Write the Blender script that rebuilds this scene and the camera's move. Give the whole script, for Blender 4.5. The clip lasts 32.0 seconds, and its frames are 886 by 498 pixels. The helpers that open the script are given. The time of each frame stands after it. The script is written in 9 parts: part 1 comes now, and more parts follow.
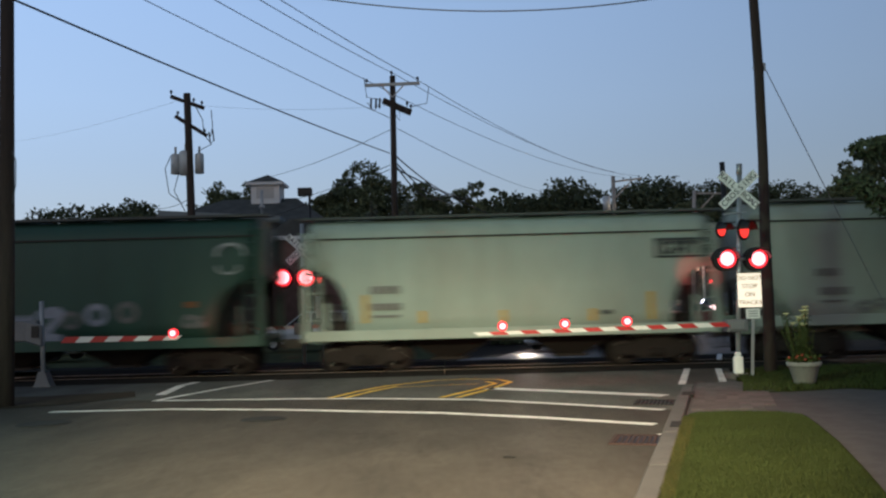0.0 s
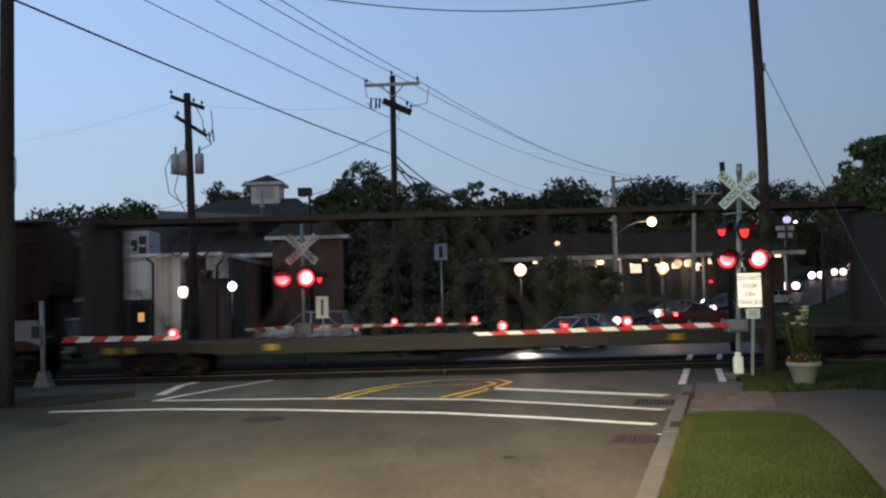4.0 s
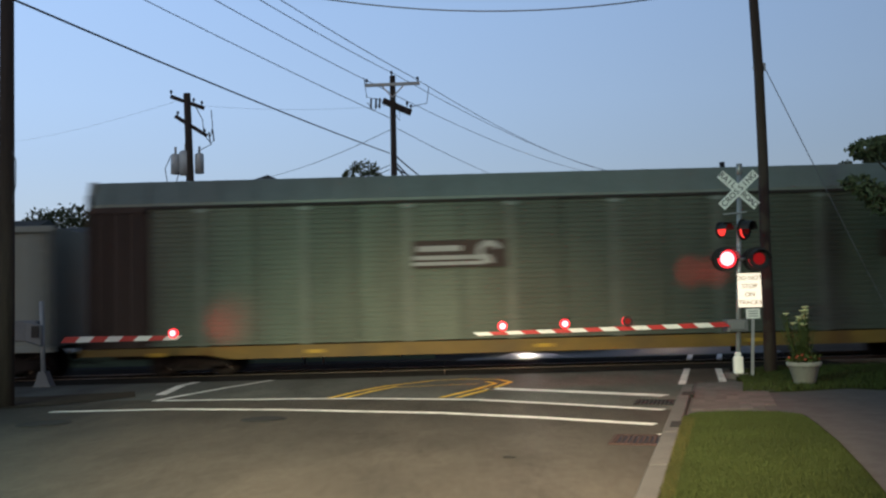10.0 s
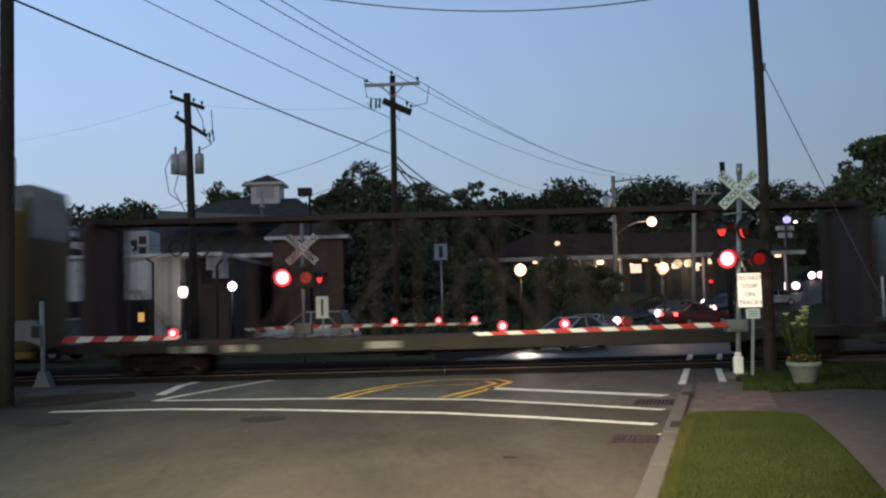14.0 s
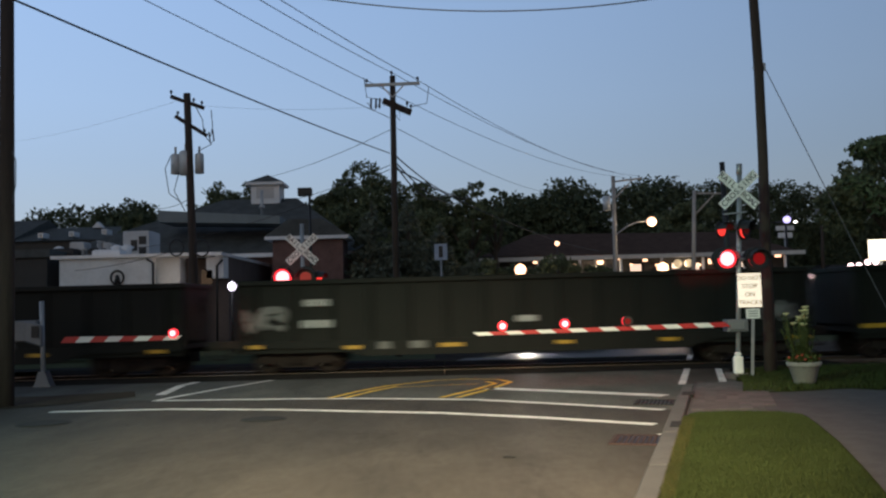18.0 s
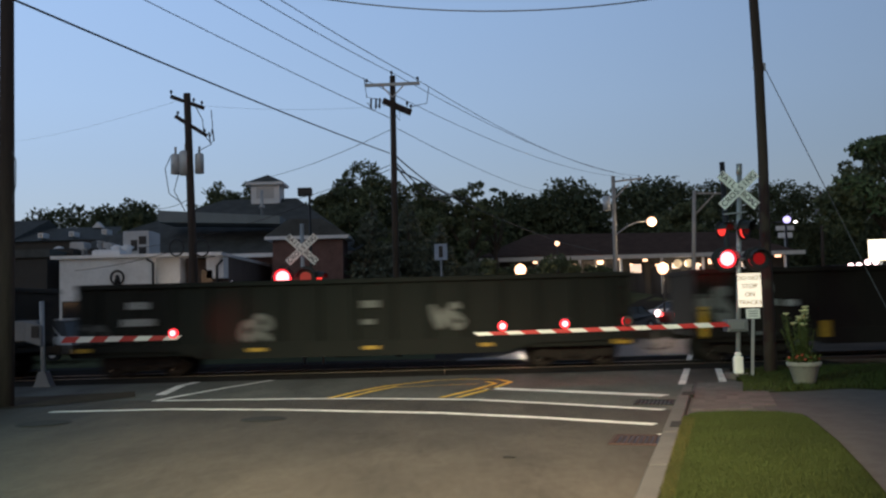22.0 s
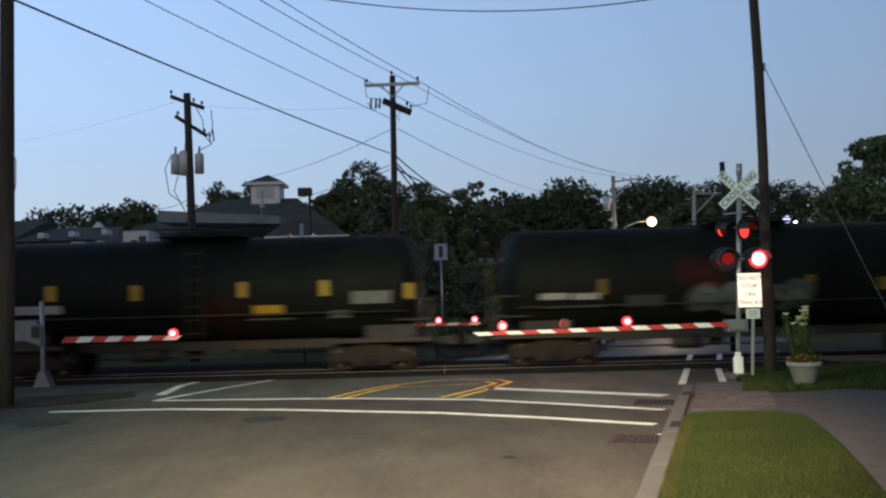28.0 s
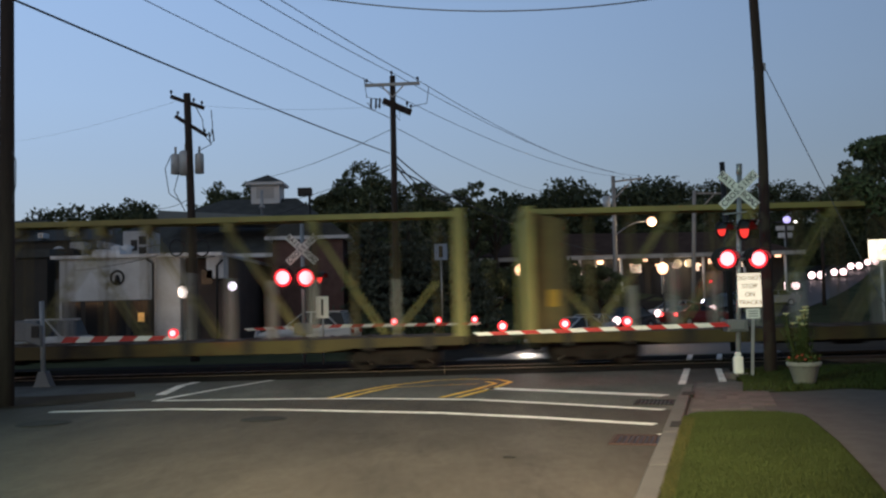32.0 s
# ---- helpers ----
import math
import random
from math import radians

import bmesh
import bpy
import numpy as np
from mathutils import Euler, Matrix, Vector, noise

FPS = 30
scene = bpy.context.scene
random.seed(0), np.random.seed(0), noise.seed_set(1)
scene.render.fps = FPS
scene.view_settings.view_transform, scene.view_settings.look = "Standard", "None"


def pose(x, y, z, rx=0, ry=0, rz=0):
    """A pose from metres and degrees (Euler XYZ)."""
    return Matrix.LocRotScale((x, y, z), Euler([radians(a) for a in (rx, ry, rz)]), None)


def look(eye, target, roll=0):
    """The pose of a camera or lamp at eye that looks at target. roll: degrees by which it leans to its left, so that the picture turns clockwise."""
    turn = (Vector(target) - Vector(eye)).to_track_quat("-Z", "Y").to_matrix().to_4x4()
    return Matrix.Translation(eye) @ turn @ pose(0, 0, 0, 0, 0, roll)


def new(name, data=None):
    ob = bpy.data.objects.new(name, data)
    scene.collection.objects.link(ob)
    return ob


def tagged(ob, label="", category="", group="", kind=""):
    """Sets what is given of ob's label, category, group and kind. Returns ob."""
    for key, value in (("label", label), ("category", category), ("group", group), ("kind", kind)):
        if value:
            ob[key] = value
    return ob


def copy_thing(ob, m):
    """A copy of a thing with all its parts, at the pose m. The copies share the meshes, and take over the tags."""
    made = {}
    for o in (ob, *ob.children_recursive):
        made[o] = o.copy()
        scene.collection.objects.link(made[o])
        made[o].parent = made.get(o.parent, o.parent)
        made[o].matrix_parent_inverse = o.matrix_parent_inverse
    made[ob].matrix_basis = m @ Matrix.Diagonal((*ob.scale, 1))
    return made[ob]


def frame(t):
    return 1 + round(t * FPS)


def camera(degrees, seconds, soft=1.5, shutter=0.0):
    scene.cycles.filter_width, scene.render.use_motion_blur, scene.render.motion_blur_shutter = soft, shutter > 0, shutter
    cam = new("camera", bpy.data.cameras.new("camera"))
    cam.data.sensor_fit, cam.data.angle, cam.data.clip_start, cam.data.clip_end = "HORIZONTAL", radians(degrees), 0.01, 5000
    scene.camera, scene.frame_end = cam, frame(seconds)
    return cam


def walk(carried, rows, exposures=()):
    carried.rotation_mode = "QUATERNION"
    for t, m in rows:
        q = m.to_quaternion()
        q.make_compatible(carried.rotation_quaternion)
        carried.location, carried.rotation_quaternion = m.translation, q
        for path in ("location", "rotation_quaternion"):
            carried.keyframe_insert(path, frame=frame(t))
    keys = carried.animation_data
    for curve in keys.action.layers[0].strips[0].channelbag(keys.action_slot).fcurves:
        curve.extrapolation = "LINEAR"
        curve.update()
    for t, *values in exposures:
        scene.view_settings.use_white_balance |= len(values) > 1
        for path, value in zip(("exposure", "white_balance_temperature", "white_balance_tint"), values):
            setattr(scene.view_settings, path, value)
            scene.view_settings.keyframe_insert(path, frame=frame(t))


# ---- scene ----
cam = camera(52.22, 32.0, soft=2.3, shutter=0.7)
CAM = look((0, 0, 1.8), (0, 10, 2.45), -1.5)
walk(cam, [(0.0, CAM), (32.0, CAM)], exposures=[(0.0, 0.1), (1.0, 0.05), (2.0, 0.01), (3.0, 0.15), (6.0, 0.04), (9.0, 0.01), (10.0, 0.2), (12.0, 0.29), (13.0, 0.32), (14.0, 0.13), (17.0, -0.01), (19.0, 0.0), (23.0, 0.05), (25.0, 0.1), (28.0, 0.27), (30.0, 0.26), (31.0, 0.05), (32.0, -0.1)])

# dusk sky: clear blue above, paler to the horizon, brighter towards the afterglow behind the camera
world = bpy.data.worlds.new("dusk")
scene.world = world
world.use_nodes = True
wn, wl = world.node_tree.nodes, world.node_tree.links
wn.clear()
w_out = wn.new("ShaderNodeOutputWorld")
w_bg = wn.new("ShaderNodeBackground")
w_sky = wn.new("ShaderNodeTexSky")
w_sky.sky_type = "NISHITA"
w_sky.sun_disc = False
w_sky.sun_elevation = radians(3)
w_sky.sun_rotation = radians(200)
w_tc = wn.new("ShaderNodeTexCoord")
w_sep = wn.new("ShaderNodeSeparateXYZ")
w_ramp = wn.new("ShaderNodeValToRGB")
w_mix = wn.new("ShaderNodeMix")
w_mix.data_type = "RGBA"
w_mix.inputs["Factor"].default_value = 0.04
els = w_ramp.color_ramp.elements
els[0].position, els[0].color = 0.0, (0.27, 0.33, 0.42, 1)
els[1].position, els[1].color = 1.0, (0.05, 0.075, 0.13, 1)
for p_, c_ in ((0.06, (0.275, 0.345, 0.455, 1)), (0.16, (0.262, 0.368, 0.56, 1)), (0.22, (0.27, 0.392, 0.62, 1)), (0.32, (0.26, 0.395, 0.66, 1)), (0.42, (0.17, 0.26, 0.43, 1)), (0.6, (0.09, 0.135, 0.23, 1))):
    e_ = els.new(p_)
    e_.color = c_
wl.new(w_tc.outputs["Generated"], w_sep.inputs[0])
wl.new(w_sep.outputs["Z"], w_ramp.inputs[0])
wl.new(w_ramp.outputs[0], w_mix.inputs["A"])
wl.new(w_sky.outputs[0], w_mix.inputs["B"])
# the sky is paler to the west (left) and deeper to the east
w_az = wn.new("ShaderNodeMapRange")
w_az.inputs["From Min"].default_value, w_az.inputs["From Max"].default_value = -0.5, 0.5
w_az.inputs["To Min"].default_value, w_az.inputs["To Max"].default_value = 1.2, 0.61
w_sc = wn.new("ShaderNodeVectorMath")
w_sc.operation = "SCALE"
wl.new(w_sep.outputs["X"], w_az.inputs[0])
wl.new(w_mix.outputs["Result"], w_sc.inputs[0])
wl.new(w_az.outputs[0], w_sc.inputs["Scale"])
w_ay = wn.new("ShaderNodeMapRange")
w_ay.inputs["From Min"].default_value, w_ay.inputs["From Max"].default_value = -0.8, 0.6
w_ay.inputs["To Min"].default_value, w_ay.inputs["To Max"].default_value = 0.55, 1.0
w_s2 = wn.new("ShaderNodeVectorMath")
w_s2.operation = "SCALE"
wl.new(w_sep.outputs["Y"], w_ay.inputs[0])
wl.new(w_sc.outputs[0], w_s2.inputs[0])
wl.new(w_ay.outputs[0], w_s2.inputs["Scale"])
wl.new(w_s2.outputs[0], w_bg.inputs[0])
w_bg.inputs[1].default_value = 1.07
wl.new(w_bg.outputs[0], w_out.inputs[0])

sun_data = bpy.data.lights.new("afterglow", "SUN")
sun_data.energy = 0.2
sun_data.angle = radians(50)
sun_data.color = (1.0, 0.96, 0.8)
sun = new("afterglow", sun_data)
sun.matrix_world = look((-14, -30, 22), (0, 14, 0))

TRACK_Y = 27.35
SPEED = 14.4


# ---- small mesh helpers ----
def box(bm, x0, x1, y0, y1, z0, z1, mi=0):
    vs = [bm.verts.new((x, y, z)) for x in (x0, x1) for y in (y0, y1) for z in (z0, z1)]
    for f in ((0, 1, 3, 2), (4, 6, 7, 5), (0, 4, 5, 1), (2, 3, 7, 6), (0, 2, 6, 4), (1, 5, 7, 3)):
        bm.faces.new([vs[i] for i in f]).material_index = mi
    return vs


def bar(bm, p, q, w, d, up=(0, 0, 1), mi=0):
    """A square bar from p to q, w across and d along up."""
    p, q = Vector(p), Vector(q)
    a = (q - p).normalized()
    u = Vector(up)
    s = a.cross(u)
    if s.length < 1e-4:
        s = a.cross(Vector((0, 1, 0)))
    s.normalize()
    u = s.cross(a)
    vs = [bm.verts.new(o + s * i * w / 2 + u * j * d / 2) for o in (p, q) for i in (-1, 1) for j in (-1, 1)]
    for f in ((0, 1, 3, 2), (4, 6, 7, 5), (0, 4, 5, 1), (2, 3, 7, 6), (0, 2, 6, 4), (1, 5, 7, 3)):
        bm.faces.new([vs[i] for i in f]).material_index = mi


def tube(bm, pts, radii, n=10, cap=True, mi=0):
    """A round tube along pts; radii one number or one each."""
    pts = [Vector(p) for p in pts]
    if not isinstance(radii, (list, tuple)):
        radii = [radii] * len(pts)
    rings = []
    ways = [(pts[min(i + 1, len(pts) - 1)] - pts[max(i - 1, 0)]).normalized() for i in range(len(pts))]
    ref = min((Vector((0, 0, 1)), Vector((0, 1, 0)), Vector((1, 0, 0))), key=lambda r: round(max(abs(a.dot(r)) for a in ways), 2))
    for i, p in enumerate(pts):
        a = ways[i]
        s = a.cross(ref)
        s.normalize()
        u = s.cross(a)
        rings.append([bm.verts.new(p + (s * math.cos(k * 2 * math.pi / n) + u * math.sin(k * 2 * math.pi / n)) * radii[i]) for k in range(n)])
    for r0, r1 in zip(rings, rings[1:]):
        for k in range(n):
            f = bm.faces.new((r0[k], r0[(k + 1) % n], r1[(k + 1) % n], r1[k]))
            f.smooth, f.material_index = True, mi
    if cap:
        bm.faces.new(rings[0][::-1]).material_index = mi
        bm.faces.new(rings[-1]).material_index = mi


def prism(bm, prof, a0, a1, axis="x", mi=0):
    """A profile swept along an axis: (y, z) for x, (x, z) for y, (x, y) for z."""
    def at(u, v, a):
        return {"x": (a, u, v), "y": (u, a, v), "z": (u, v, a)}[axis]
    r0 = [bm.verts.new(at(u, v, a0)) for u, v in prof]
    r1 = [bm.verts.new(at(u, v, a1)) for u, v in prof]
    n = len(prof)
    for k in range(n):
        bm.faces.new((r0[k], r0[(k + 1) % n], r1[(k + 1) % n], r1[k])).material_index = mi
    bm.faces.new(r0[::-1]).material_index = mi
    bm.faces.new(r1).material_index = mi


def finish(bm, name, bevel=0.0, normals=True):
    if bevel:
        bmesh.ops.bevel(bm, geom=[e for e in bm.edges if e.is_manifold], offset=bevel, segments=1, affect="EDGES", clamp_overlap=True)
    if normals:
        bmesh.ops.recalc_face_normals(bm, faces=bm.faces)
    me = bpy.data.meshes.new(name)
    bm.to_mesh(me)
    bm.free()
    return me


def part(name, bm, material, parent, label="", bevel=0.0, m=None):
    """Links a bmesh, or mesh data made before, as one mesh object under parent."""
    me = bm if isinstance(bm, bpy.types.Mesh) else finish(bm, name, bevel)
    if not me.materials:
        for one in (material if isinstance(material, (list, tuple)) else [material]):
            me.materials.append(one)
    ob = new(name, me)
    ob.parent = parent
    if m is not None:
        ob.matrix_basis = m
    return tagged(ob, label)


def islands(bm):
    """The separate pieces of a bmesh, each as a bmesh of its own."""
    seen, out = set(), []
    bm.verts.index_update()
    for v in bm.verts:
        if v in seen:
            continue
        stack, piece = [v], set()
        while stack:
            a = stack.pop()
            if a in seen:
                continue
            seen.add(a)
            piece.add(a)
            stack += [e.other_vert(a) for e in a.link_edges]
        b2 = bmesh.new()
        to = {a: b2.verts.new(a.co) for a in bm.verts if a in piece}
        for f in {f for a in piece for f in a.link_faces}:
            g = b2.faces.new([to[a] for a in f.verts])
            g.smooth, g.material_index = f.smooth, f.material_index
        out.append(b2)
    bm.free()
    return out


def parts(name, bm, material, parent, label="", bevel=0.0):
    """Each separate piece of a bmesh as a part of its own."""
    return [part(name, b, material, parent, label, bevel) for b in islands(bm)]


def thing(name, label, category, m=None, group="", kind=""):
    ob = new(name)
    ob.empty_display_size = 0.3
    if m is not None:
        ob.matrix_basis = m
    return tagged(ob, label, category, group, kind)


def solo(name, bm, material, label, category="", kind="", m=None, bevel=0.0, group=""):
    """A thing that is one mesh."""
    ob = part(name, bm, material, None, "", bevel, m)
    return tagged(ob, label, category, group, kind)


def letters(name, text, size, material, parent, m, depth=0.004, space=1.0):
    cu = bpy.data.curves.new(name, "FONT")
    cu.body, cu.size, cu.extrude, cu.align_x, cu.align_y = text, size, depth, "CENTER", "CENTER"
    cu.space_character = space
    tmp = bpy.data.objects.new(name, cu)
    me = bpy.data.meshes.new_from_object(tmp)
    bpy.data.objects.remove(tmp)
    bpy.data.curves.remove(cu)
    return part(name, me, material, parent, "", 0, m)


# ---- materials ----
def mat(name, col, rough=0.7, metal=0.0, scale=3.0, amp=0.25, bump=0.0, bscale=60.0, stretch=(1, 1, 1), dirt=None, dirt_amt=0.0, rnd=0.0, emit=None, strength=0.0, spec=0.5):
    m = bpy.data.materials.new(name)
    m.use_nodes = True
    nt = m.node_tree
    N, L = nt.nodes, nt.links
    b = N["Principled BSDF"]
    b.inputs["Roughness"].default_value = rough
    b.inputs["Metallic"].default_value = metal
    b.inputs["Specular IOR Level"].default_value = spec
    b.inputs["Base Color"].default_value = (*col, 1)
    if emit:
        b.inputs["Emission Color"].default_value = (*emit, 1)
        b.inputs["Emission Strength"].default_value = strength
        return m
    if amp <= 0 and dirt is None:
        return m
    tc = N.new("ShaderNodeTexCoord")
    oi = N.new("ShaderNodeObjectInfo")
    add = N.new("ShaderNodeVectorMath")
    add.operation = "MULTIPLY_ADD"
    com = N.new("ShaderNodeCombineXYZ")
    for k in range(3):
        L.new(oi.outputs["Random"], com.inputs[k])
    add.inputs[1].default_value = (37, 19, 53)
    L.new(com.outputs[0], add.inputs[0])
    L.new(tc.outputs["Object"], add.inputs[2])
    mp = N.new("ShaderNodeMapping")
    mp.inputs["Scale"].default_value = stretch
    L.new(add.outputs[0], mp.inputs[0])
    n1 = N.new("ShaderNodeTexNoise")
    n1.inputs["Scale"].default_value = scale
    n1.inputs["Detail"].default_value = 6
    n1.inputs["Roughness"].default_value = 0.62
    L.new(mp.outputs[0], n1.inputs["Vector"])
    n2 = N.new("ShaderNodeTexNoise")
    n2.inputs["Scale"].default_value = scale * 11
    n2.inputs["Detail"].default_value = 4
    L.new(mp.outputs[0], n2.inputs["Vector"])
    s = N.new("ShaderNodeMath")
    s.operation = "MULTIPLY_ADD"
    L.new(n2.outputs[0], s.inputs[0])
    s.inputs[1].default_value = 0.45
    L.new(n1.outputs[0], s.inputs[2])
    mr = N.new("ShaderNodeMapRange")
    mr.inputs["From Min"].default_value = 0.45
    mr.inputs["From Max"].default_value = 1.0
    mr.inputs["To Min"].default_value = 1 - amp
    mr.inputs["To Max"].default_value = 1 + amp
    L.new(s.outputs[0], mr.inputs[0])
    val = mr.outputs[0]
    if rnd:
        r2 = N.new("ShaderNodeMapRange")
        r2.inputs["To Min"].default_value, r2.inputs["To Max"].default_value = 1 - rnd, 1 + rnd
        L.new(oi.outputs["Random"], r2.inputs[0])
        mm = N.new("ShaderNodeMath")
        mm.operation = "MULTIPLY"
        L.new(val, mm.inputs[0])
        L.new(r2.outputs[0], mm.inputs[1])
        val = mm.outputs[0]
    vm = N.new("ShaderNodeVectorMath")
    vm.operation = "SCALE"
    vm.inputs[0].default_value = col
    L.new(val, vm.inputs["Scale"])
    out = vm.outputs[0]
    if dirt is not None:
        n3 = N.new("ShaderNodeTexNoise")
        n3.inputs["Scale"].default_value = scale * 0.6
        n3.inputs["Detail"].default_value = 8
        n3.inputs["Roughness"].default_value = 0.7
        n3.inputs["Distortion"].default_value = 0.4
        L.new(mp.outputs[0], n3.inputs["Vector"])
        r3 = N.new("ShaderNodeMapRange")
        r3.inputs["From Min"].default_value, r3.inputs["From Max"].default_value = 0.45, 0.72
        r3.inputs["To Min"].default_value, r3.inputs["To Max"].default_value = 0.0, dirt_amt
        L.new(n3.outputs[0], r3.inputs[0])
        mx = N.new("ShaderNodeMix")
        mx.data_type = "RGBA"
        L.new(r3.outputs[0], mx.inputs["Factor"])
        L.new(out, mx.inputs["A"])
        mx.inputs["B"].default_value = (*dirt, 1)
        out = mx.outputs["Result"]
    L.new(out, b.inputs["Base Color"])
    if bump:
        n4 = N.new("ShaderNodeTexNoise")
        n4.inputs["Scale"].default_value = bscale
        n4.inputs["Detail"].default_value = 5
        L.new(tc.outputs["Object"], n4.inputs["Vector"])
        bp = N.new("ShaderNodeBump")
        bp.inputs["Strength"].default_value = bump
        bp.inputs["Distance"].default_value = 0.02
        L.new(n4.outputs[0], bp.inputs["Height"])
        L.new(bp.outputs[0], b.inputs["Normal"])
    return m


def leafy(name, c0, c1, scale=0.5):
    """Foliage: varies leaf by leaf and clump by clump."""
    m = bpy.data.materials.new(name)
    m.use_nodes = True
    N, L = m.node_tree.nodes, m.node_tree.links
    b = N["Principled BSDF"]
    b.inputs["Roughness"].default_value = 0.75
    b.inputs["Specular IOR Level"].default_value = 0.25
    g = N.new("ShaderNodeNewGeometry")
    tc = N.new("ShaderNodeTexCoord")
    n = N.new("ShaderNodeTexNoise")
    n.inputs["Scale"].default_value = scale
    L.new(tc.outputs["Object"], n.inputs["Vector"])
    a = N.new("ShaderNodeMath")
    a.operation = "MULTIPLY_ADD"
    a.inputs[1].default_value = 0.5
    L.new(g.outputs["Random Per Island"], a.inputs[0])
    L.new(n.outputs[0], a.inputs[2])
    r = N.new("ShaderNodeMapRange")
    r.inputs["From Min"].default_value, r.inputs["From Max"].default_value = 0.4, 1.1
    L.new(a.outputs[0], r.inputs[0])
    mx = N.new("ShaderNodeMix")
    mx.data_type = "RGBA"
    mx.inputs["A"].default_value, mx.inputs["B"].default_value = (*c0, 1), (*c1, 1)
    L.new(r.outputs[0], mx.inputs["Factor"])
    L.new(mx.outputs["Result"], b.inputs["Base Color"])
    return m


ASPHALT = mat("asphalt", (0.079, 0.069, 0.059), 0.6, 0, 0.7, 0.42, 0.5, 70, stretch=(1.3, 0.5, 1), dirt=(0.052, 0.048, 0.043), dirt_amt=0.7, spec=0.06)
ASPHALT_GREY = mat("asphalt_grey", (0.118, 0.117, 0.106), 0.65, 0, 0.7, 0.35, 0.5, 70, stretch=(1.3, 0.5, 1), dirt=(0.08, 0.079, 0.072), dirt_amt=0.7, spec=0.06)
FORECOURT = mat("forecourt_asphalt", (0.03, 0.028, 0.025), 0.95, 0, 0.5, 0.35, 0.2, 8, spec=0.02)
FAR_ASPHALT = mat("far_asphalt", (0.05, 0.044, 0.039), 0.5, 0, 0.4, 0.3, 0.06, 3, spec=0.09)
WHITE_PAINT = mat("road_paint_white", (0.85, 0.82, 0.78), 0.6, 0, 3.0, 0.2, 0.1, 60, dirt=(0.3, 0.29, 0.27), dirt_amt=0.6)
YELLOW_PAINT = mat("road_paint_yellow", (0.85, 0.52, 0.04), 0.6, 0, 3.0, 0.2, 0.1, 60, dirt=(0.3, 0.2, 0.06), dirt_amt=0.6)
CONCRETE = mat("concrete", (0.1, 0.092, 0.088), 0.85, 0, 1.6, 0.25, 0.2, 70, dirt=(0.08, 0.076, 0.072), dirt_amt=0.6, rnd=0.1)
PAVER = mat("brick_paver", (0.082, 0.074, 0.076), 0.85, 0, 3, 0.25, 0.25, 60, rnd=0.22, spec=0.1)
GRASS_SOIL = mat("lawn_soil", (0.035, 0.042, 0.013), 0.95, 0, 0.8, 0.4, 0.4, 30, spec=0.0)
GRASS_DRY = leafy("dry_blades", (0.04, 0.04, 0.011), (0.078, 0.07, 0.018), 0.8)
GRASS_BLADE = leafy("lawn_blades", (0.024, 0.034, 0.007), (0.046, 0.062, 0.014), 0.8)
EARTH = mat("field_ground", (0.075, 0.085, 0.05), 0.95, 0, 0.15, 0.4, 0.2, 10, spec=0.0)
BALLAST = mat("ballast", (0.09, 0.082, 0.074), 0.95, 0, 1.2, 0.35, 0.9, 22, spec=0.05)
RAIL_STEEL = mat("rail_steel", (0.22, 0.17, 0.14), 0.45, 0.7, 2, 0.3, 0.05, 40)
CROSS_PANEL = mat("crossing_rubber", (0.04, 0.036, 0.032), 0.9, 0, 1.2, 0.35, 0.25, 60, spec=0.0)
POLE_WOOD = mat("pole_wood", (0.052, 0.038, 0.03), 0.9, 0, 1.8, 0.4, 0.5, 40, stretch=(6, 6, 0.5))
GALV = mat("galvanised", (0.42, 0.44, 0.45), 0.5, 0.6, 2.5, 0.2, 0.05, 60, dirt=(0.25, 0.23, 0.2), dirt_amt=0.4)
ALU = mat("aluminium", (0.5, 0.5, 0.5), 0.5, 0.5, 2.5, 0.2)
WIRE = mat("cable_black", (0.03, 0.03, 0.032), 0.7, 0, 2, 0.2)
WIRE_GREY = mat("cable_grey", (0.16, 0.17, 0.19), 0.6, 0.3, 2, 0.2)
BLACK = mat("black_paint", (0.016, 0.016, 0.017), 0.55, 0, 3, 0.3)
DARK_STEEL = mat("dark_steel", (0.03, 0.027, 0.025), 0.7, 0.2, 1.5, 0.4, 0.2, 40, dirt=(0.06, 0.04, 0.028), dirt_amt=0.6)
RUST = mat("rusty_truck", (0.02, 0.0135, 0.011), 0.85, 0.1, 1.8, 0.4, 0.3, 50)
WHEEL_RIM = mat("wheel_tread", (0.22, 0.2, 0.18), 0.35, 0.8, 2, 0.2)


# ---- ground, road, pavements, track ----
DIRT = mat("roadside_dirt", (0.07, 0.055, 0.042), 0.95, 0, 0.9, 0.4, 0.5, 30, spec=0.05)


def sheet(name, pts, z, material, label, thick=0.0):
    bm = bmesh.new()
    if thick:
        prism(bm, pts, z - thick, z, "z")
    else:
        bm.faces.new([bm.verts.new((x, y, z)) for x, y in pts])
    return solo(name, bm, material, label, kind="structure")


def ribbon(bm, pts, width, z=0.006):
    """A flat stripe of paint along pts on the ground."""
    vs = []
    P = [Vector((x, y, 0)) for x, y in pts]
    for i, p in enumerate(P):
        a = (P[min(i + 1, len(P) - 1)] - P[max(i - 1, 0)]).normalized()
        s = Vector((-a.y, a.x, 0))
        vs.append((bm.verts.new(p + s * width / 2 + Vector((0, 0, z))), bm.verts.new(p - s * width / 2 + Vector((0, 0, z)))))
    for (a, b), (c, d) in zip(vs, vs[1:]):
        bm.faces.new((a, b, d, c))


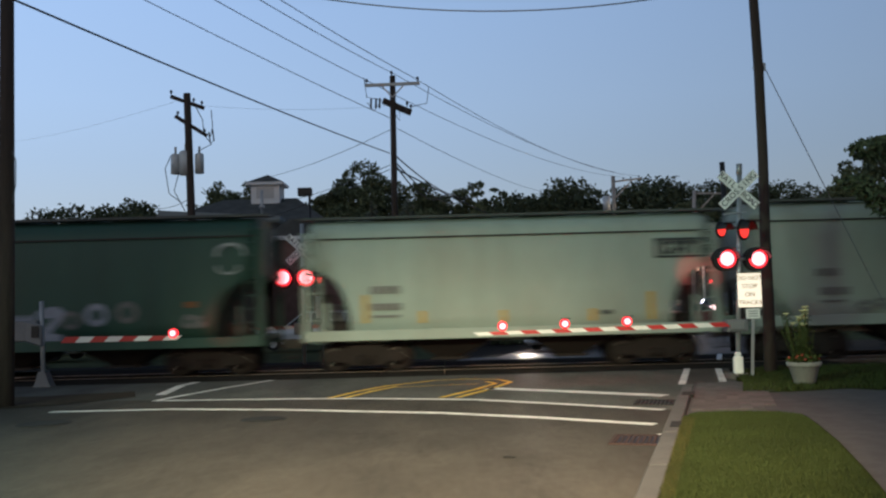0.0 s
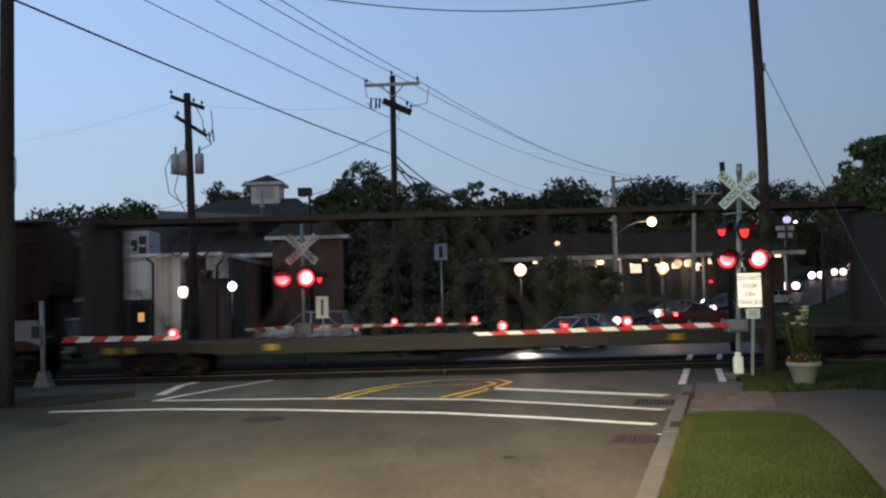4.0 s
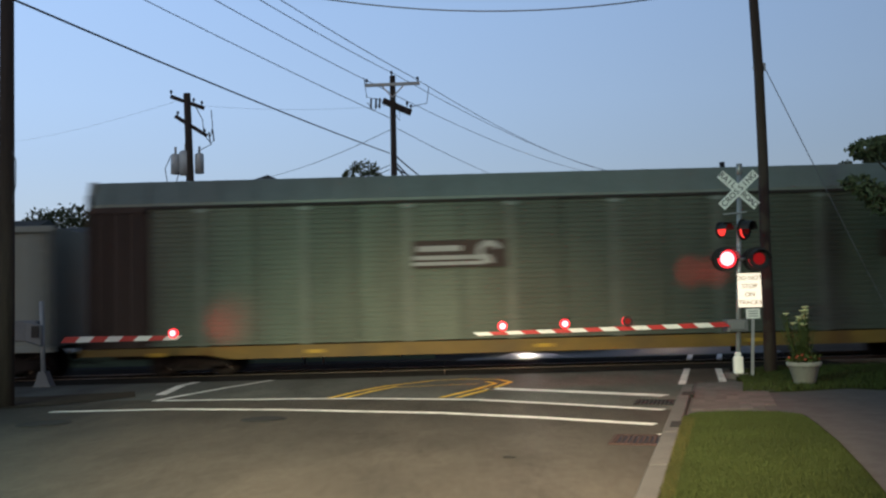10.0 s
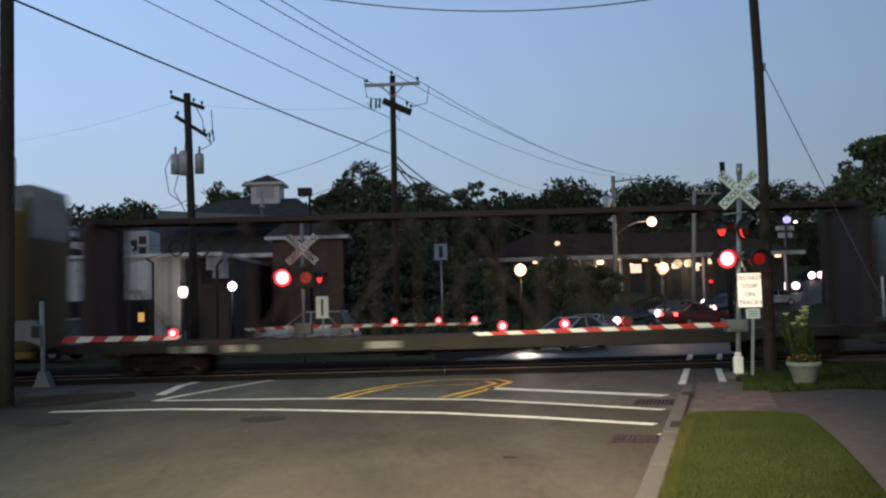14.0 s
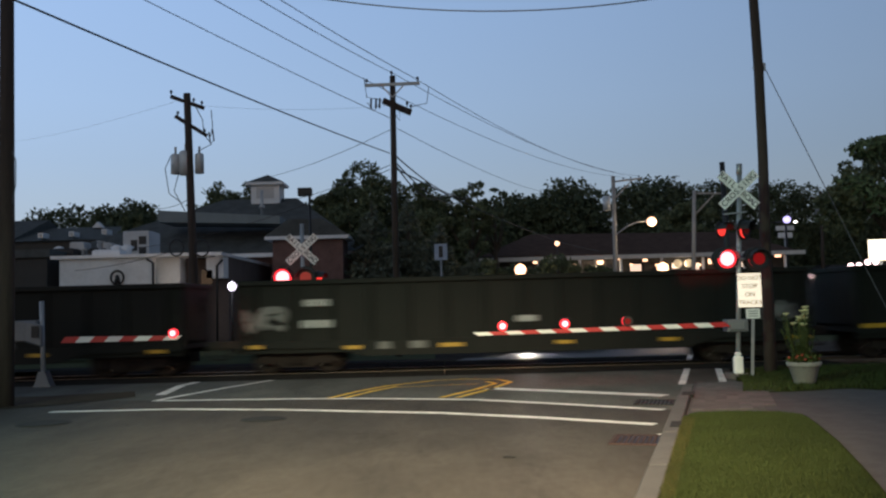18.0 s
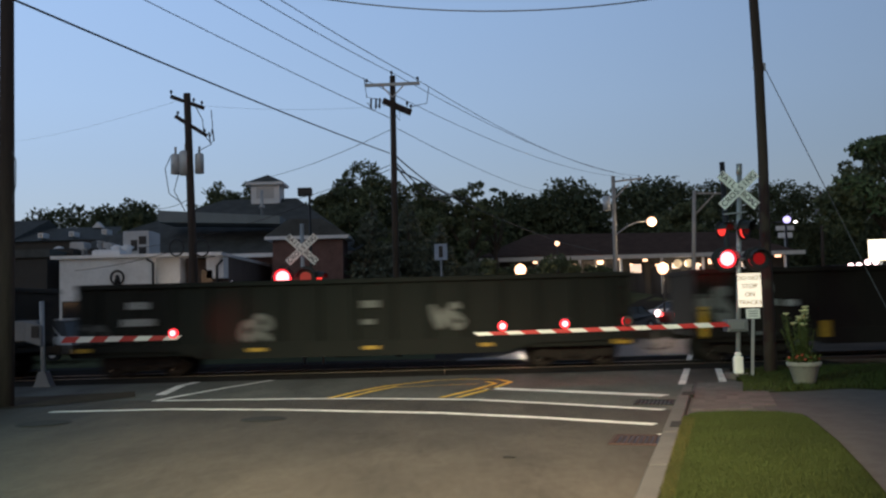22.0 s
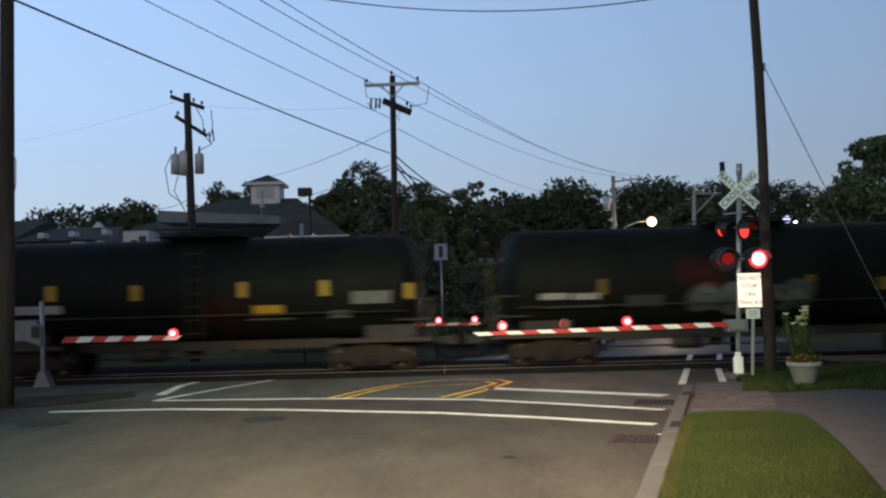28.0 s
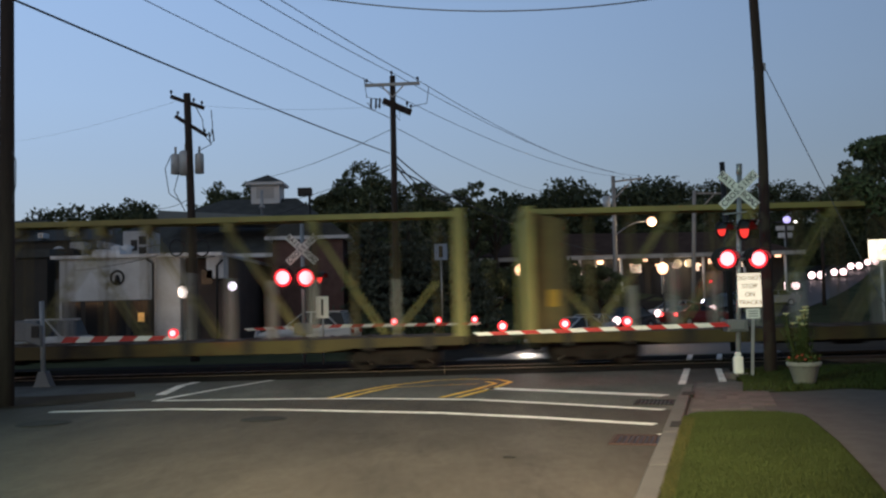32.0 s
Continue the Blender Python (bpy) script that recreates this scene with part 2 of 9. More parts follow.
def kerb_x(y):
    """The road's right-hand edge at depth y."""
    return 1.743 + (y - 8.478) * 0.302


def ease(v, a, b):
    u = min(max((v - a) / (b - a), 0), 1)
    return u * u * (3 - 2 * u)


def dip(x, y):
    """The road sinks a little where the cars wait beyond the crossing."""
    return 0.28 * ease(x, -1, 1.5) * ease(x, 15.5, 13) * ease(y, 32, 35.5) * ease(y, 54, 50)


def rise(x, y):
    """Height of the land: level to the tracks, climbing gently beyond, with a bank under the shops."""
    if y < 40:
        return -dip(x, y)
    h = 0.00045 * (min(y, 175) - 40) ** 2
    u = min(max((y - 58) / 24, 0), 1) * min(max((27 - x) / 8, 0), 1) * min(max((x + 4) / 8, 0), 1) * min(max((150 - y) / 30, 0), 1)
    return h - dip(x, y) + 1.9 * u * u * (3 - 2 * u)


xs_ = [-3000, -1200, -600, -300, -160, -100] + list(range(-70, 90, 4)) + [100, 140, 200, 320, 600, 1200, 3000]
ys_ = [-3000, -800, -200, -60, -20, 0, 20, 24.6, 30.1, 32, 34, 36, 38, 40] + list(range(42, 182, 4)) + [200, 260, 400, 800, 3000]
verts_ = [(x, y, rise(x, y) - (0.4 if 24 < y < 31 else 0.06) - (0.22 if dip(x, y) > 0.002 else 0)) for y in ys_ for x in xs_]
nx_ = len(xs_)
faces_ = [(j * nx_ + i, j * nx_ + i + 1, (j + 1) * nx_ + i + 1, (j + 1) * nx_ + i) for j in range(len(ys_) - 1) for i in range(nx_ - 1)]
me_ = bpy.data.meshes.new("ground")
me_.from_pydata(verts_, [], faces_)
solo("ground", me_, EARTH, "dark grassy ground rising beyond the tracks to the horizon", kind="structure")
# the brown asphalt ends along the crosswalk; the greyer one beyond is lightened in place of lamp light
seam = [(-15.89, 20.6), (-6.2, 19.35), (-3.4, 18.99), (-1.73, 18.67), (0.54, 17.86), (2.13, 16.65), (3.4, 15.55), (kerb_x(15.2), 15.2)]
sheet("road", [(-14, -40), (kerb_x(-40), -40)] + seam[::-1], 0.0, ASPHALT, "worn grey-brown asphalt road before the crossing")
sheet("road", seam + [(kerb_x(24.2), 24.2), (-16, 24.2)], 0.0, ASPHALT_GREY, "greyer asphalt from crosswalk to track, lightened in place of lamp light")

# the road beyond the crossing, winding up the hill, and the forecourt beside it
def far_mid(y):
    return 4.4 + (min(y, 55) - 30) * 0.27 + max(0, y - 55) * 0.56


bm = bmesh.new()
rows_ = []
for y in [30.6, 32, 33, 34, 35, 36, 38, 40] + list(range(42, 178, 4)):
    w = 8.5 if y < 46 else 6.0
    xl = -46 if y < 54 else far_mid(y) - w
    rows_.append([bm.verts.new((x, y, rise(x, y) + 0.01)) for x in (xl, far_mid(y) - w * 0.5, far_mid(y), far_mid(y) + w * 0.5, far_mid(y) + w)])
for r0, r1 in zip(rows_, rows_[1:]):
    for i in range(4):
        bm.faces.new((r0[i], r0[i + 1], r1[i + 1], r1[i])).material_index = 0 if i else 1
solo("far_road", bm, [FAR_ASPHALT, FORECOURT], "damp dark asphalt road climbing away beyond the tracks", kind="structure")

stripes = [
    ("crosswalk_line", [(-6.2, 19.2), (-3.4, 18.84), (-1.73, 18.52), (0.54, 17.71), (2.13, 16.5), (3.62, 15.25)], 0.22, WHITE_PAINT, "worn white crosswalk line"),
    ("crosswalk_line", [(-7.6, 17.46), (-5.3, 17.41), (-3.03, 16.79), (-0.07, 15.6), (1.52, 14.61), (3.06, 13.46)], 0.24, WHITE_PAINT, "worn white crosswalk line"),
    ("stop_line", [(0.93, 20.06), (2.6, 18.8), (4.2, 17.52)], 0.42, WHITE_PAINT, "broad white stop line across the lane"),
    ("hatch_line", [(-6.45, 20.5), (-6.72, 23.1), (-6.6, 24.1)], 0.24, WHITE_PAINT, "white edge line bending to the gate"),
    ("hatch_line", [(-6.1, 19.3), (-5.97, 19.9), (-5.34, 22.05), (-4.6, 24.1)], 0.16, WHITE_PAINT, "thin white lane line"),
    ("lane_edge_line", [(5.11, 19.79), (6.45, 24.37)], 0.16, WHITE_PAINT, "short white dash beside the footpath"),
    ("lane_edge_line", [(6.02, 19.80), (7.19, 24.08)], 0.16, WHITE_PAINT, "short white dash beside the footpath"),
    ("lane_edge_line", [(7.43, 27.84), (8.47, 31.41)], 0.16, WHITE_PAINT, "short white dash beside the footpath"),
    ("lane_edge_line", [(8.33, 27.73), (9.43, 31.30)], 0.16, WHITE_PAINT, "short white dash beside the footpath"),
    ("paint_mark", [(2.87, 12.5), (2.98, 12.22)], 0.07, WHITE_PAINT, "short white survey mark by the drain"),
    ("median_line", [(-2.42, 18.75), (-1.95, 20.2), (-1.4, 21.4), (-0.3, 22.6), (0.5, 22.8), (1.25, 22.45), (1.52, 21.6), (1.0, 20.0), (0.2, 18.2)], 0.13, YELLOW_PAINT, "yellow painted nose of the road's median"),
    ("median_line", [(-2.1, 18.7), (-1.65, 20.1), (-1.15, 21.2)], 0.13, YELLOW_PAINT, "inner yellow line of the median"),
    ("median_line", [(0.95, 21.9), (1.15, 21.3), (0.68, 20.0), (-0.12, 18.3)], 0.13, YELLOW_PAINT, "inner yellow line of the median"),
    ("median_line", [(-1.1, 20.9), (-0.2, 21.2), (0.75, 21.3)], 0.07, YELLOW_PAINT, "thin worn yellow line in the median"),
]
for n_, pts_, w_, m_, l_ in stripes:
    bm = bmesh.new()
    ribbon(bm, pts_, w_)
    solo(n_, bm, m_, l_, kind="structure")

# kerb of separate stones, the footpath and the lawn
kerb = thing("kerb", "weathered concrete kerb along the road", "kerb", kind="structure")
y_ = -12.0
k_ = 0
while y_ < 19.6:
    y2 = min(y_ + 2.4, 19.6)
    bm = bmesh.new()
    a_, b_ = kerb_x(y_ + 0.01), kerb_x(y2 - 0.01)
    lo = 0.10 if y2 < 19 else 0.03
    for_pts = [(a_, y_ + 0.01), (a_ + 0.22, y_ + 0.01), (b_ + 0.22, y2 - 0.01), (b_, y2 - 0.01)]
    prism(bm, for_pts, -0.15, lo, "z")
    part("kerb_stone", bm, CONCRETE, kerb, "", 0.015)
    y_ = y2

lawn_pts = [(kerb_x(-12) + 0.23, -12), (kerb_x(13.6) + 0.23, 13.6), (3.8, 14.02), (4.4, 14.05), (5.05, 13.85), (5.25, 13.4), (5.07, 12.55), (4.66, 10.9), (4.14, 9.1), (3.2, 6), (-1.0, -12)]
sheet("lawn", lawn_pts, 0.09, GRASS_SOIL, "mown green lawn beside the kerb", 0.2)
sheet("lawn", [(6.1, 19.0), (5.55, 17.25), (6.5, 17.2), (7.75, 17.55), (8.4, 16.8), (40, 16), (40, 23.4), (8.0, 23.4), (6.9, 21.8)], 0.05, GRASS_SOIL, "rough grass round the utility pole", 0.2)
sheet("pavement", [(kerb_x(-12) + 0.225, -12.5), (kerb_x(19.6) + 0.225, 19.6), (6.35, 19.8), (8.0, 23.3), (40, 16.5), (40, -12.5)], 0.045, PAVER, "brown-grey footpath by the lawn", 0.16)
sheet("crossing_path", [(5.15, 19.6), (6.2, 19.4), (7.5, 24.2), (6.3, 24.2)], 0.004, ASPHALT, "asphalt footpath over the crossing")

sheet("verge", [(11.2, 30.1), (70, 30.1), (70, 37.5), (13.2, 37.5)], 0.03, DIRT, "bare earth verge beyond the tracks", 0.1)

# track: ballast, sleepers, rails, crossing panels
bm = bmesh.new()
prism(bm, [(24.6, -0.3), (25.2, -0.12), (29.5, -0.12), (30.1, -0.3)], -560, 700, "x")
solo("track_bed", bm, BALLAST, "grey stone ballast under the track", kind="structure")
for s_ in (-1, 1):
    bm = bmesh.new()
    yc = TRACK_Y + s_ * 0.7525
    prism(bm, [(yc - 0.07, -0.17), (yc + 0.07, -0.17), (yc + 0.02, -0.12), (yc + 0.035, -0.04), (yc + 0.035, 0.0), (yc - 0.035, 0.0), (yc - 0.035, -0.04), (yc - 0.02, -0.12)], -560, 700, "x")
    solo("rail", bm, RAIL_STEEL, "worn steel rail with a bright top", kind="structure")
SLEEPER = mat("sleeper_wood", (0.05, 0.04, 0.032), 0.95, 0, 2.0, 0.4, 0.5, 30, stretch=(4, 0.6, 4), rnd=0.25, spec=0.05)
bm = bmesh.new()
box(bm, -0.115, 0.115, TRACK_Y - 1.3, TRACK_Y + 1.3, -0.3, -0.105)
sleeper_me = finish(bm, "sleeper", 0.012)
sleeper_me.materials.append(SLEEPER)
ties = thing("track_sleepers", "row of dark weathered wooden sleepers", "railway track", kind="structure")
for k_ in range(34):
    for x_ in (11.4 + k_ * 0.54, -13.4 - k_ * 0.54):
        part("sleeper", sleeper_me, SLEEPER, ties, m=pose(x_, 0, ((k_ * 7) % 5) * 0.003))
crossing = thing("crossing_surface", "dark rubber and asphalt crossing panels between the rails", "level crossing", kind="structure")
for (y0, y1) in ((24.2, 26.5), (26.72, 27.98), (28.2, 30.6)):
    for k_ in range(13):
        x0 = -13 + k_ * 1.85
        bm = bmesh.new()
        box(bm, x0 + 0.01, x0 + 1.84, y0, y1, -0.2, -0.004)
        part("crossing_panel", bm, CROSS_PANEL, crossing, "", 0.01)

sheet("left_apron", [(-14, 18.2), (-9.6, 18.0), (-8.2, 18.7), (-6.9, 20.2), (-7.4, 21.6), (-9.4, 20.9), (-14, 21.2)], 0.012, DIRT, "sandy worn apron at the roadside")


# ---- the freight train ----
HOP_WHITE = mat("hopper_white", (0.37, 0.445, 0.385), 0.6, 0, 0.5, 0.14, 0.08, 30, stretch=(1.6, 1.6, 0.35), dirt=(0.28, 0.26, 0.2), dirt_amt=0.5)
HOP_GREY = mat("hopper_grey", (0.29, 0.335, 0.3), 0.6, 0, 0.5, 0.16, 0.08, 30, stretch=(1.6, 1.6, 0.35), dirt=(0.22, 0.2, 0.16), dirt_amt=0.55)
HOP_GREEN = mat("hopper_green", (0.02, 0.07, 0.05), 0.6, 0, 0.7, 0.22, 0.08, 30, stretch=(1.8, 1.8, 0.3), dirt=(0.045, 0.055, 0.042), dirt_amt=0.35)
HOP_BROWN = mat("hopper_brown", (0.042, 0.0185, 0.0145), 0.6, 0, 0.6, 0.22, 0.08, 30, stretch=(1.6, 1.6, 0.3), dirt=(0.036, 0.024, 0.02), dirt_amt=0.5, spec=0.25)
COAL_GREY = mat("ribbed_car_grey", (0.27, 0.295, 0.268), 0.6, 0.1, 0.6, 0.18, 0.08, 30, stretch=(1.6, 1.6, 0.3), dirt=(0.2, 0.18, 0.14), dirt_amt=0.5)
# rib colour darkened for the ribs' shadow lines as well as grime
COAL_RIB = mat("ribbed_car_rib", (0.115, 0.128, 0.115), 0.7, 0.1, 0.8, 0.25, 0.08, 30, stretch=(1.6, 1.6, 0.3), dirt=(0.1, 0.09, 0.07), dirt_amt=0.6)
GON_BLACK = mat("gondola_black", (0.0095, 0.0115, 0.0098), 0.65, 0, 0.8, 0.3, 0.15, 25, stretch=(1.8, 1.8, 0.3), dirt=(0.017, 0.0155, 0.0135), dirt_amt=0.6, spec=0.2)
GON_BROWN = mat("gondola_brown", (0.0125, 0.0098, 0.0082), 0.7, 0, 0.8, 0.3, 0.15, 25, stretch=(1.8, 1.8, 0.3), dirt=(0.018, 0.0135, 0.0115), dirt_amt=0.6, spec=0.2)
GON_GREEN = mat("gondola_dark_green", (0.009, 0.0128, 0.0108), 0.65, 0, 0.8, 0.3, 0.15, 25, stretch=(1.8, 1.8, 0.3), dirt=(0.024, 0.019, 0.015), dirt_amt=0.5, spec=0.2)
TANK_GREY = mat("tank_grey_green", (0.026, 0.031, 0.026), 0.6, 0, 0.7, 0.3, 0.05, 25, stretch=(1.2, 1.2, 0.5), dirt=(0.028, 0.027, 0.023), dirt_amt=0.6, spec=0.1)
TANK_BLACK = mat("tank_black", (0.0085, 0.01, 0.009), 0.6, 0, 0.7, 0.3, 0.05, 25, stretch=(1.2, 1.2, 0.5), dirt=(0.018, 0.017, 0.0145), dirt_amt=0.6, spec=0.1)
TANK_BROWN = mat("tank_brown", (0.024, 0.0175, 0.0155), 0.6, 0, 0.7, 0.3, 0.05, 25, stretch=(1.2, 1.2, 0.5), dirt=(0.034, 0.028, 0.023), dirt_amt=0.5, spec=0.1)
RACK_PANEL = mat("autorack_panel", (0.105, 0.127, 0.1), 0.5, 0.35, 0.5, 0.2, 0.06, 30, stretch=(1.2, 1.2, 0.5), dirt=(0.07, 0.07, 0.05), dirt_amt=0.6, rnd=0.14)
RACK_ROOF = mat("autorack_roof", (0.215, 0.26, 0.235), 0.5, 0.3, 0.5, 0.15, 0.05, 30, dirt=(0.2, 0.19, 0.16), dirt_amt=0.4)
ROOF_END = mat("autorack_roof_end", (0.34, 0.37, 0.35), 0.6, 0.1, 0.8, 0.2, dirt=(0.2, 0.19, 0.17), dirt_amt=0.5)
RACK_BROWN = mat("autorack_end_brown", (0.05, 0.028, 0.022), 0.65, 0, 1.0, 0.25, 0.1, 30, stretch=(1.5, 1.5, 0.4))
RACK_YELLOW = mat("autorack_end_yellow", (0.14, 0.108, 0.028), 0.6, 0, 1.0, 0.22, 0.1, 30, stretch=(1.5, 1.5, 0.4), dirt=(0.085, 0.06, 0.03), dirt_amt=0.7)
SILL_YELLOW = mat("sill_yellow", (0.2, 0.12, 0.02), 0.65, 0, 0.8, 0.3, 0.1, 30, dirt=(0.09, 0.06, 0.03), dirt_amt=0.9)
CB_SILL = mat("flatcar_sill_grimy", (0.11, 0.083, 0.022), 0.7, 0, 0.5, 0.4, 0.1, 30, dirt=(0.035, 0.025, 0.017), dirt_amt=1.0)
RACK_POST = mat("autorack_post", (0.14, 0.155, 0.13), 0.5, 0.3, 2.5, 0.2)
BEAM_YELLOW = mat("centerbeam_yellow", (0.33, 0.3, 0.1), 0.6, 0, 0.8, 0.22, 0.1, 30, dirt=(0.2, 0.15, 0.08), dirt_amt=0.6)
BEAM_GRIMY = mat("centerbeam_grimy", (0.16, 0.125, 0.045), 0.7, 0, 0.7, 0.3, 0.1, 30, dirt=(0.06, 0.045, 0.03), dirt_amt=0.8)
BEAM_WHITE = mat("centerbeam_white", (0.36, 0.36, 0.33), 0.65, 0, 1.2, 0.2, 0.1, 30, dirt=(0.3, 0.27, 0.2), dirt_amt=0.7)
BEAM_DARK = mat("centerbeam_dark", (0.045, 0.028, 0.024), 0.7, 0, 0.9, 0.3, 0.1, 30)
DECK = mat("flatcar_deck", (0.075, 0.05, 0.032), 0.8, 0, 1.0, 0.35, 0.2, 30)
MARK_WHITE = mat("car_lettering_white", (0.403, 0.403, 0.39), 0.6, 0, 2.5, 0.2)
MARK_GREY = mat("car_lettering_grey", (0.155, 0.155, 0.15), 0.6, 0, 2.5, 0.25)
MARK_DARK = mat("car_lettering_dark", (0.05, 0.06, 0.058), 0.6, 0, 2.5, 0.25)
MARK_YELLOW = mat("reflector_yellow", (0.4875, 0.2925, 0.0195), 0.5, 0, 2.5, 0.15)
SPRAY_BLUE = mat("spray_blue", (0.18, 0.2475, 0.375), 0.6, 0, 2, 0.25)
SPRAY_RED = mat("spray_red", (0.27, 0.0375, 0.0675), 0.6, 0, 2, 0.25)
SPRAY_GREEN = mat("spray_green", (0.1, 0.135, 0.055), 0.6, 0, 2, 0.3)
SPRAY_ORANGE = mat("spray_orange", (0.2, 0.075, 0.02), 0.6, 0, 2, 0.3)
SPRAY_PALE = mat("spray_pale_blue", (0.27, 0.31, 0.38), 0.6, 0, 2, 0.3)
SPRAY_PINK = mat("spray_pink", (0.3, 0.1, 0.15), 0.6, 0, 2, 0.3)
SPRAY_MIST = mat("spray_pale_grey", (0.36, 0.38, 0.37), 0.6, 0, 2, 0.3)
SPRAY_DIM = mat("spray_dim_grey", (0.06, 0.063, 0.06), 0.6, 0, 2, 0.3)
SPRAY_RUST = mat("spray_rust_red", (0.09, 0.03, 0.022), 0.6, 0, 2, 0.3)
SPRAY_GREY = mat("spray_grey", (0.14, 0.145, 0.14), 0.6, 0, 2, 0.3)
WALK_GREY = mat("roof_walk_grey", (0.1, 0.11, 0.105), 0.8, 0.2, 1.0, 0.3)
YN = -1.56          # near side of a car, from the track's middle


def make_truck():
    """Mesh data of one bogie: side frames with springs, and a wheelset."""
    bm = bmesh.new()
    for s in (-1, 1):
        y = s * 1.02
        prism(bm, [(-1.15, 0.36), (-1.12, 0.56), (-0.72, 0.62), (-0.42, 0.82), (0.42, 0.82), (0.72, 0.62), (1.12, 0.56), (1.15, 0.36), (0.75, 0.36), (0.45, 0.2), (-0.45, 0.2), (-0.75, 0.36)], y - 0.07, y + 0.07, "y")
        for cx in (-0.89, 0.89):
            box(bm, cx - 0.16, cx + 0.16, y - 0.15 if s < 0 else y + 0.05, y - 0.05 if s < 0 else y + 0.15, 0.3, 0.58)
            tube(bm, [(cx, y + s * 0.1, 0.43), (cx, y + s * 0.2, 0.43)], 0.1, 10)
        for cx in (-0.18, 0.0, 0.18):
            tube(bm, [(cx, y + s * 0.1, 0.26), (cx, y + s * 0.1, 0.5)], 0.07, 8)
    box(bm, -0.2, 0.2, -1.1, 1.1, 0.48, 0.72)
    tube(bm, [(0, 0, 0.7), (0, 0, 0.86)], 0.25, 12)
    for cx in (-0.5, 0.5):
        bar(bm, (cx, -0.9, 0.4), (cx, 0.9, 0.4), 0.08, 0.1)
    frame_me = finish(bm, "truck_frame")
    frame_me.materials.append(RUST)
    bm = bmesh.new()
    tube(bm, [(0, -1.02, 0), (0, 1.02, 0)], 0.075, 10)
    for s in (-1, 1):
        y = s * 0.72
        tube(bm, [(0, y - s * 0.04, 0), (0, y - s * 0.035, 0), (0, y + s * 0.075, 0), (0, y + s * 0.08, 0)], [0.12, 0.455, 0.42, 0.32], 22)
        tube(bm, [(0, y + s * 0.08, 0), (0, y + s * 0.10, 0)], [0.13, 0.12], 12)
        for a in range(3):
            c, d = math.cos(a * 2.094) * 0.24, math.sin(a * 2.094) * 0.24
            tube(bm, [(c, y + s * 0.078, d), (c, y + s * 0.086, d)], 0.04, 8, True, 1)
    wheel_me = finish(bm, "wheelset")
    wheel_me.materials.append(RUST)
    wheel_me.materials.append(WHEEL_RIM)
    return frame_me, wheel_me


TRUCK_ME, WHEEL_ME = make_truck()


def running_gear(car, length, inset=1.95):
    for x in (inset, length - inset):
        tr = part("truck", TRUCK_ME, RUST, car, "rusty brown steel bogie", m=pose(x, 0, 0))
        for dx in (-0.89, 0.89):
            part("wheelset", WHEEL_ME, RUST, tr, m=pose(dx, 0, 0.44))
    for s, x in ((-1, 0.0), (1, length)):
        bm = bmesh.new()
        box(bm, min(x, x + s * 0.52), max(x, x + s * 0.52), -0.09, 0.09, 0.74, 0.96)
        box(bm, min(x + s * 0.34, x + s * 0.56), max(x + s * 0.34, x + s * 0.56), -0.18, 0.18, 0.7, 0.98)
        tube(bm, [(x + s * 0.05, -0.35, 0.8), (x + s * 0.25, -0.36, 0.45), (x + s * 0.5, -0.3, 0.4), (x + s * 0.56, -0.1, 0.55)], 0.028, 6)
        part("coupler", bm, DARK_STEEL, car, "", 0.02)


def brake_wheel(car, x, z):
    """The hand brake wheel on a car's end."""
    bm = bmesh.new()
    n = 20
    tube(bm, [(x, 0.55 + math.cos(k * 2 * math.pi / n) * 0.28, z + math.sin(k * 2 * math.pi / n) * 0.28) for k in range(n + 1)], 0.02, 6, False)
    for k in range(3):
        a = k * math.pi / 3
        bar(bm, (x, 0.55 - math.cos(a) * 0.28, z - math.sin(a) * 0.28), (x, 0.55 + math.cos(a) * 0.28, z + math.sin(a) * 0.28), 0.025, 0.025, (1, 0, 0))
    part("brake_wheel", bm, DARK_STEEL, car, "dark spoked hand brake wheel")


def brake_gear(car, x):
    bm = bmesh.new()
    tube(bm, [(x, -0.6, 0.62), (x + 0.9, -0.6, 0.62)], 0.2, 10)
    tube(bm, [(x + 1.3, 0.3, 0.6), (x + 1.8, 0.3, 0.6)], 0.15, 10)
    bar(bm, (x - 2, 0.1, 0.5), (x + 3, 0.1, 0.5), 0.06, 0.06)
    part("brake_gear", bm, DARK_STEEL, car)


def ladder(car, x, z0, z1, material, y=YN - 0.02, w=0.42):
    bm = bmesh.new()
    for dx in (0, w):
        bar(bm, (x + dx, y, z0), (x + dx, y, z1), 0.03, 0.05, (0, 1, 0))
    z = z0 + 0.15
    while z < z1:
        bar(bm, (x, y - 0.02, z), (x + w, y - 0.02, z), 0.025, 0.025)
        z += 0.38
    part("ladder", bm, material, car)


STROKES = (((0.9, 0.9), (0.3, 0.95), (0.1, 0.7), (0.5, 0.5), (0.9, 0.3), (0.7, 0.05), (0.1, 0.1)),
           ((0.9, 0.85), (0.4, 1.0), (0.1, 0.5), (0.4, 0.0), (0.9, 0.15)),
           ((0.1, 0.0), (0.15, 0.95), (0.8, 0.9), (0.75, 0.5), (0.3, 0.45), (0.9, 0.0)),
           ((0.0, 0.95), (0.35, 0.05), (0.6, 0.7), (0.95, 0.1)),
           ((0.5, 0.0), (0.1, 0.3), (0.15, 0.8), (0.6, 1.0), (0.95, 0.7), (0.85, 0.2), (0.5, 0.0)),
           ((0.05, 0.9), (0.95, 0.95), (0.2, 0.1), (1.0, 0.05)))


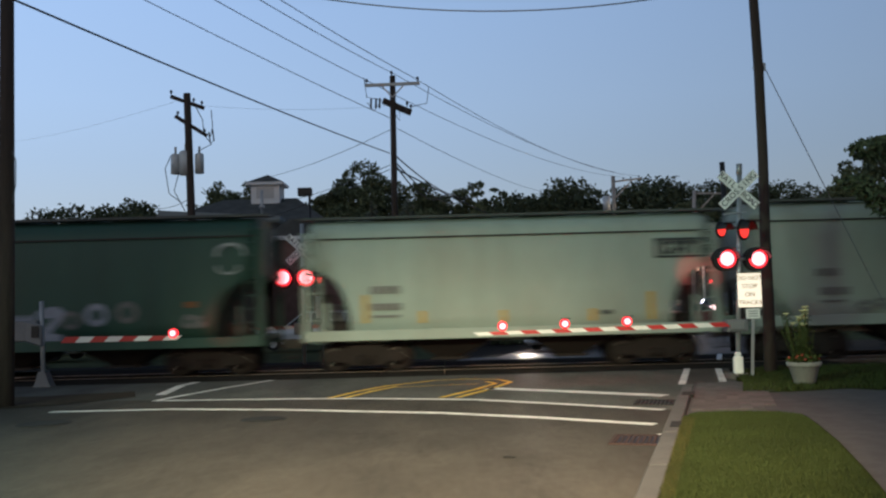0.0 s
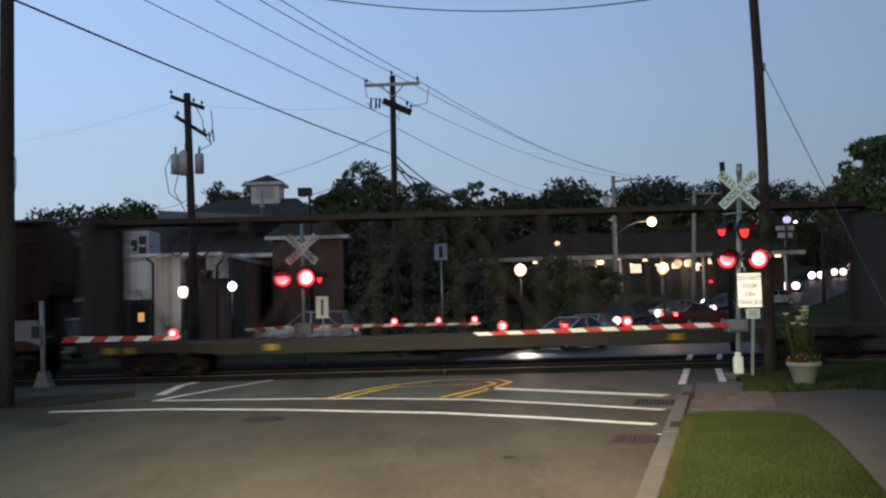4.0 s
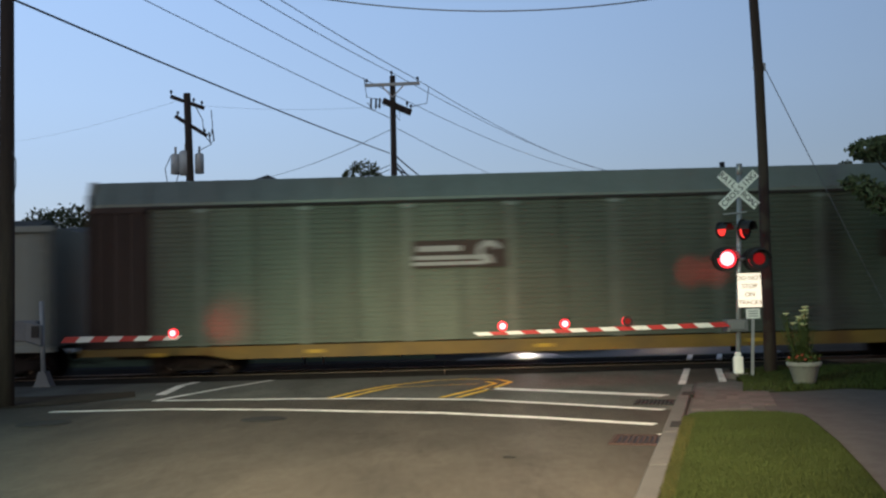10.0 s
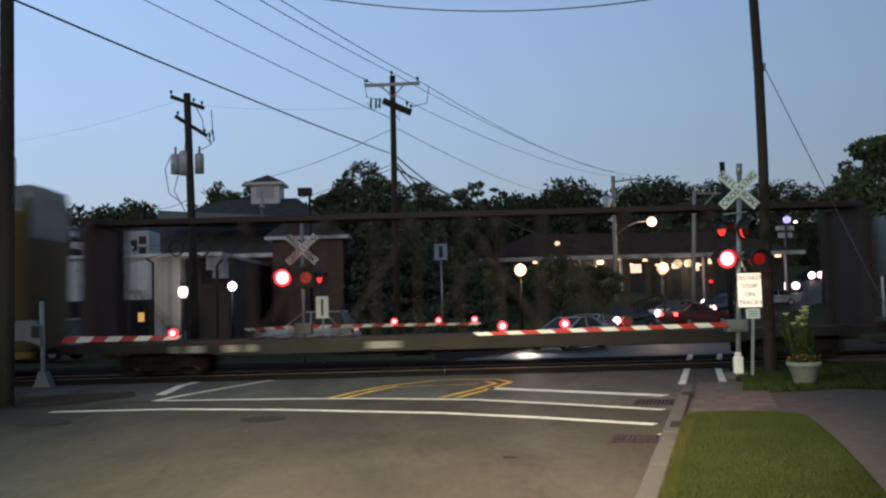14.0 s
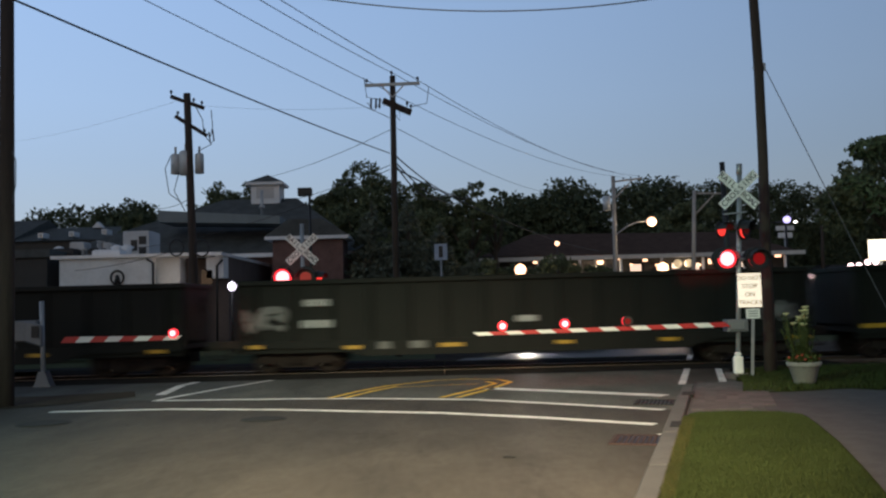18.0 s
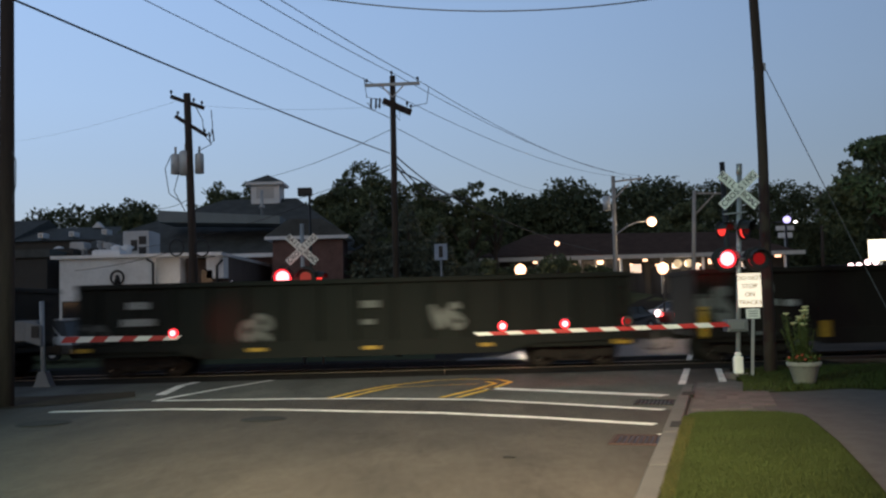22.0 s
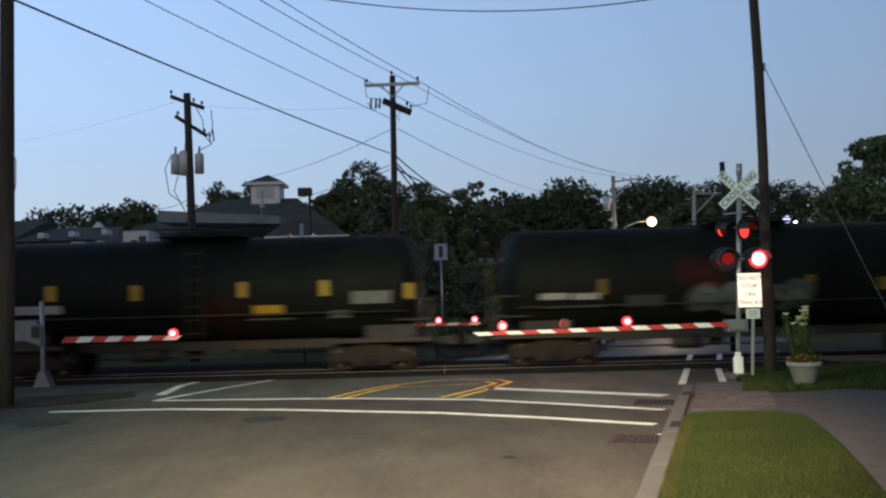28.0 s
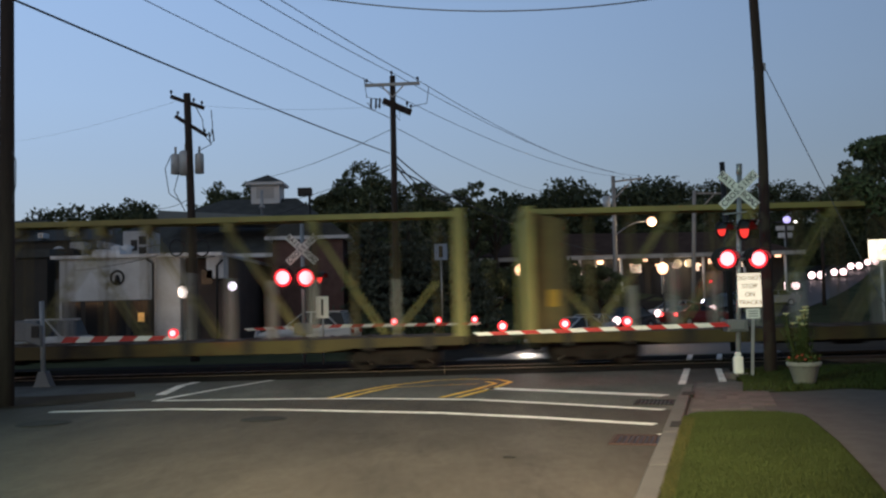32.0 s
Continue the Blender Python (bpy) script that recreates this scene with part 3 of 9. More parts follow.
def smooth(pts, m=5):
    """A rounded path through points."""
    out = []
    for i in range(len(pts) - 1):
        p0, p1, p2, p3 = (Vector(pts[max(i - 1, 0)]), Vector(pts[i]), Vector(pts[i + 1]), Vector(pts[min(i + 2, len(pts) - 1)]))
        for k in range(m):
            t = k / m
            out.append(tuple(0.5 * (2 * p1 + (p2 - p0) * t + (2 * p0 - 5 * p1 + 4 * p2 - p3) * t * t + (3 * p1 - p0 - 3 * p2 + p3) * t ** 3)))
    return out + [tuple(pts[-1])]


def brush(bm, pts, widths, y):
    """A brushed stroke with thickness, along (x, z) points."""
    rows = []
    for i, (x, z) in enumerate(pts):
        d = Vector(pts[min(i + 1, len(pts) - 1)]) - Vector(pts[max(i - 1, 0)])
        d = d.normalized() if d.length > 1e-6 else Vector((1, 0))
        sx, sz = -d.y * widths[i] / 2, d.x * widths[i] / 2
        rows.append([bm.verts.new(v) for v in ((x + sx, y, z + sz), (x - sx, y, z - sz), (x - sx, y + 0.012, z - sz), (x + sx, y + 0.012, z + sz))])
    for r0, r1 in zip(rows, rows[1:]):
        for k in range(4):
            bm.faces.new((r0[k], r0[(k + 1) % 4], r1[(k + 1) % 4], r1[k]))
    bm.faces.new(rows[0][::-1])
    bm.faces.new(rows[-1])


def blob(car, x, z, w, h, material, seed, y=YN - 0.014, n=7, name="graffiti"):
    """Sprayed paint: loose hand-drawn strokes side by side, slightly proud of the side."""
    rg = random.Random(seed)
    at = x
    for k in range(n):
        lw = w / n * rg.uniform(0.75, 1.3)
        lh = h * rg.uniform(0.6, 1.05)
        z0 = z + (h - lh) * rg.uniform(0.2, 0.8)
        lean = rg.uniform(-0.15, 0.3) * lw
        path = STROKES[rg.randrange(len(STROKES))]
        thick = min(lw, lh) * rg.uniform(0.32, 0.5)
        pts = [(at + (a + rg.uniform(-0.08, 0.08)) * lw + lean * b, z0 + (b + rg.uniform(-0.08, 0.08)) * lh) for a, b in path]
        bm = bmesh.new()
        pts = smooth(pts)
        brush(bm, pts, [thick * (1 + 0.25 * math.sin(i * 0.5 + k)) * min(1.0, 0.45 + 0.25 * min(i, len(pts) - 1 - i)) for i in range(len(pts))], y - 0.0015 * k)
        part(name, bm, material, car)
        at += w / n


def words(car, x, z, w, h, material, y=YN - 0.022, name="lettering"):
    """A row of lettering too small to read: plain blocks of its size, as one part."""
    bm = bmesh.new()
    n = max(1, round(w / max(0.16, h * 0.8)))
    for k in range(n):
        x0 = x + w * k / n
        box(bm, x0, x0 + w / n * 0.82, y - 0.004, y + 0.012, z, z + h)
    part(name, bm, material, car)


def ring(car, x, z, w, h, material, y=YN - 0.02, thick=0.3, start=0.0, end=1.0, name="painted_ring"):
    """A painted ring, or an arc of one, w by h."""
    bm = bmesh.new()
    n = 28
    pts = [(x + w / 2 + math.cos(2 * math.pi * (start + (end - start) * k / n)) * w / 2 * (1 - thick / 2), z + h / 2 + math.sin(2 * math.pi * (start + (end - start) * k / n)) * h / 2 * (1 - thick / 2)) for k in range(n + 1)]
    brush(bm, pts, [thick * min(w, h) / 2] * len(pts), y)
    part(name, bm, material, car)


def reflectors(car, xs, z, y=YN - 0.02, w=0.46, h=0.1):
    for x in xs:
        bm = bmesh.new()
        box(bm, x, x + w, y, y + 0.012, z, z + h)
        part("reflector", bm, MARK_YELLOW, car, "yellow reflective strip")


def covered_hopper(label, length, material, top=4.62, bays=3, hatch=True, slope=2.0, sill=0.84, cut_l=(1.3, 1.3, "slant"), cut_r=(1.3, 1.3, "slant")):
    """cut_l, cut_r: the openings in the side at both ends, their width, height and shape."""
    car = thing("covered_hopper", label, "rail car", group="freight train")
    L = length
    up = top - 4.62

    def opening(w, h, shape):
        z0 = sill + 0.3
        if shape == "round":
            return [(w * d, z0 + h * math.sqrt(1 - d * d)) for d in (0.0, 0.3, 0.55, 0.75, 0.9, 0.97)] + [(w, sill + 0.1)]
        if shape == "step":
            return [(0.0, z0 + h), (w, z0 + h * 0.48), (w + 0.03, sill + 0.1)]
        return [(0.0, z0 + h), (w, sill + 0.1)]

    # rounded body, open under its slope sheets at both ends
    bm = bmesh.new()
    prof = [(-1.5, 1.0), (-1.54, 1.6), (-1.56, 2.6), (-1.52, 3.5 + up), (-1.45, 4.1 + up), (-1.32, 4.38 + up), (-0.9, 4.56 + up), (0, top - 0.02)]
    prof += [(-y, z) for y, z in prof[-2::-1]]
    secs = [(0.42 + d, z) for d, z in opening(*cut_l)] + [(L - 0.42 - d, z) for d, z in opening(*cut_r)[::-1]]
    rings = []
    for x, zmin in secs:
        rings.append([bm.verts.new((x, y, max(z, zmin))) for y, z in prof])
    for r0, r1 in zip(rings, rings[1:]):
        for k in range(len(prof) - 1):
            try:
                f = bm.faces.new((r0[k], r0[k + 1], r1[k + 1], r1[k]))
                f.smooth = True
            except ValueError:
                pass
    for r in (rings[0], rings[-1]):
        bm.faces.new(r)
    for a, b in zip(rings, rings[1:]):
        bm.faces.new((a[0], b[0], b[-1], a[-1]))
    bmesh.ops.remove_doubles(bm, verts=bm.verts, dist=0.0005)
    parts("body", bm, material, car)
    # seam strip coloured dark for the shadow gap under the roof edge; side sill, end posts
    bm = bmesh.new()
    for s in (-1, 1):
        prism(bm, [(s * 1.45, 3.99 + up), (s * 1.512, 3.985 + up), (s * 1.508, 4.03 + up), (s * 1.45, 4.035 + up)], 0.42, L - 0.42, "x")
    parts("roof_seam", bm, DARK_STEEL, car, "dark seam below the roof, its shadow gap in the colour")
    bm = bmesh.new()
    for s in (-1, 1):
        box(bm, 0.25, L - 0.25, s * 1.56 - 0.05, s * 1.56 + 0.05, sill, sill + 0.3)
    box(bm, 0.3, L - 0.3, -0.25, 0.25, 0.78, 1.02)
    parts("side_sill", bm, material, car, "", 0.015)
    for s, x in ((1, 0.3), (-1, L - 0.3)):
        bm = bmesh.new()
        for y in (-1.5, 1.5):
            bar(bm, (x, y, 0.9), (x, y, 4.2 + up), 0.18, 0.1, (0, 1, 0))
            bar(bm, (x + s * 0.6, y, 0.95), (x + s * 0.6, y, 2.0), 0.1, 0.08, (0, 1, 0))
        bar(bm, (x, -1.5, 1.1), (x, 1.5, 1.1), 0.12, 0.12)
        bar(bm, (x, -1.5, 2.9), (x, 1.5, 2.9), 0.06, 0.06)
        box(bm, min(x, x + s * 1.3), max(x, x + s * 1.3), -1.5, 1.5, 1.0, 1.04)
        parts("end_frame", bm, material, car)
        bm = bmesh.new()
        tube(bm, [(x + s * 0.45, -0.5, 1.3), (x + s * 1.15, -0.5, 1.3)], 0.2, 10)
        part("air_tank", bm, DARK_STEEL, car)
        bm = bmesh.new()
        box(bm, min(x + s * 0.2, x + s * 0.5), max(x + s * 0.2, x + s * 0.5), 0.2, 0.8, 1.05, 2.3)
        part("brake_box", bm, DARK_STEEL, car)
        ladder(car, x - 0.05 if s > 0 else x - 0.4, 1.0, 4.2 + up, material)
    brake_wheel(car, L - 0.16, 2.6)
    # running boards and hatches
    bm = bmesh.new()
    for s in (-1, 1):
        box(bm, 0.1, L - 0.1, s * 0.95 - 0.25, s * 0.95 + 0.25, top - 0.02, top + 0.05)
    parts("running_board", bm, WALK_GREY, car, "dark grey grated steel roof walk")
    if hatch:
        n = bays * 2 + 1
        for k in range(n):
            x = 1.2 + (L - 3.2) * k / (n - 1)
            bm = bmesh.new()
            box(bm, x, x + 0.85, -0.45, 0.45, top - 0.03, top + 0.1)
            part("hatch", bm, material, car, "", 0.03)
    # discharge bays
    for k in range(bays):
        x0 = slope + 0.9 + (L - 2 * slope - 1.8) * k / bays
        x1 = slope + 0.9 + (L - 2 * slope - 1.8) * (k + 1) / bays
        xm = (x0 + x1) / 2
        bm = bmesh.new()
        lo = [bm.verts.new((x, y, 0.34)) for x, y in ((xm - 0.35, -0.5), (xm + 0.35, -0.5), (xm + 0.35, 0.5), (xm - 0.35, 0.5))]
        hi = [bm.verts.new((x, y, sill + 0.2)) for x, y in ((x0 + 0.1, -1.35), (x1 - 0.1, -1.35), (x1 - 0.1, 1.35), (x0 + 0.1, 1.35))]
        for i in range(4):
            bm.faces.new((lo[i], lo[(i + 1) % 4], hi[(i + 1) % 4], hi[i]))
        bm.faces.new(lo)
        box(bm, xm - 0.5, xm + 0.5, -0.62, 0.62, 0.28, 0.36)
        part("discharge_bay", bm, DARK_STEEL if material in (HOP_BROWN, HOP_GREEN) else RUST, car)
    running_gear(car, L)
    return car


def gondola(label, length, material, top=2.68, ribs=14):
    car = thing("gondola", label, "rail car", group="freight train")
    L = length
    bm = bmesh.new()
    for s in (-1, 1):
        prism(bm, [(s * 1.44, 0.62), (s * 1.48, 0.62), (s * 1.48, top), (s * 1.44, top)], 0.3, L - 0.3, "x")
    for x in (0.3, L - 0.36):
        box(bm, x, x + 0.06, -1.44, 1.44, 0.8, top)
    box(bm, 0.3, L - 0.3, -1.44, 1.44, 0.95, 1.02)
    parts("body", bm, material, car)
    bm = bmesh.new()
    for s in (-1, 1):
        box(bm, 0.26, L - 0.26, s * 1.52 - 0.09, s * 1.52 + 0.07, top - 0.12, top + 0.02)
    for x in (0.24, L - 0.38):
        box(bm, x, x + 0.14, -1.5, 1.5, top - 0.12, top + 0.02)
    parts("top_chord", bm, material, car, "", 0.015)
    bm = bmesh.new()
    for s in (-1, 1):
        prism(bm, [(0.3, 0.95), (0.3, 0.78), (3.1, 0.74), (3.9, 0.5), (L - 3.9, 0.5), (L - 3.1, 0.74), (L - 0.3, 0.78), (L - 0.3, 0.95)], s * 1.53 - 0.05, s * 1.53 + 0.05, "y")
    parts("side_sill", bm, material, car)
    for k in range(ribs):
        x = 0.75 + (L - 1.7) * k / (ribs - 1)
        bm = bmesh.new()
        for s in (-1, 1):
            prism(bm, [(x, s * 1.47), (x + 0.2, s * 1.47), (x + 0.15, s * 1.565), (x + 0.05, s * 1.565)], 0.72, top - 0.1, "z")
        parts("side_stake", bm, material, car)
    brake_wheel(car, L - 0.2, 2.1)
    ladder(car, 0.32, 0.62, top - 0.1, material, YN - 0.04)
    ladder(car, L - 0.78, 0.62, top - 0.1, material, YN - 0.04)
    brake_gear(car, L * 0.45)
    running_gear(car, L)
    return car


def ribbed_car(label, length):
    car = thing("coal_hopper_car", label, "rail car", group="freight train")
    L, top = length, 4.42
    bm = bmesh.new()
    for s in (-1, 1):
        prism(bm, [(s * 1.4, 0.95), (s * 1.46, 0.95), (s * 1.46, top), (s * 1.4, top)], 0.3, L - 0.3, "x")
    for x in (0.3, L - 0.36):
        box(bm, x, x + 0.06, -1.4, 1.4, 1.0, top)
    box(bm, 0.4, L - 0.4, -1.4, 1.4, 1.0, 1.1)
    parts("body", bm, COAL_GREY, car)
    bm = bmesh.new()
    for s in (-1, 1):
        box(bm, 0.25, L - 0.25, s * 1.5 - 0.08, s * 1.5 + 0.08, top - 0.16, top + 0.03)
    parts("top_chord", bm, COAL_GREY, car, "", 0.02)
    bm = bmesh.new()
    for s in (-1, 1):
        box(bm, 0.25, L - 0.25, s * 1.5 - 0.07, s * 1.5 + 0.07, 0.82, 1.0)
    parts("side_sill", bm, COAL_GREY, car, "", 0.02)
    n = 17
    for k in range(n):
        x = 0.35 + (L - 0.88) * k / (n - 1)
        bm = bmesh.new()
        for s in (-1, 1):
            box(bm, x + 0.04, x + 0.14, min(s * 1.45, s * 1.57), max(s * 1.45, s * 1.57), 0.9, top - 0.1)
        parts("side_stake", bm, COAL_RIB, car, "darker rib, grime and shadow line in its colour", 0.015)
    for k in range(10):
        x = 3.4 + (L - 7.2) * k / 9
        bm = bmesh.new()
        prism(bm, [(x - 0.22, 0.9), (x + 0.22, 0.9), (x + 0.16, 0.5), (x - 0.16, 0.5)], -1.35, 1.35, "y")
        part("dump_chute", bm, COAL_GREY, car)
    ladder(car, 0.34, 0.9, top - 0.1, COAL_GREY, YN - 0.05)
    ladder(car, L - 0.8, 0.9, top - 0.1, COAL_GREY, YN - 0.05)
    running_gear(car, L)
    return car


def autorack(label, length, ends, panels=16, post=None):
    car = thing("autorack", label, "rail car", group="freight train")
    L = length
    # flatcar under the rack
    bm = bmesh.new()
    for s in (-1, 1):
        prism(bm, [(0.1, 0.86), (0.1, 0.66), (3.6, 0.64), (4.4, 0.5), (L - 4.4, 0.5), (L - 3.6, 0.64), (L - 0.1, 0.66), (L - 0.1, 0.86)], s * 1.52 - 0.06, s * 1.52 + 0.06, "y")
    parts("side_sill", bm, SILL_YELLOW, car, "grimy yellow side sill")
    bm = bmesh.new()
    box(bm, 0.05, L - 0.05, -1.46, 1.46, 0.74, 0.86)
    box(bm, 0.6, L - 0.6, -0.4, 0.4, 0.5, 0.74)
    part("deck", bm, DARK_STEEL, car)
    # corrugated side panels
    x0, x1 = 2.05, L - 2.05
    pw = (x1 - x0) / panels
    nb = 28
    for s in (-1, 1):
        prof = []
        for k in range(nb):
            z = 0.9 + 3.98 * k / nb
            dz = 3.98 / nb
            prof += [(s * 1.50, z), (s * 1.50, z + dz * 0.55), (s * 1.47, z + dz * 0.62), (s * 1.47, z + dz * 0.95)]
        back = [(s * 1.44, 0.9 + 3.98 * (1 - 1 / nb) + 3.98 / nb * 0.95), (s * 1.44, 0.9)]
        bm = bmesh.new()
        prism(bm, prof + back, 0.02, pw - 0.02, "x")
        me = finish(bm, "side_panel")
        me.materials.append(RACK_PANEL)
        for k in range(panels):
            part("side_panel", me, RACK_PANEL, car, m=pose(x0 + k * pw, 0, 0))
    for y0, y1 in ((-1.545, -1.45), (1.45, 1.545)):
        bm = bmesh.new()
        box(bm, -0.05, 0.17, y0, y1, 0.86, 4.84)
        me = finish(bm, "post", 0.01)
        me.materials.append(post or RACK_POST)
        for k in range(1, panels + 1, 2):
            part("post", me, RACK_POST, car, m=pose(x0 + k * pw - 0.08, 0, 0))
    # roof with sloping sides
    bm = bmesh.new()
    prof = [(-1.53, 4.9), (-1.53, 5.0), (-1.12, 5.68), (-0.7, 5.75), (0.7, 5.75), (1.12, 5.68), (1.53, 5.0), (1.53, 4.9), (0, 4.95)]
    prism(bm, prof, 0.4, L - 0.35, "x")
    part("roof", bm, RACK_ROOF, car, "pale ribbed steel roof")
    for a, d in ((0.2, 1), (L - 0.2, -1)):
        bm = bmesh.new()
        prism(bm, [(a, 4.15), (a + d * 0.06, 4.15), (a + d * 0.12, 4.9), (a + d * 0.2, 5.7), (a + d * 0.06, 5.7), (a, 5.4)], -1.3, 1.3, "y")
        part("roof_end", bm, ROOF_END, car, "pale plate closing the roof's end")
    bm = bmesh.new()
    n = 26
    for k in range(n):
        x = 0.9 + (L - 1.9) * k / (n - 1)
        for s in (-1, 1):
            bar(bm, (x, s * 1.545, 5.0), (x, s * 1.13, 5.695), 0.05, 0.03, (1, 0, 0))
    tagged(part("roof_rib", bm, RACK_ROOF, car), kind="stuff")
    bm = bmesh.new()
    for s in (-1, 1):
        box(bm, 0.6, L - 0.6, s * 1.54 - 0.012, s * 1.54 + 0.012, 4.84, 4.92)
    parts("roof_seam", bm, DARK_STEEL, car, "dark seam under the roof edge")
    for k in range(1, panels + 1, 2):
        bm = bmesh.new()
        box(bm, x0 + k * pw - 0.2, x0 + k * pw + 0.2, -1.565, -1.54, 4.7, 4.8)
        part("post_cap", bm, post or RACK_ROOF, car)
    # end doors folded round the corners
    for e, (a, b) in enumerate(((0.25, 2.0), (L - 2.0, L - 0.25))):
        bm = bmesh.new()
        for s in (-1, 1):
            box(bm, a, b, s * 1.47 - 0.03, s * 1.47 + 0.03, 0.88, 4.86)
            for k in range(4):
                x = a + (b - a) * (k + 0.1) / 4
                box(bm, x, x + 0.13, min(s * 1.48, s * 1.6), max(s * 1.48, s * 1.6), 0.9, 4.84)
            box(bm, a, b, min(s * 1.48, s * 1.57), max(s * 1.48, s * 1.57), 4.74, 4.9)
        xe = a if e == 0 else b
        for k in range(6):
            y = -1.45 + 2.9 * k / 6
            box(bm, xe - 0.03, xe + 0.03, y, y + 0.44, 0.9, 5.3)
        parts("end_door", bm, ends, car, "ribbed steel end door")
        ladder(car, a + 0.1 if e == 0 else b - 0.5, 0.9, 4.8, ends, YN - 0.04)
    brake_gear(car, L * 0.48)
    running_gear(car, L, 3.1)
    return car


def centerbeam(label, length, main, white):
    """A centre-beam flatcar: deck, two bulkheads, and a truss down the middle."""
    car = thing("centerbeam_flatcar", label, "rail car", group="freight train")
    L, top = length, 4.66
    bm = bmesh.new()
    for s in (-1, 1):
        prism(bm, [(0.2, 0.98), (0.2, 0.74), (3.4, 0.72), (4.3, 0.62), (L - 4.3, 0.62), (L - 3.4, 0.72), (L - 0.2, 0.74), (L - 0.2, 0.98)], s * 1.46 - 0.06, s * 1.46 + 0.06, "y")
    parts("side_sill", bm, CB_SILL if main is BEAM_YELLOW else DARK_STEEL, car)
    k = 1.3
    while k < L - 1.0:
        bm = bmesh.new()
        prism(bm, [(k, 0.64), (k + 0.2, 0.64), (k + 0.24, 1.02), (k - 0.04, 1.02)], -1.575, -1.52, "y")
        part("stake_pocket", bm, DARK_STEEL, car)
        k += 1.72
    bm = bmesh.new()
    box(bm, 0.15, L - 0.15, -1.45, 1.45, 0.9, 0.99)
    k = 0.4
    while k < L - 0.6:
        box(bm, k, k + 0.12, -1.44, 1.44, 0.99, 1.03)
        k += 0.9
    box(bm, 0.3, L - 0.3, -0.3, 0.3, 0.55, 0.9)
    part("deck", bm, DECK, car)
    for x, s in ((0.2, 1), (L - 0.2, -1)):
        bm = bmesh.new()
        for y in (-1.42, 1.42):
            box(bm, min(x, x + s * 0.3), max(x, x + s * 0.3), y - 0.09, y + 0.09, 0.95, top)
        xi = x + s * 0.28
        box(bm, min(x, xi), max(x, xi), -1.4, 1.4, top - 0.18, top)
        box(bm, min(x + s * 0.1, x + s * 0.14), max(x + s * 0.1, x + s * 0.14), -1.38, 1.38, 0.98, top - 0.1)
        parts("bulkhead", bm, main, car, "", 0.012)
    bm = bmesh.new()
    box(bm, 0.2, L - 0.2, -0.36, 0.36, top - 0.1, top)
    for y in (-0.38, 0.38):
        box(bm, 0.2, L - 0.2, y - 0.03, y + 0.03, top - 0.15, top + 0.02)
    parts("top_chord", bm, main, car, "", 0.012)
    covers = {2: 2.32, 3: 3.0, 4: 2.7, 5: 2.5, 6: 2.6, 8: 2.95, 11: 3.05, 12: 2.85, 13: 2.75, 14: 2.75, 16: 2.7}
    for k in range(18):
        x = 1.03 + 1.25 * k
        if x > L - 0.8:
            break
        for y in (-0.3, 0.3):
            bm = bmesh.new()
            box(bm, x, x + 0.06, y - 0.035, y + 0.035, 1.0, top - 0.1)
            p = part("stake", bm, main if main is BEAM_DARK else BEAM_GRIMY, car, "", 0.01)
            if white and k in covers:
                bm = bmesh.new()
                box(bm, x - 0.02, x + 0.08, y - 0.05, y + 0.05, 1.0, covers[k])
                part("stake_cover", bm, BEAM_WHITE, p, "white-painted lower stake")
    for xa, xb in ((2.5, 4.65), (4.98, 7.1), (7.5, 9.6), (10.1, 12.2), (13.55, 11.4), (15.75, 13.6), (18.2, 16.05), (20.7, 18.6), (2.5, 1.3), (21.0, 22.3)):
        za, zb = (1.05, 2.6) if (xa, xb) in ((2.5, 1.3), (21.0, 22.3)) else (1.05, top - 0.38)
        for y in (-0.33, 0.33):
            bm = bmesh.new()
            bar(bm, (xa, y, za), (xb, y, zb), 0.05, 0.065)
            part("diagonal", bm, main, car, "", 0.01)
            if zb > 3:
                bm = bmesh.new()
                prism(bm, [(xb - 0.09, zb - 0.05), (xb + 0.09, zb - 0.05), (xb + 0.13, top - 0.14), (xb - 0.13, top - 0.14)], y - 0.05, y - 0.03, "y")
                part("gusset", bm, main, car)
    brake_gear(car, L * 0.4)
    running_gear(car, L, 2.3)
    return car


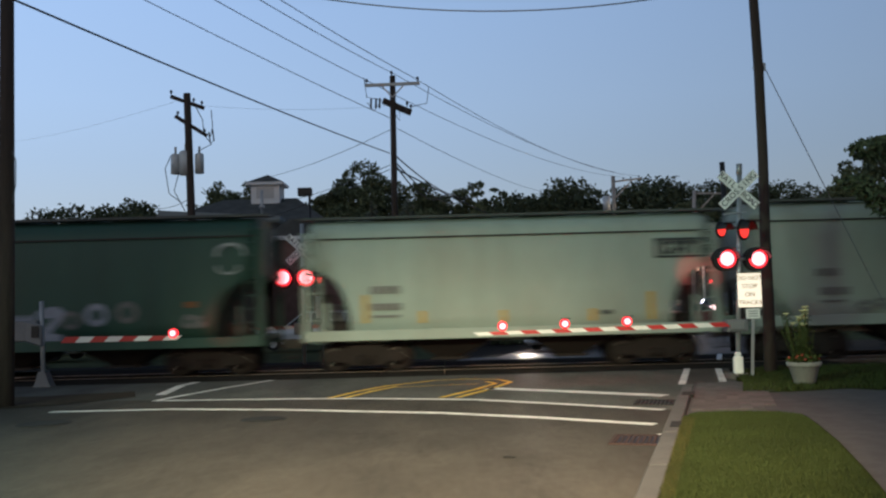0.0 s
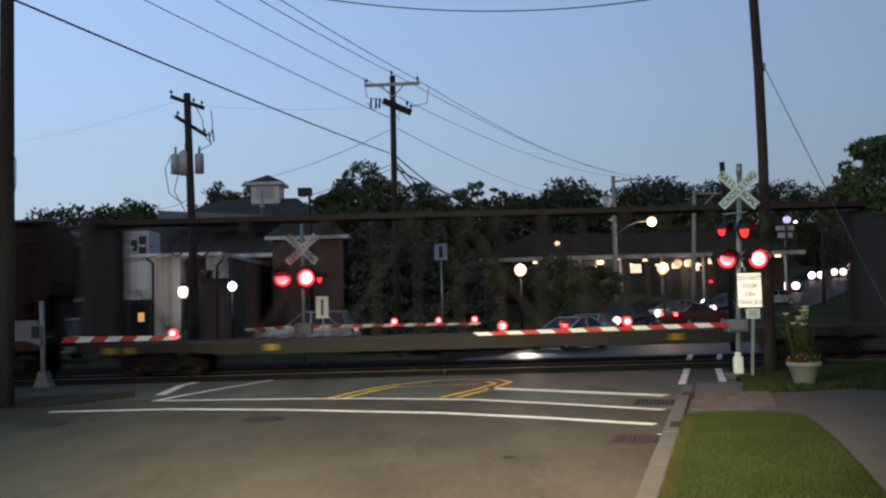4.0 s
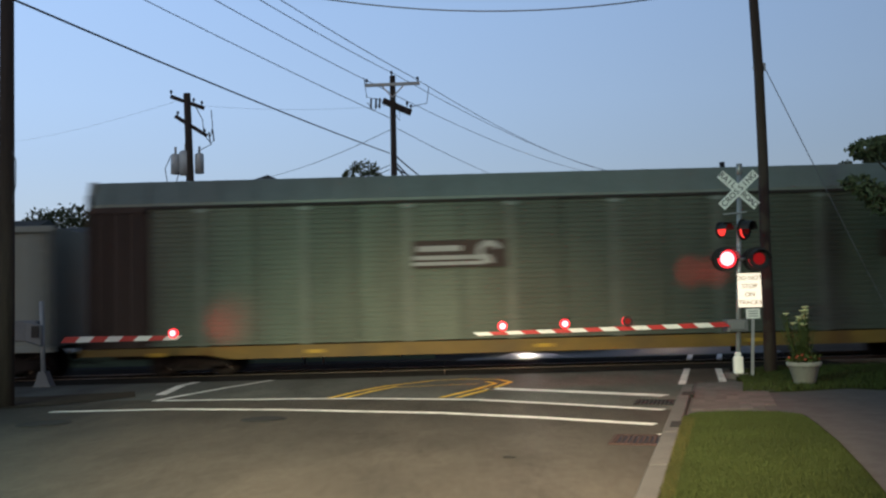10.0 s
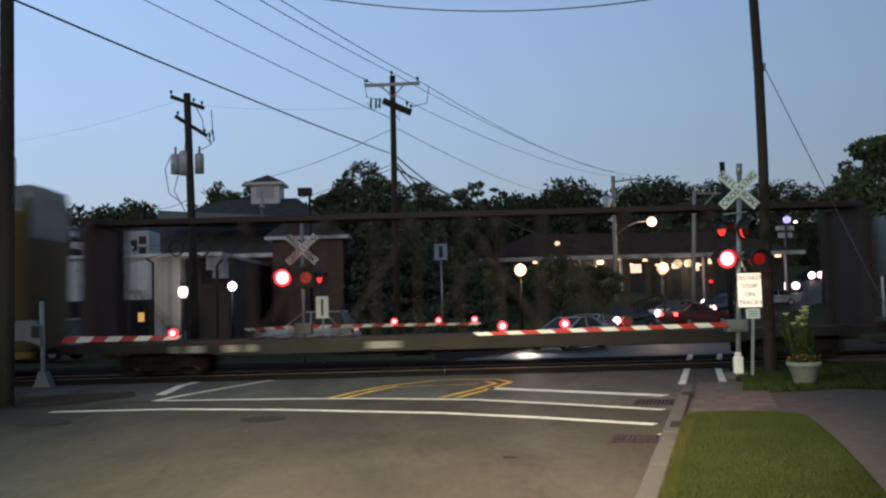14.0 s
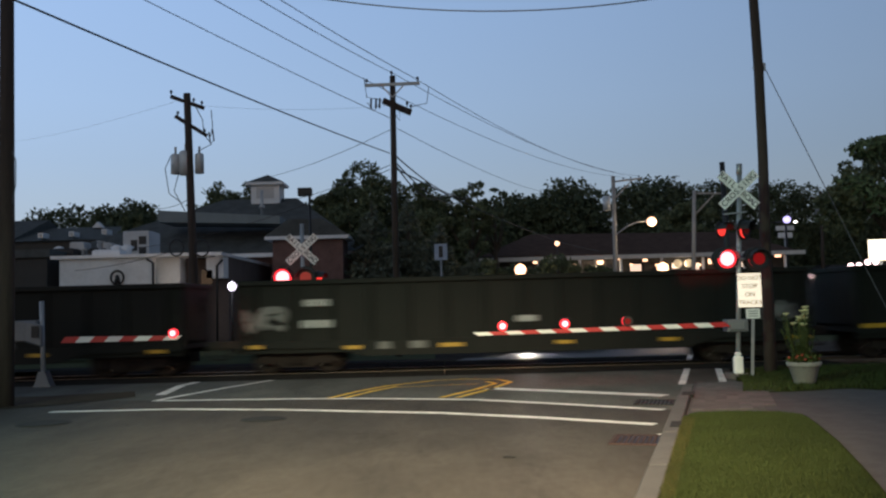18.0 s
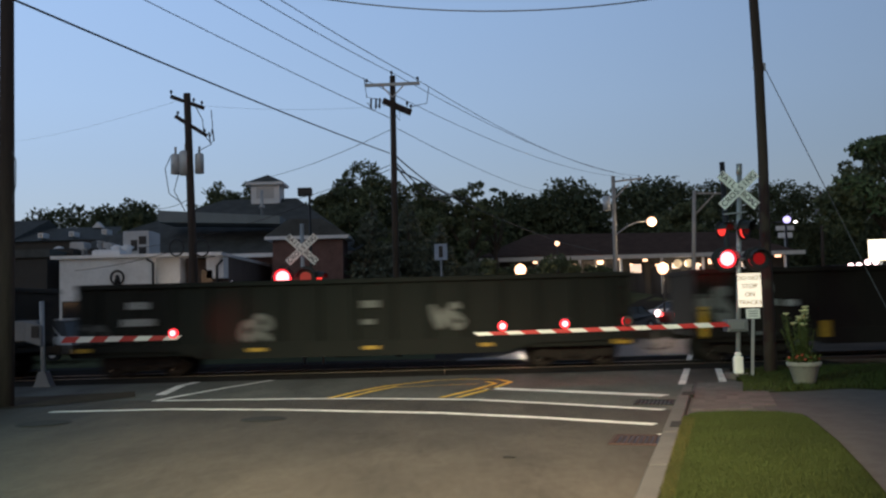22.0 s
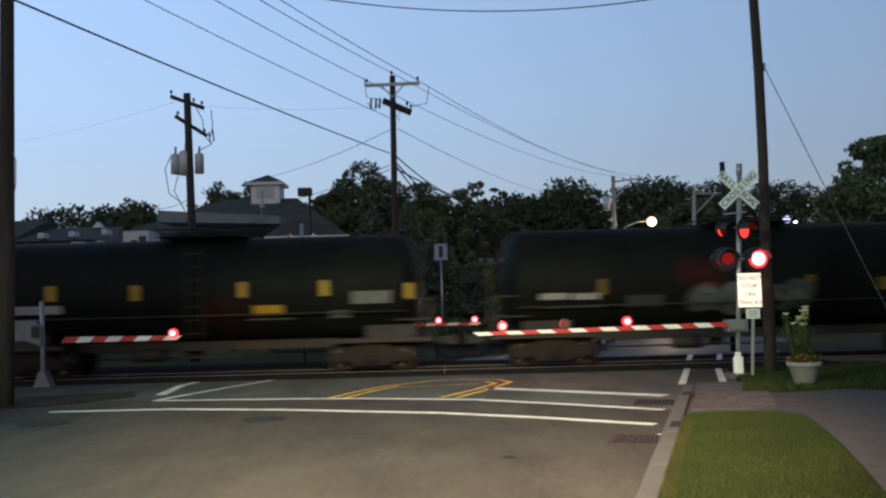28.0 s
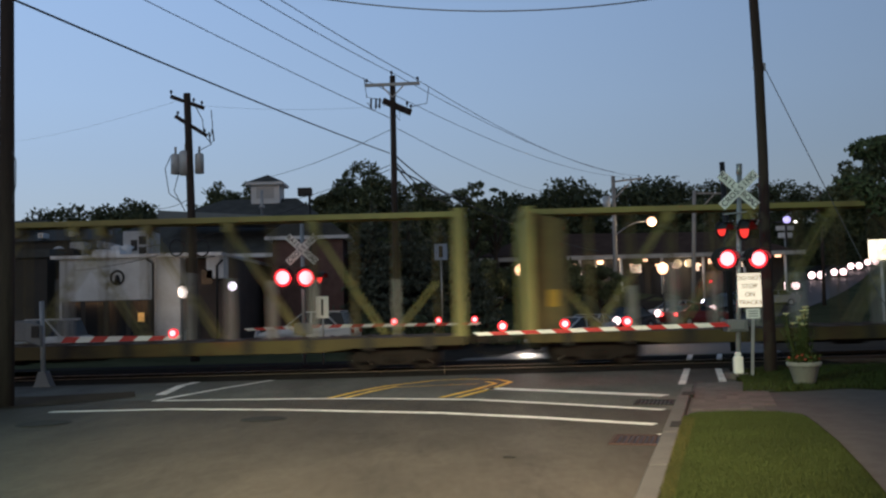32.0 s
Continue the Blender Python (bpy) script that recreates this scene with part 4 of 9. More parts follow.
def tank_car(label, length, material, platform=True):
    car = thing("tank_car", label, "rail car", group="freight train")
    L, R, zc = length, 1.53, 2.52
    bm = bmesh.new()
    pts, rad = [], []
    for a in (0, 0.15, 0.35, 0.6, 0.85, 1.0):
        pts.append((0.45 + a * 0.62, 0, zc))
        rad.append(max(0.05, R * math.sqrt(max(0.0, 1 - (1 - a) ** 2))))
    pts += [(L - (p[0]), 0, zc) for p in pts[::-1]]
    rad += rad[::-1]
    tube(bm, pts, rad, 40)
    part("tank", bm, material, car)
    for x in (1.6, L * 0.3, L * 0.5, L * 0.7, L - 1.6):
        bm = bmesh.new()
        tube(bm, [(x, 0, zc), (x + 0.09, 0, zc)], R + 0.012, 40)
        part("tank_band", bm, material, car)
    bm = bmesh.new()
    for x in (0.15, L - 3.0):
        box(bm, x, x + 2.85, -1.35, 1.35, 0.86, 0.98)
        box(bm, x + 0.9, x + 2.3, -1.1, 1.1, 0.95, 1.35)
    box(bm, 0.15, L - 0.15, -0.28, 0.28, 0.72, 0.98)
    parts("underframe", bm, DARK_STEEL, car)
    bm = bmesh.new()
    for s in (-1, 1):
        for x in (0.2, L - 0.2):
            bar(bm, (x, s * 1.35, 0.9), (x, s * 1.35, 2.1), 0.05, 0.05)
        for z in (1.5, 2.08):
            bar(bm, (0.2, s * 1.4, z) if z < 2 else (0.2, s * 1.35, z), (1.2, s * 1.4, z), 0.04, 0.04)
            bar(bm, (L - 1.2, s * 1.4, z), (L - 0.2, s * 1.38, z), 0.04, 0.04)
        tube(bm, [(0.9, s * 1.57, 1.75), (L - 0.9, s * 1.57, 1.75)], 0.025, 6)
    part("handrail", bm, DARK_STEEL, car)
    bm = bmesh.new()
    xm = L / 2
    tube(bm, [(xm, 0, zc + R - 0.05), (xm, 0, zc + R + 0.22)], 0.5, 16)
    box(bm, xm - 1.3, xm + 1.3, -0.95, 0.95, zc + R + 0.02, zc + R + 0.06)
    if platform:
        for y in (-0.95, 0.95):
            for z in (0.12, 0.24):
                bar(bm, (xm - 1.3, y, zc + R + z), (xm + 1.3, y, zc + R + z), 0.035, 0.035)
            for x in (xm - 1.3, xm, xm + 1.3):
                bar(bm, (x, y, zc + R), (x, y, zc + R + 0.24), 0.035, 0.035)
    part("valve_platform", bm, material, car)
    ladder(car, xm - 0.22, 1.1, zc + 1.2, DARK_STEEL, YN - 0.05)
    brake_gear(car, L * 0.35)
    running_gear(car, L)
    return car


def slab(car, x, z, w, h, material, name="lettering", label="", y=YN - 0.014):
    bm = bmesh.new()
    box(bm, x, x + w, y - 0.004, y + 0.012, z, z + h)
    part(name, bm, material, car, label)


CARS = []          # (thing, place of its left end along the train)


def put(car, u):
    CARS.append((car, u))
    return car


# 1 green hopper
L = 15.6
c = put(covered_hopper("dark green covered hopper with white painted letters", L, HOP_GREEN, cut_l=(1.15, 1.65, "round"), cut_r=(1.2, 1.65, "round")), -20.55)
ring(c, 14.0, 3.2, 0.95, 0.62, SPRAY_MIST, start=-0.05, end=0.55)
ring(c, 14.05, 2.9, 0.7, 0.42, SPRAY_MIST, start=0.45, end=1.05)
for x, z, w, h, mt in ((9.65, 1.44, 0.52, 0.55, SPRAY_GREY), (10.3, 1.52, 0.66, 0.66, SPRAY_PALE), (11.2, 1.58, 0.62, 0.64, SPRAY_GREY)):
    ring(c, x, z, w, h, mt, thick=0.5)
blob(c, 8.35, 1.15, 1.2, 0.9, SPRAY_PALE, 10, n=2, name="painted_letter")
blob(c, 13.1, 1.4, 0.6, 0.34, SPRAY_GREY, 11, n=2, name="painted_letter")
slab(c, 13.15, 1.99, 0.37, 0.17, SPRAY_ORANGE, "placard")
# 2 white hopper with black letter plate
L = 12.3
c = put(covered_hopper("off-white two-bay covered hopper with black lettering", L, HOP_WHITE, top=4.45, bays=2, slope=1.7, sill=0.92, cut_l=(1.15, 1.75, "round"), cut_r=(1.2, 1.6, "round")), -4.25)
for x, z, w, h in ((10.33, 3.56, 1.5, 0.07), (10.33, 3.06, 1.5, 0.07), (10.3, 3.06, 0.1, 0.57)):
    slab(c, x, z, w, h, MARK_DARK, "letter_panel", y=-1.56)
for x, bits in ((10.5, ((0, 0, 0.3, 0.1), (0, 0.28, 0.3, 0.1), (0, 0, 0.1, 0.38), (0.2, 0, 0.1, 0.2))), (10.88, ((0, 0, 0.09, 0.38), (0.22, 0, 0.09, 0.38), (0, 0.28, 0.31, 0.1), (0, 0.1, 0.31, 0.08))), (11.24, ((0, 0.28, 0.3, 0.1), (0.1, 0, 0.1, 0.38))), (11.58, ((0.02, 0, 0.1, 0.16), (0.1, 0.12, 0.1, 0.16), (0.18, 0.22, 0.1, 0.16), (0.2, 0, 0.1, 0.14)))):
    bm = bmesh.new()
    for dx, dz, w, h in bits:
        box(bm, x + dx, x + dx + w, -1.576 - dz * 0.01, -1.55, 3.16 + dz, 3.16 + dz + h)
    part("letter", bm, MARK_DARK, c)
for x, z, w, h in ((2.15, 2.24, 0.86, 0.22), (2.14, 1.77, 0.9, 0.2), (2.19, 1.56, 0.81, 0.08)):
    words(c, x, z, w, h, MARK_GREY)
slab(c, 8.7, 1.5, 0.32, 0.12, MARK_DARK)
for x, z, h in ((1.92, 1.42, 0.8), (3.54, 1.38, 0.35), (5.85, 1.35, 0.35), (8.39, 1.33, 0.35), (10.06, 1.32, 0.8)):
    slab(c, x, z, 0.15, h, MARK_YELLOW, "reflector", "yellow reflective strip")
# 3 grey hopper with black painted tag
L = 20.1
c = put(covered_hopper("light grey three-bay covered hopper with sprayed tags", L, HOP_GREY, top=4.65, bays=3, slope=2.2, sill=1.02, cut_l=(1.1, 1.15, "slant"), cut_r=(1.15, 1.3, "slant")), 8.55)
for x, z, w, h in ((2.05, 2.42, 0.7, 0.22), (2.15, 1.88, 0.89, 0.22), (2.15, 1.68, 0.77, 0.06)):
    words(c, x, z, w, h, MARK_GREY)
blob(c, 3.19, 1.42, 0.78, 0.32, MARK_GREY, 30, n=2)
blob(c, 7.4, 1.35, 4.1, 1.1, SPRAY_MIST, 31, n=6)
blob(c, 9.72, 1.43, 1.1, 0.56, MARK_DARK, 32, y=YN - 0.03, n=3)
blob(c, 11.0, 1.6, 0.36, 0.16, MARK_DARK, 34, y=YN - 0.03, n=1)
blob(c, 12.13, 1.62, 1.62, 0.36, MARK_DARK, 33, n=4)
slab(c, 15.2, 1.08, 0.5, 0.14, BEAM_WHITE, "reflector", y=-1.62)
slab(c, 16.8, 1.08, 0.5, 0.14, BEAM_WHITE, "reflector", y=-1.62)
# 4 brown hopper with white slanted emblem
L = 17.2
c = put(covered_hopper("dark red-brown covered hopper with a large white emblem", L, HOP_BROWN, bays=3, slope=2.0, sill=0.88), 29.2)
for x, z, w, h in ((1.71, 3.54, 0.57, 0.22), (1.67, 2.78, 1.16, 0.28), (1.67, 2.24, 1.49, 0.28), (1.77, 1.72, 0.97, 0.07), (1.77, 1.86, 0.8, 0.07)):
    words(c, x, z, w, h, MARK_WHITE)
for k in range(4):
    x = 11.12 + k * 1.03
    for z0, z1, w in ((0.0, 0.2, 0.9), (0.28, 0.48, 0.86)):
        bm = bmesh.new()
        prism(bm, [(x + z0 * 0.5, 2.77 + z0), (x + w + z0 * 0.5, 2.77 + z0), (x + w + z1 * 0.5, 2.77 + z1), (x + z1 * 0.5, 2.77 + z1)], -1.58, -1.53, "y")
        part("emblem_stroke", bm, MARK_WHITE, c)
    bm = bmesh.new()
    prism(bm, [(x + 0.02, 2.77), (x + 0.24, 2.77), (x + 0.48, 3.25), (x + 0.26, 3.25)], -1.585, -1.53, "y")
    part("emblem_stroke", bm, MARK_WHITE, c)
bm = bmesh.new()
prism(bm, [(10.85, 2.47), (11.2, 2.5), (15.05, 2.68), (15.1, 2.73), (10.98, 2.66)], -1.59, -1.54, "y")
part("emblem_stroke", bm, MARK_WHITE, c)
for x, z, w, h in ((4.85, 2.53, 0.36, 0.24), (4.67, 1.68, 0.44, 0.12), (11.67, 1.69, 0.32, 0.1), (14.64, 1.67, 0.49, 0.1), (13.47, 1.9, 0.63, 0.08), (13.47, 1.66, 0.63, 0.08)):
    slab(c, x, z, w, h, MARK_GREY)
for x, z, w, h in ((6.12, 1.69, 0.62, 0.4), (10.22, 1.74, 0.41, 0.35)):
    slab(c, x, z, w, h, RACK_YELLOW, "placard", "faded yellow-brown panel")
reflectors(c, (1.5, 6.5), 1.22, -1.62)
reflectors(c, (14.63,), 1.26, -1.62, 1.37, 0.12)
# 5 dark centre-beam
L = 23.9
c = put(centerbeam("dark brown centre-beam flatcar, empty", L, BEAM_DARK, False), 47.0)
reflectors(c, (0.9, 1.4, 5.5, 17), 0.72, -1.54, 0.3, 0.18)
# 6 mixed-colour gondola with yellow plate
L = 20.9
c = put(gondola("black gondola covered in sprayed tags, with a yellow panel", L, GON_GREEN, ribs=18), 70.9)
slab(c, 13.7, 1.78, 2.8, 0.61, SILL_YELLOW, "letter_panel", "yellow panel with dark letters", y=-1.585)
for x, bits in ((14.1, ((0, 0.3, 0.5, 0.1), (0.2, 0, 0.12, 0.36))), (14.7, ((0, 0.3, 0.5, 0.1), (0.2, 0, 0.12, 0.36))), (15.35, ((0, 0, 0.12, 0.4), (0.1, 0.14, 0.3, 0.12), (0.36, 0, 0.12, 0.4)))):
    bm = bmesh.new()
    for dx, dz, w, h in bits:
        box(bm, x + dx, x + dx + w, -1.6, -1.58, 1.88 + dz, 1.88 + dz + h)
    part("letter", bm, GON_BROWN, c)
words(c, 14.66, 1.5, 1.69, 0.1, SPRAY_GREEN)
for x, z, w, h in ((7.9, 2.05, 0.6, 0.12), (7.9, 1.75, 0.16, 0.42), (8.0, 1.78, 0.4, 0.1), (8.71, 1.89, 0.57, 0.24), (9.57, 1.87, 0.15, 0.42), (9.8, 1.87, 0.15, 0.42), (10.16, 1.85, 0.14, 0.42), (10.36, 1.85, 0.14, 0.42), (9.75, 1.3, 0.3, 0.36), (10.12, 1.25, 0.36, 0.4)):
    slab(c, x, z, w, h, SPRAY_ORANGE, "graffiti_letter", y=-1.6)
for k, (x, z, w, h, mt) in enumerate(((7.82, 1.24, 0.65, 0.51, SPRAY_GREY), (8.5, 1.22, 0.78, 0.51, SPRAY_RUST), (10.72, 1.27, 0.73, 0.64, SPRAY_MIST), (11.76, 1.17, 0.73, 0.56, SPRAY_MIST), (12.68, 1.3, 0.87, 0.64, SPRAY_MIST), (5.09, 1.6, 0.45, 0.48, SPRAY_DIM), (6.86, 1.21, 0.81, 0.64, SPRAY_DIM), (2.4, 1.2, 1.2, 0.9, SPRAY_DIM), (17.5, 0.9, 0.85, 0.75, SPRAY_DIM), (18.67, 1.27, 0.9, 0.59, SPRAY_GREY))):
    blob(c, x, z, w, h, mt, 62 + k, y=-1.6, n=2)
slab(c, 14.96, 0.72, 0.48, 0.14, SPRAY_GREY)
reflectors(c, (1.2, 5.5, 9.99, 12.88, 16.73), 0.69, w=0.5)
# 7 long white hopper
L = 20.1
c = put(covered_hopper("long off-white four-bay covered hopper, grimed near the ends", L, HOP_WHITE, bays=4, slope=2.1, cut_l=(0.95, 1.4, "round"), cut_r=(1.3, 1.4, "round")), 92.2)
for x, z, w, h in ((2.0, 2.4, 0.79, 0.23), (1.94, 2.02, 1.27, 0.22), (16.23, 2.02, 1.28, 0.25), (16.29, 1.5, 0.97, 0.2)):
    words(c, x, z, w, h, MARK_GREY)
slab(c, 2.45, 1.43, 0.32, 0.24, MARK_DARK)
for k, (x, z, w, h) in enumerate(((3.42, 1.95, 0.6, 0.66), (4.63, 1.98, 0.33, 0.62), (5.2, 2.04, 0.41, 0.58), (5.96, 2.43, 0.29, 0.18), (6.54, 2.17, 0.4, 0.4), (7.45, 2.16, 1.06, 0.36), (9.23, 2.21, 0.81, 0.28), (11.24, 2.16, 0.25, 0.32))):
    blob(c, x, z, w, h, MARK_GREY, 700 + k, n=2 if w > 0.7 else 1, name="faded_letter")
for x, z, w in ((4.55, 1.94, 0.89), (7.93, 1.77, 0.72), (9.06, 1.8, 0.81), (10.26, 1.78, 0.48)):
    slab(c, x, z, w, 0.04, MARK_GREY, "faded_letter")
for x in (1.35, 17.94):
    slab(c, x, 0.95, 0.6, 0.17, SILL_YELLOW, "reflector", y=-1.625)
for x in (5.5, 7.1, 9.2):
    slab(c, x, 0.97, 0.22, 0.08, MARK_DARK, "reflector", y=-1.625)
# 8 ribbed grey car
L = 20.3
c = put(ribbed_car("light grey ribbed steel coal car with dark tags", L), 112.8)
for x, z, w, h in ((0.5, 3.36, 1.1, 0.2), (1.11, 2.92, 0.49, 0.2)):
    words(c, x, z, w, h, MARK_GREY, y=-1.49)
for k, (x, z, w, h, mt) in enumerate(((0.86, 2.47, 0.89, 0.32, MARK_GREY), (1.25, 2.06, 0.41, 0.32, MARK_GREY), (0.45, 1.77, 0.35, 0.32, MARK_GREY), (2.08, 3.09, 0.33, 0.24, MARK_GREY), (5.38, 1.62, 0.73, 0.24, MARK_DARK), (7.7, 1.31, 0.89, 0.48, MARK_DARK), (15.26, 1.28, 0.41, 0.19, MARK_DARK))):
    blob(c, x, z, w, h, mt, 81 + k, y=-1.6 if k > 3 else -1.5, n=2)
reflectors(c, (2.4,), 0.95, -1.6, 0.5, 0.2)
# 9 autorack with brown ends
L = 27.8
c = put(autorack("silver-grey autorack with brown end doors", L, RACK_BROWN), 133.55)
for x, w in ((9.59, 2.68), (22.95, 2.4)):
    slab(c, x, 2.94, w, 0.78, RACK_BROWN, "emblem_plate", "dark brown emblem plate", y=-1.57)
    if w > 2.5:
        for dx, z, ww, h in ((0.12, 3.41, 1.26, 0.16), (0.0, 3.17, 2.2, 0.12), (0.0, 3.01, 2.05, 0.1)):
            slab(c, x + dx, z, ww, h, MARK_WHITE, "emblem_stroke", y=-1.58)
    else:
        slab(c, x + 0.3, 3.25, 1.3, 0.13, MARK_WHITE, "emblem_stroke", y=-1.58)
    ring(c, x + w - 0.86, 3.04, 0.72, 0.66, MARK_WHITE, -1.6, 0.5, 0.05, 0.8, "emblem_ring")
slab(c, L - 1.35, 3.05, 0.62, 0.36, MARK_GREY, "placard", y=-1.575)
slab(c, L - 1.4, 2.25, 0.55, 0.16, MARK_YELLOW, "reflector", y=-1.575)
reflectors(c, (2.0, 6.5, 13.0, 19, 25), 0.62, -1.6, 0.5, 0.1)
# 10 autorack with yellow ends
L = 27.8
c = put(autorack("silver-grey autorack with faded yellow end doors", L, RACK_YELLOW, post=RACK_YELLOW), 162.1)
slab(c, 4.54, 2.98, 2.3, 1.84, RACK_YELLOW, "emblem_plate", "faded yellow panel", y=-1.56)
for z in (4.08, 4.44):
    for dz in (0.0, 0.15):
        slab(c, 5.23, z + dz, 0.97, 0.05, MARK_GREY, "letter", y=-1.58)
for x, w in ((5.75, 0.48), (7.03, 1.45)):
    slab(c, x, 0.66, w, 0.14, MARK_GREY, "sill_patch", "grey repaired patch of the sill", y=-1.6)
reflectors(c, (2.0, 7.5, 16.0, 20, 24), 0.62, -1.6, 0.5, 0.1)
# 11 dark brown centre-beam
c = put(centerbeam("dark red-brown centre-beam flatcar, empty", 23.2, BEAM_DARK, False), 191.0)
for x in (2.8, 4.3, 8.4):
    slab(c, x, 0.7, 0.9, 0.2, BEAM_WHITE, "reflector", y=-1.54)
# 12 white hopper
c = put(covered_hopper("off-white three-bay covered hopper with a dark end", 20.2, HOP_WHITE, top=4.58, bays=3, slope=2.1, cut_l=(1.3, 1.4, "step"), cut_r=(1.3, 1.4, "step")), 215.0)
slab(c, 15.8, 1.66, 0.24, 0.18, MARK_DARK)
slab(c, 12, 0.9, 0.5, 0.13, BEAM_WHITE, "reflector", y=-1.62)

# 13 to 19 and 24: gondolas
GONS = [
    (235.55, 16.5, GON_BLACK, "black gondola with faded white lettering"),
    (252.95, 17.0, GON_BLACK, "black gondola with grey tags"),
    (270.6, 16.7, GON_GREEN, "dark gondola with white numbers and a brown end"),
    (288.35, 16.4, GON_BLACK, "dark gondola with green and pale tags along its side"),
    (306.05, 16.4, GON_BLACK, "black gondola with small pink and grey tags"),
    (323.65, 16.0, GON_BROWN, "brown-black gondola with sprayed letters"),
    (340.9, 17.2, GON_BLACK, "black gondola with a large blue and white tag"),
    (421.05, 16.3, GON_BROWN, "brown-black gondola with white lettering"),
]
W_, G_, R_, Y_ = "words", "tag", "square", "reflector"
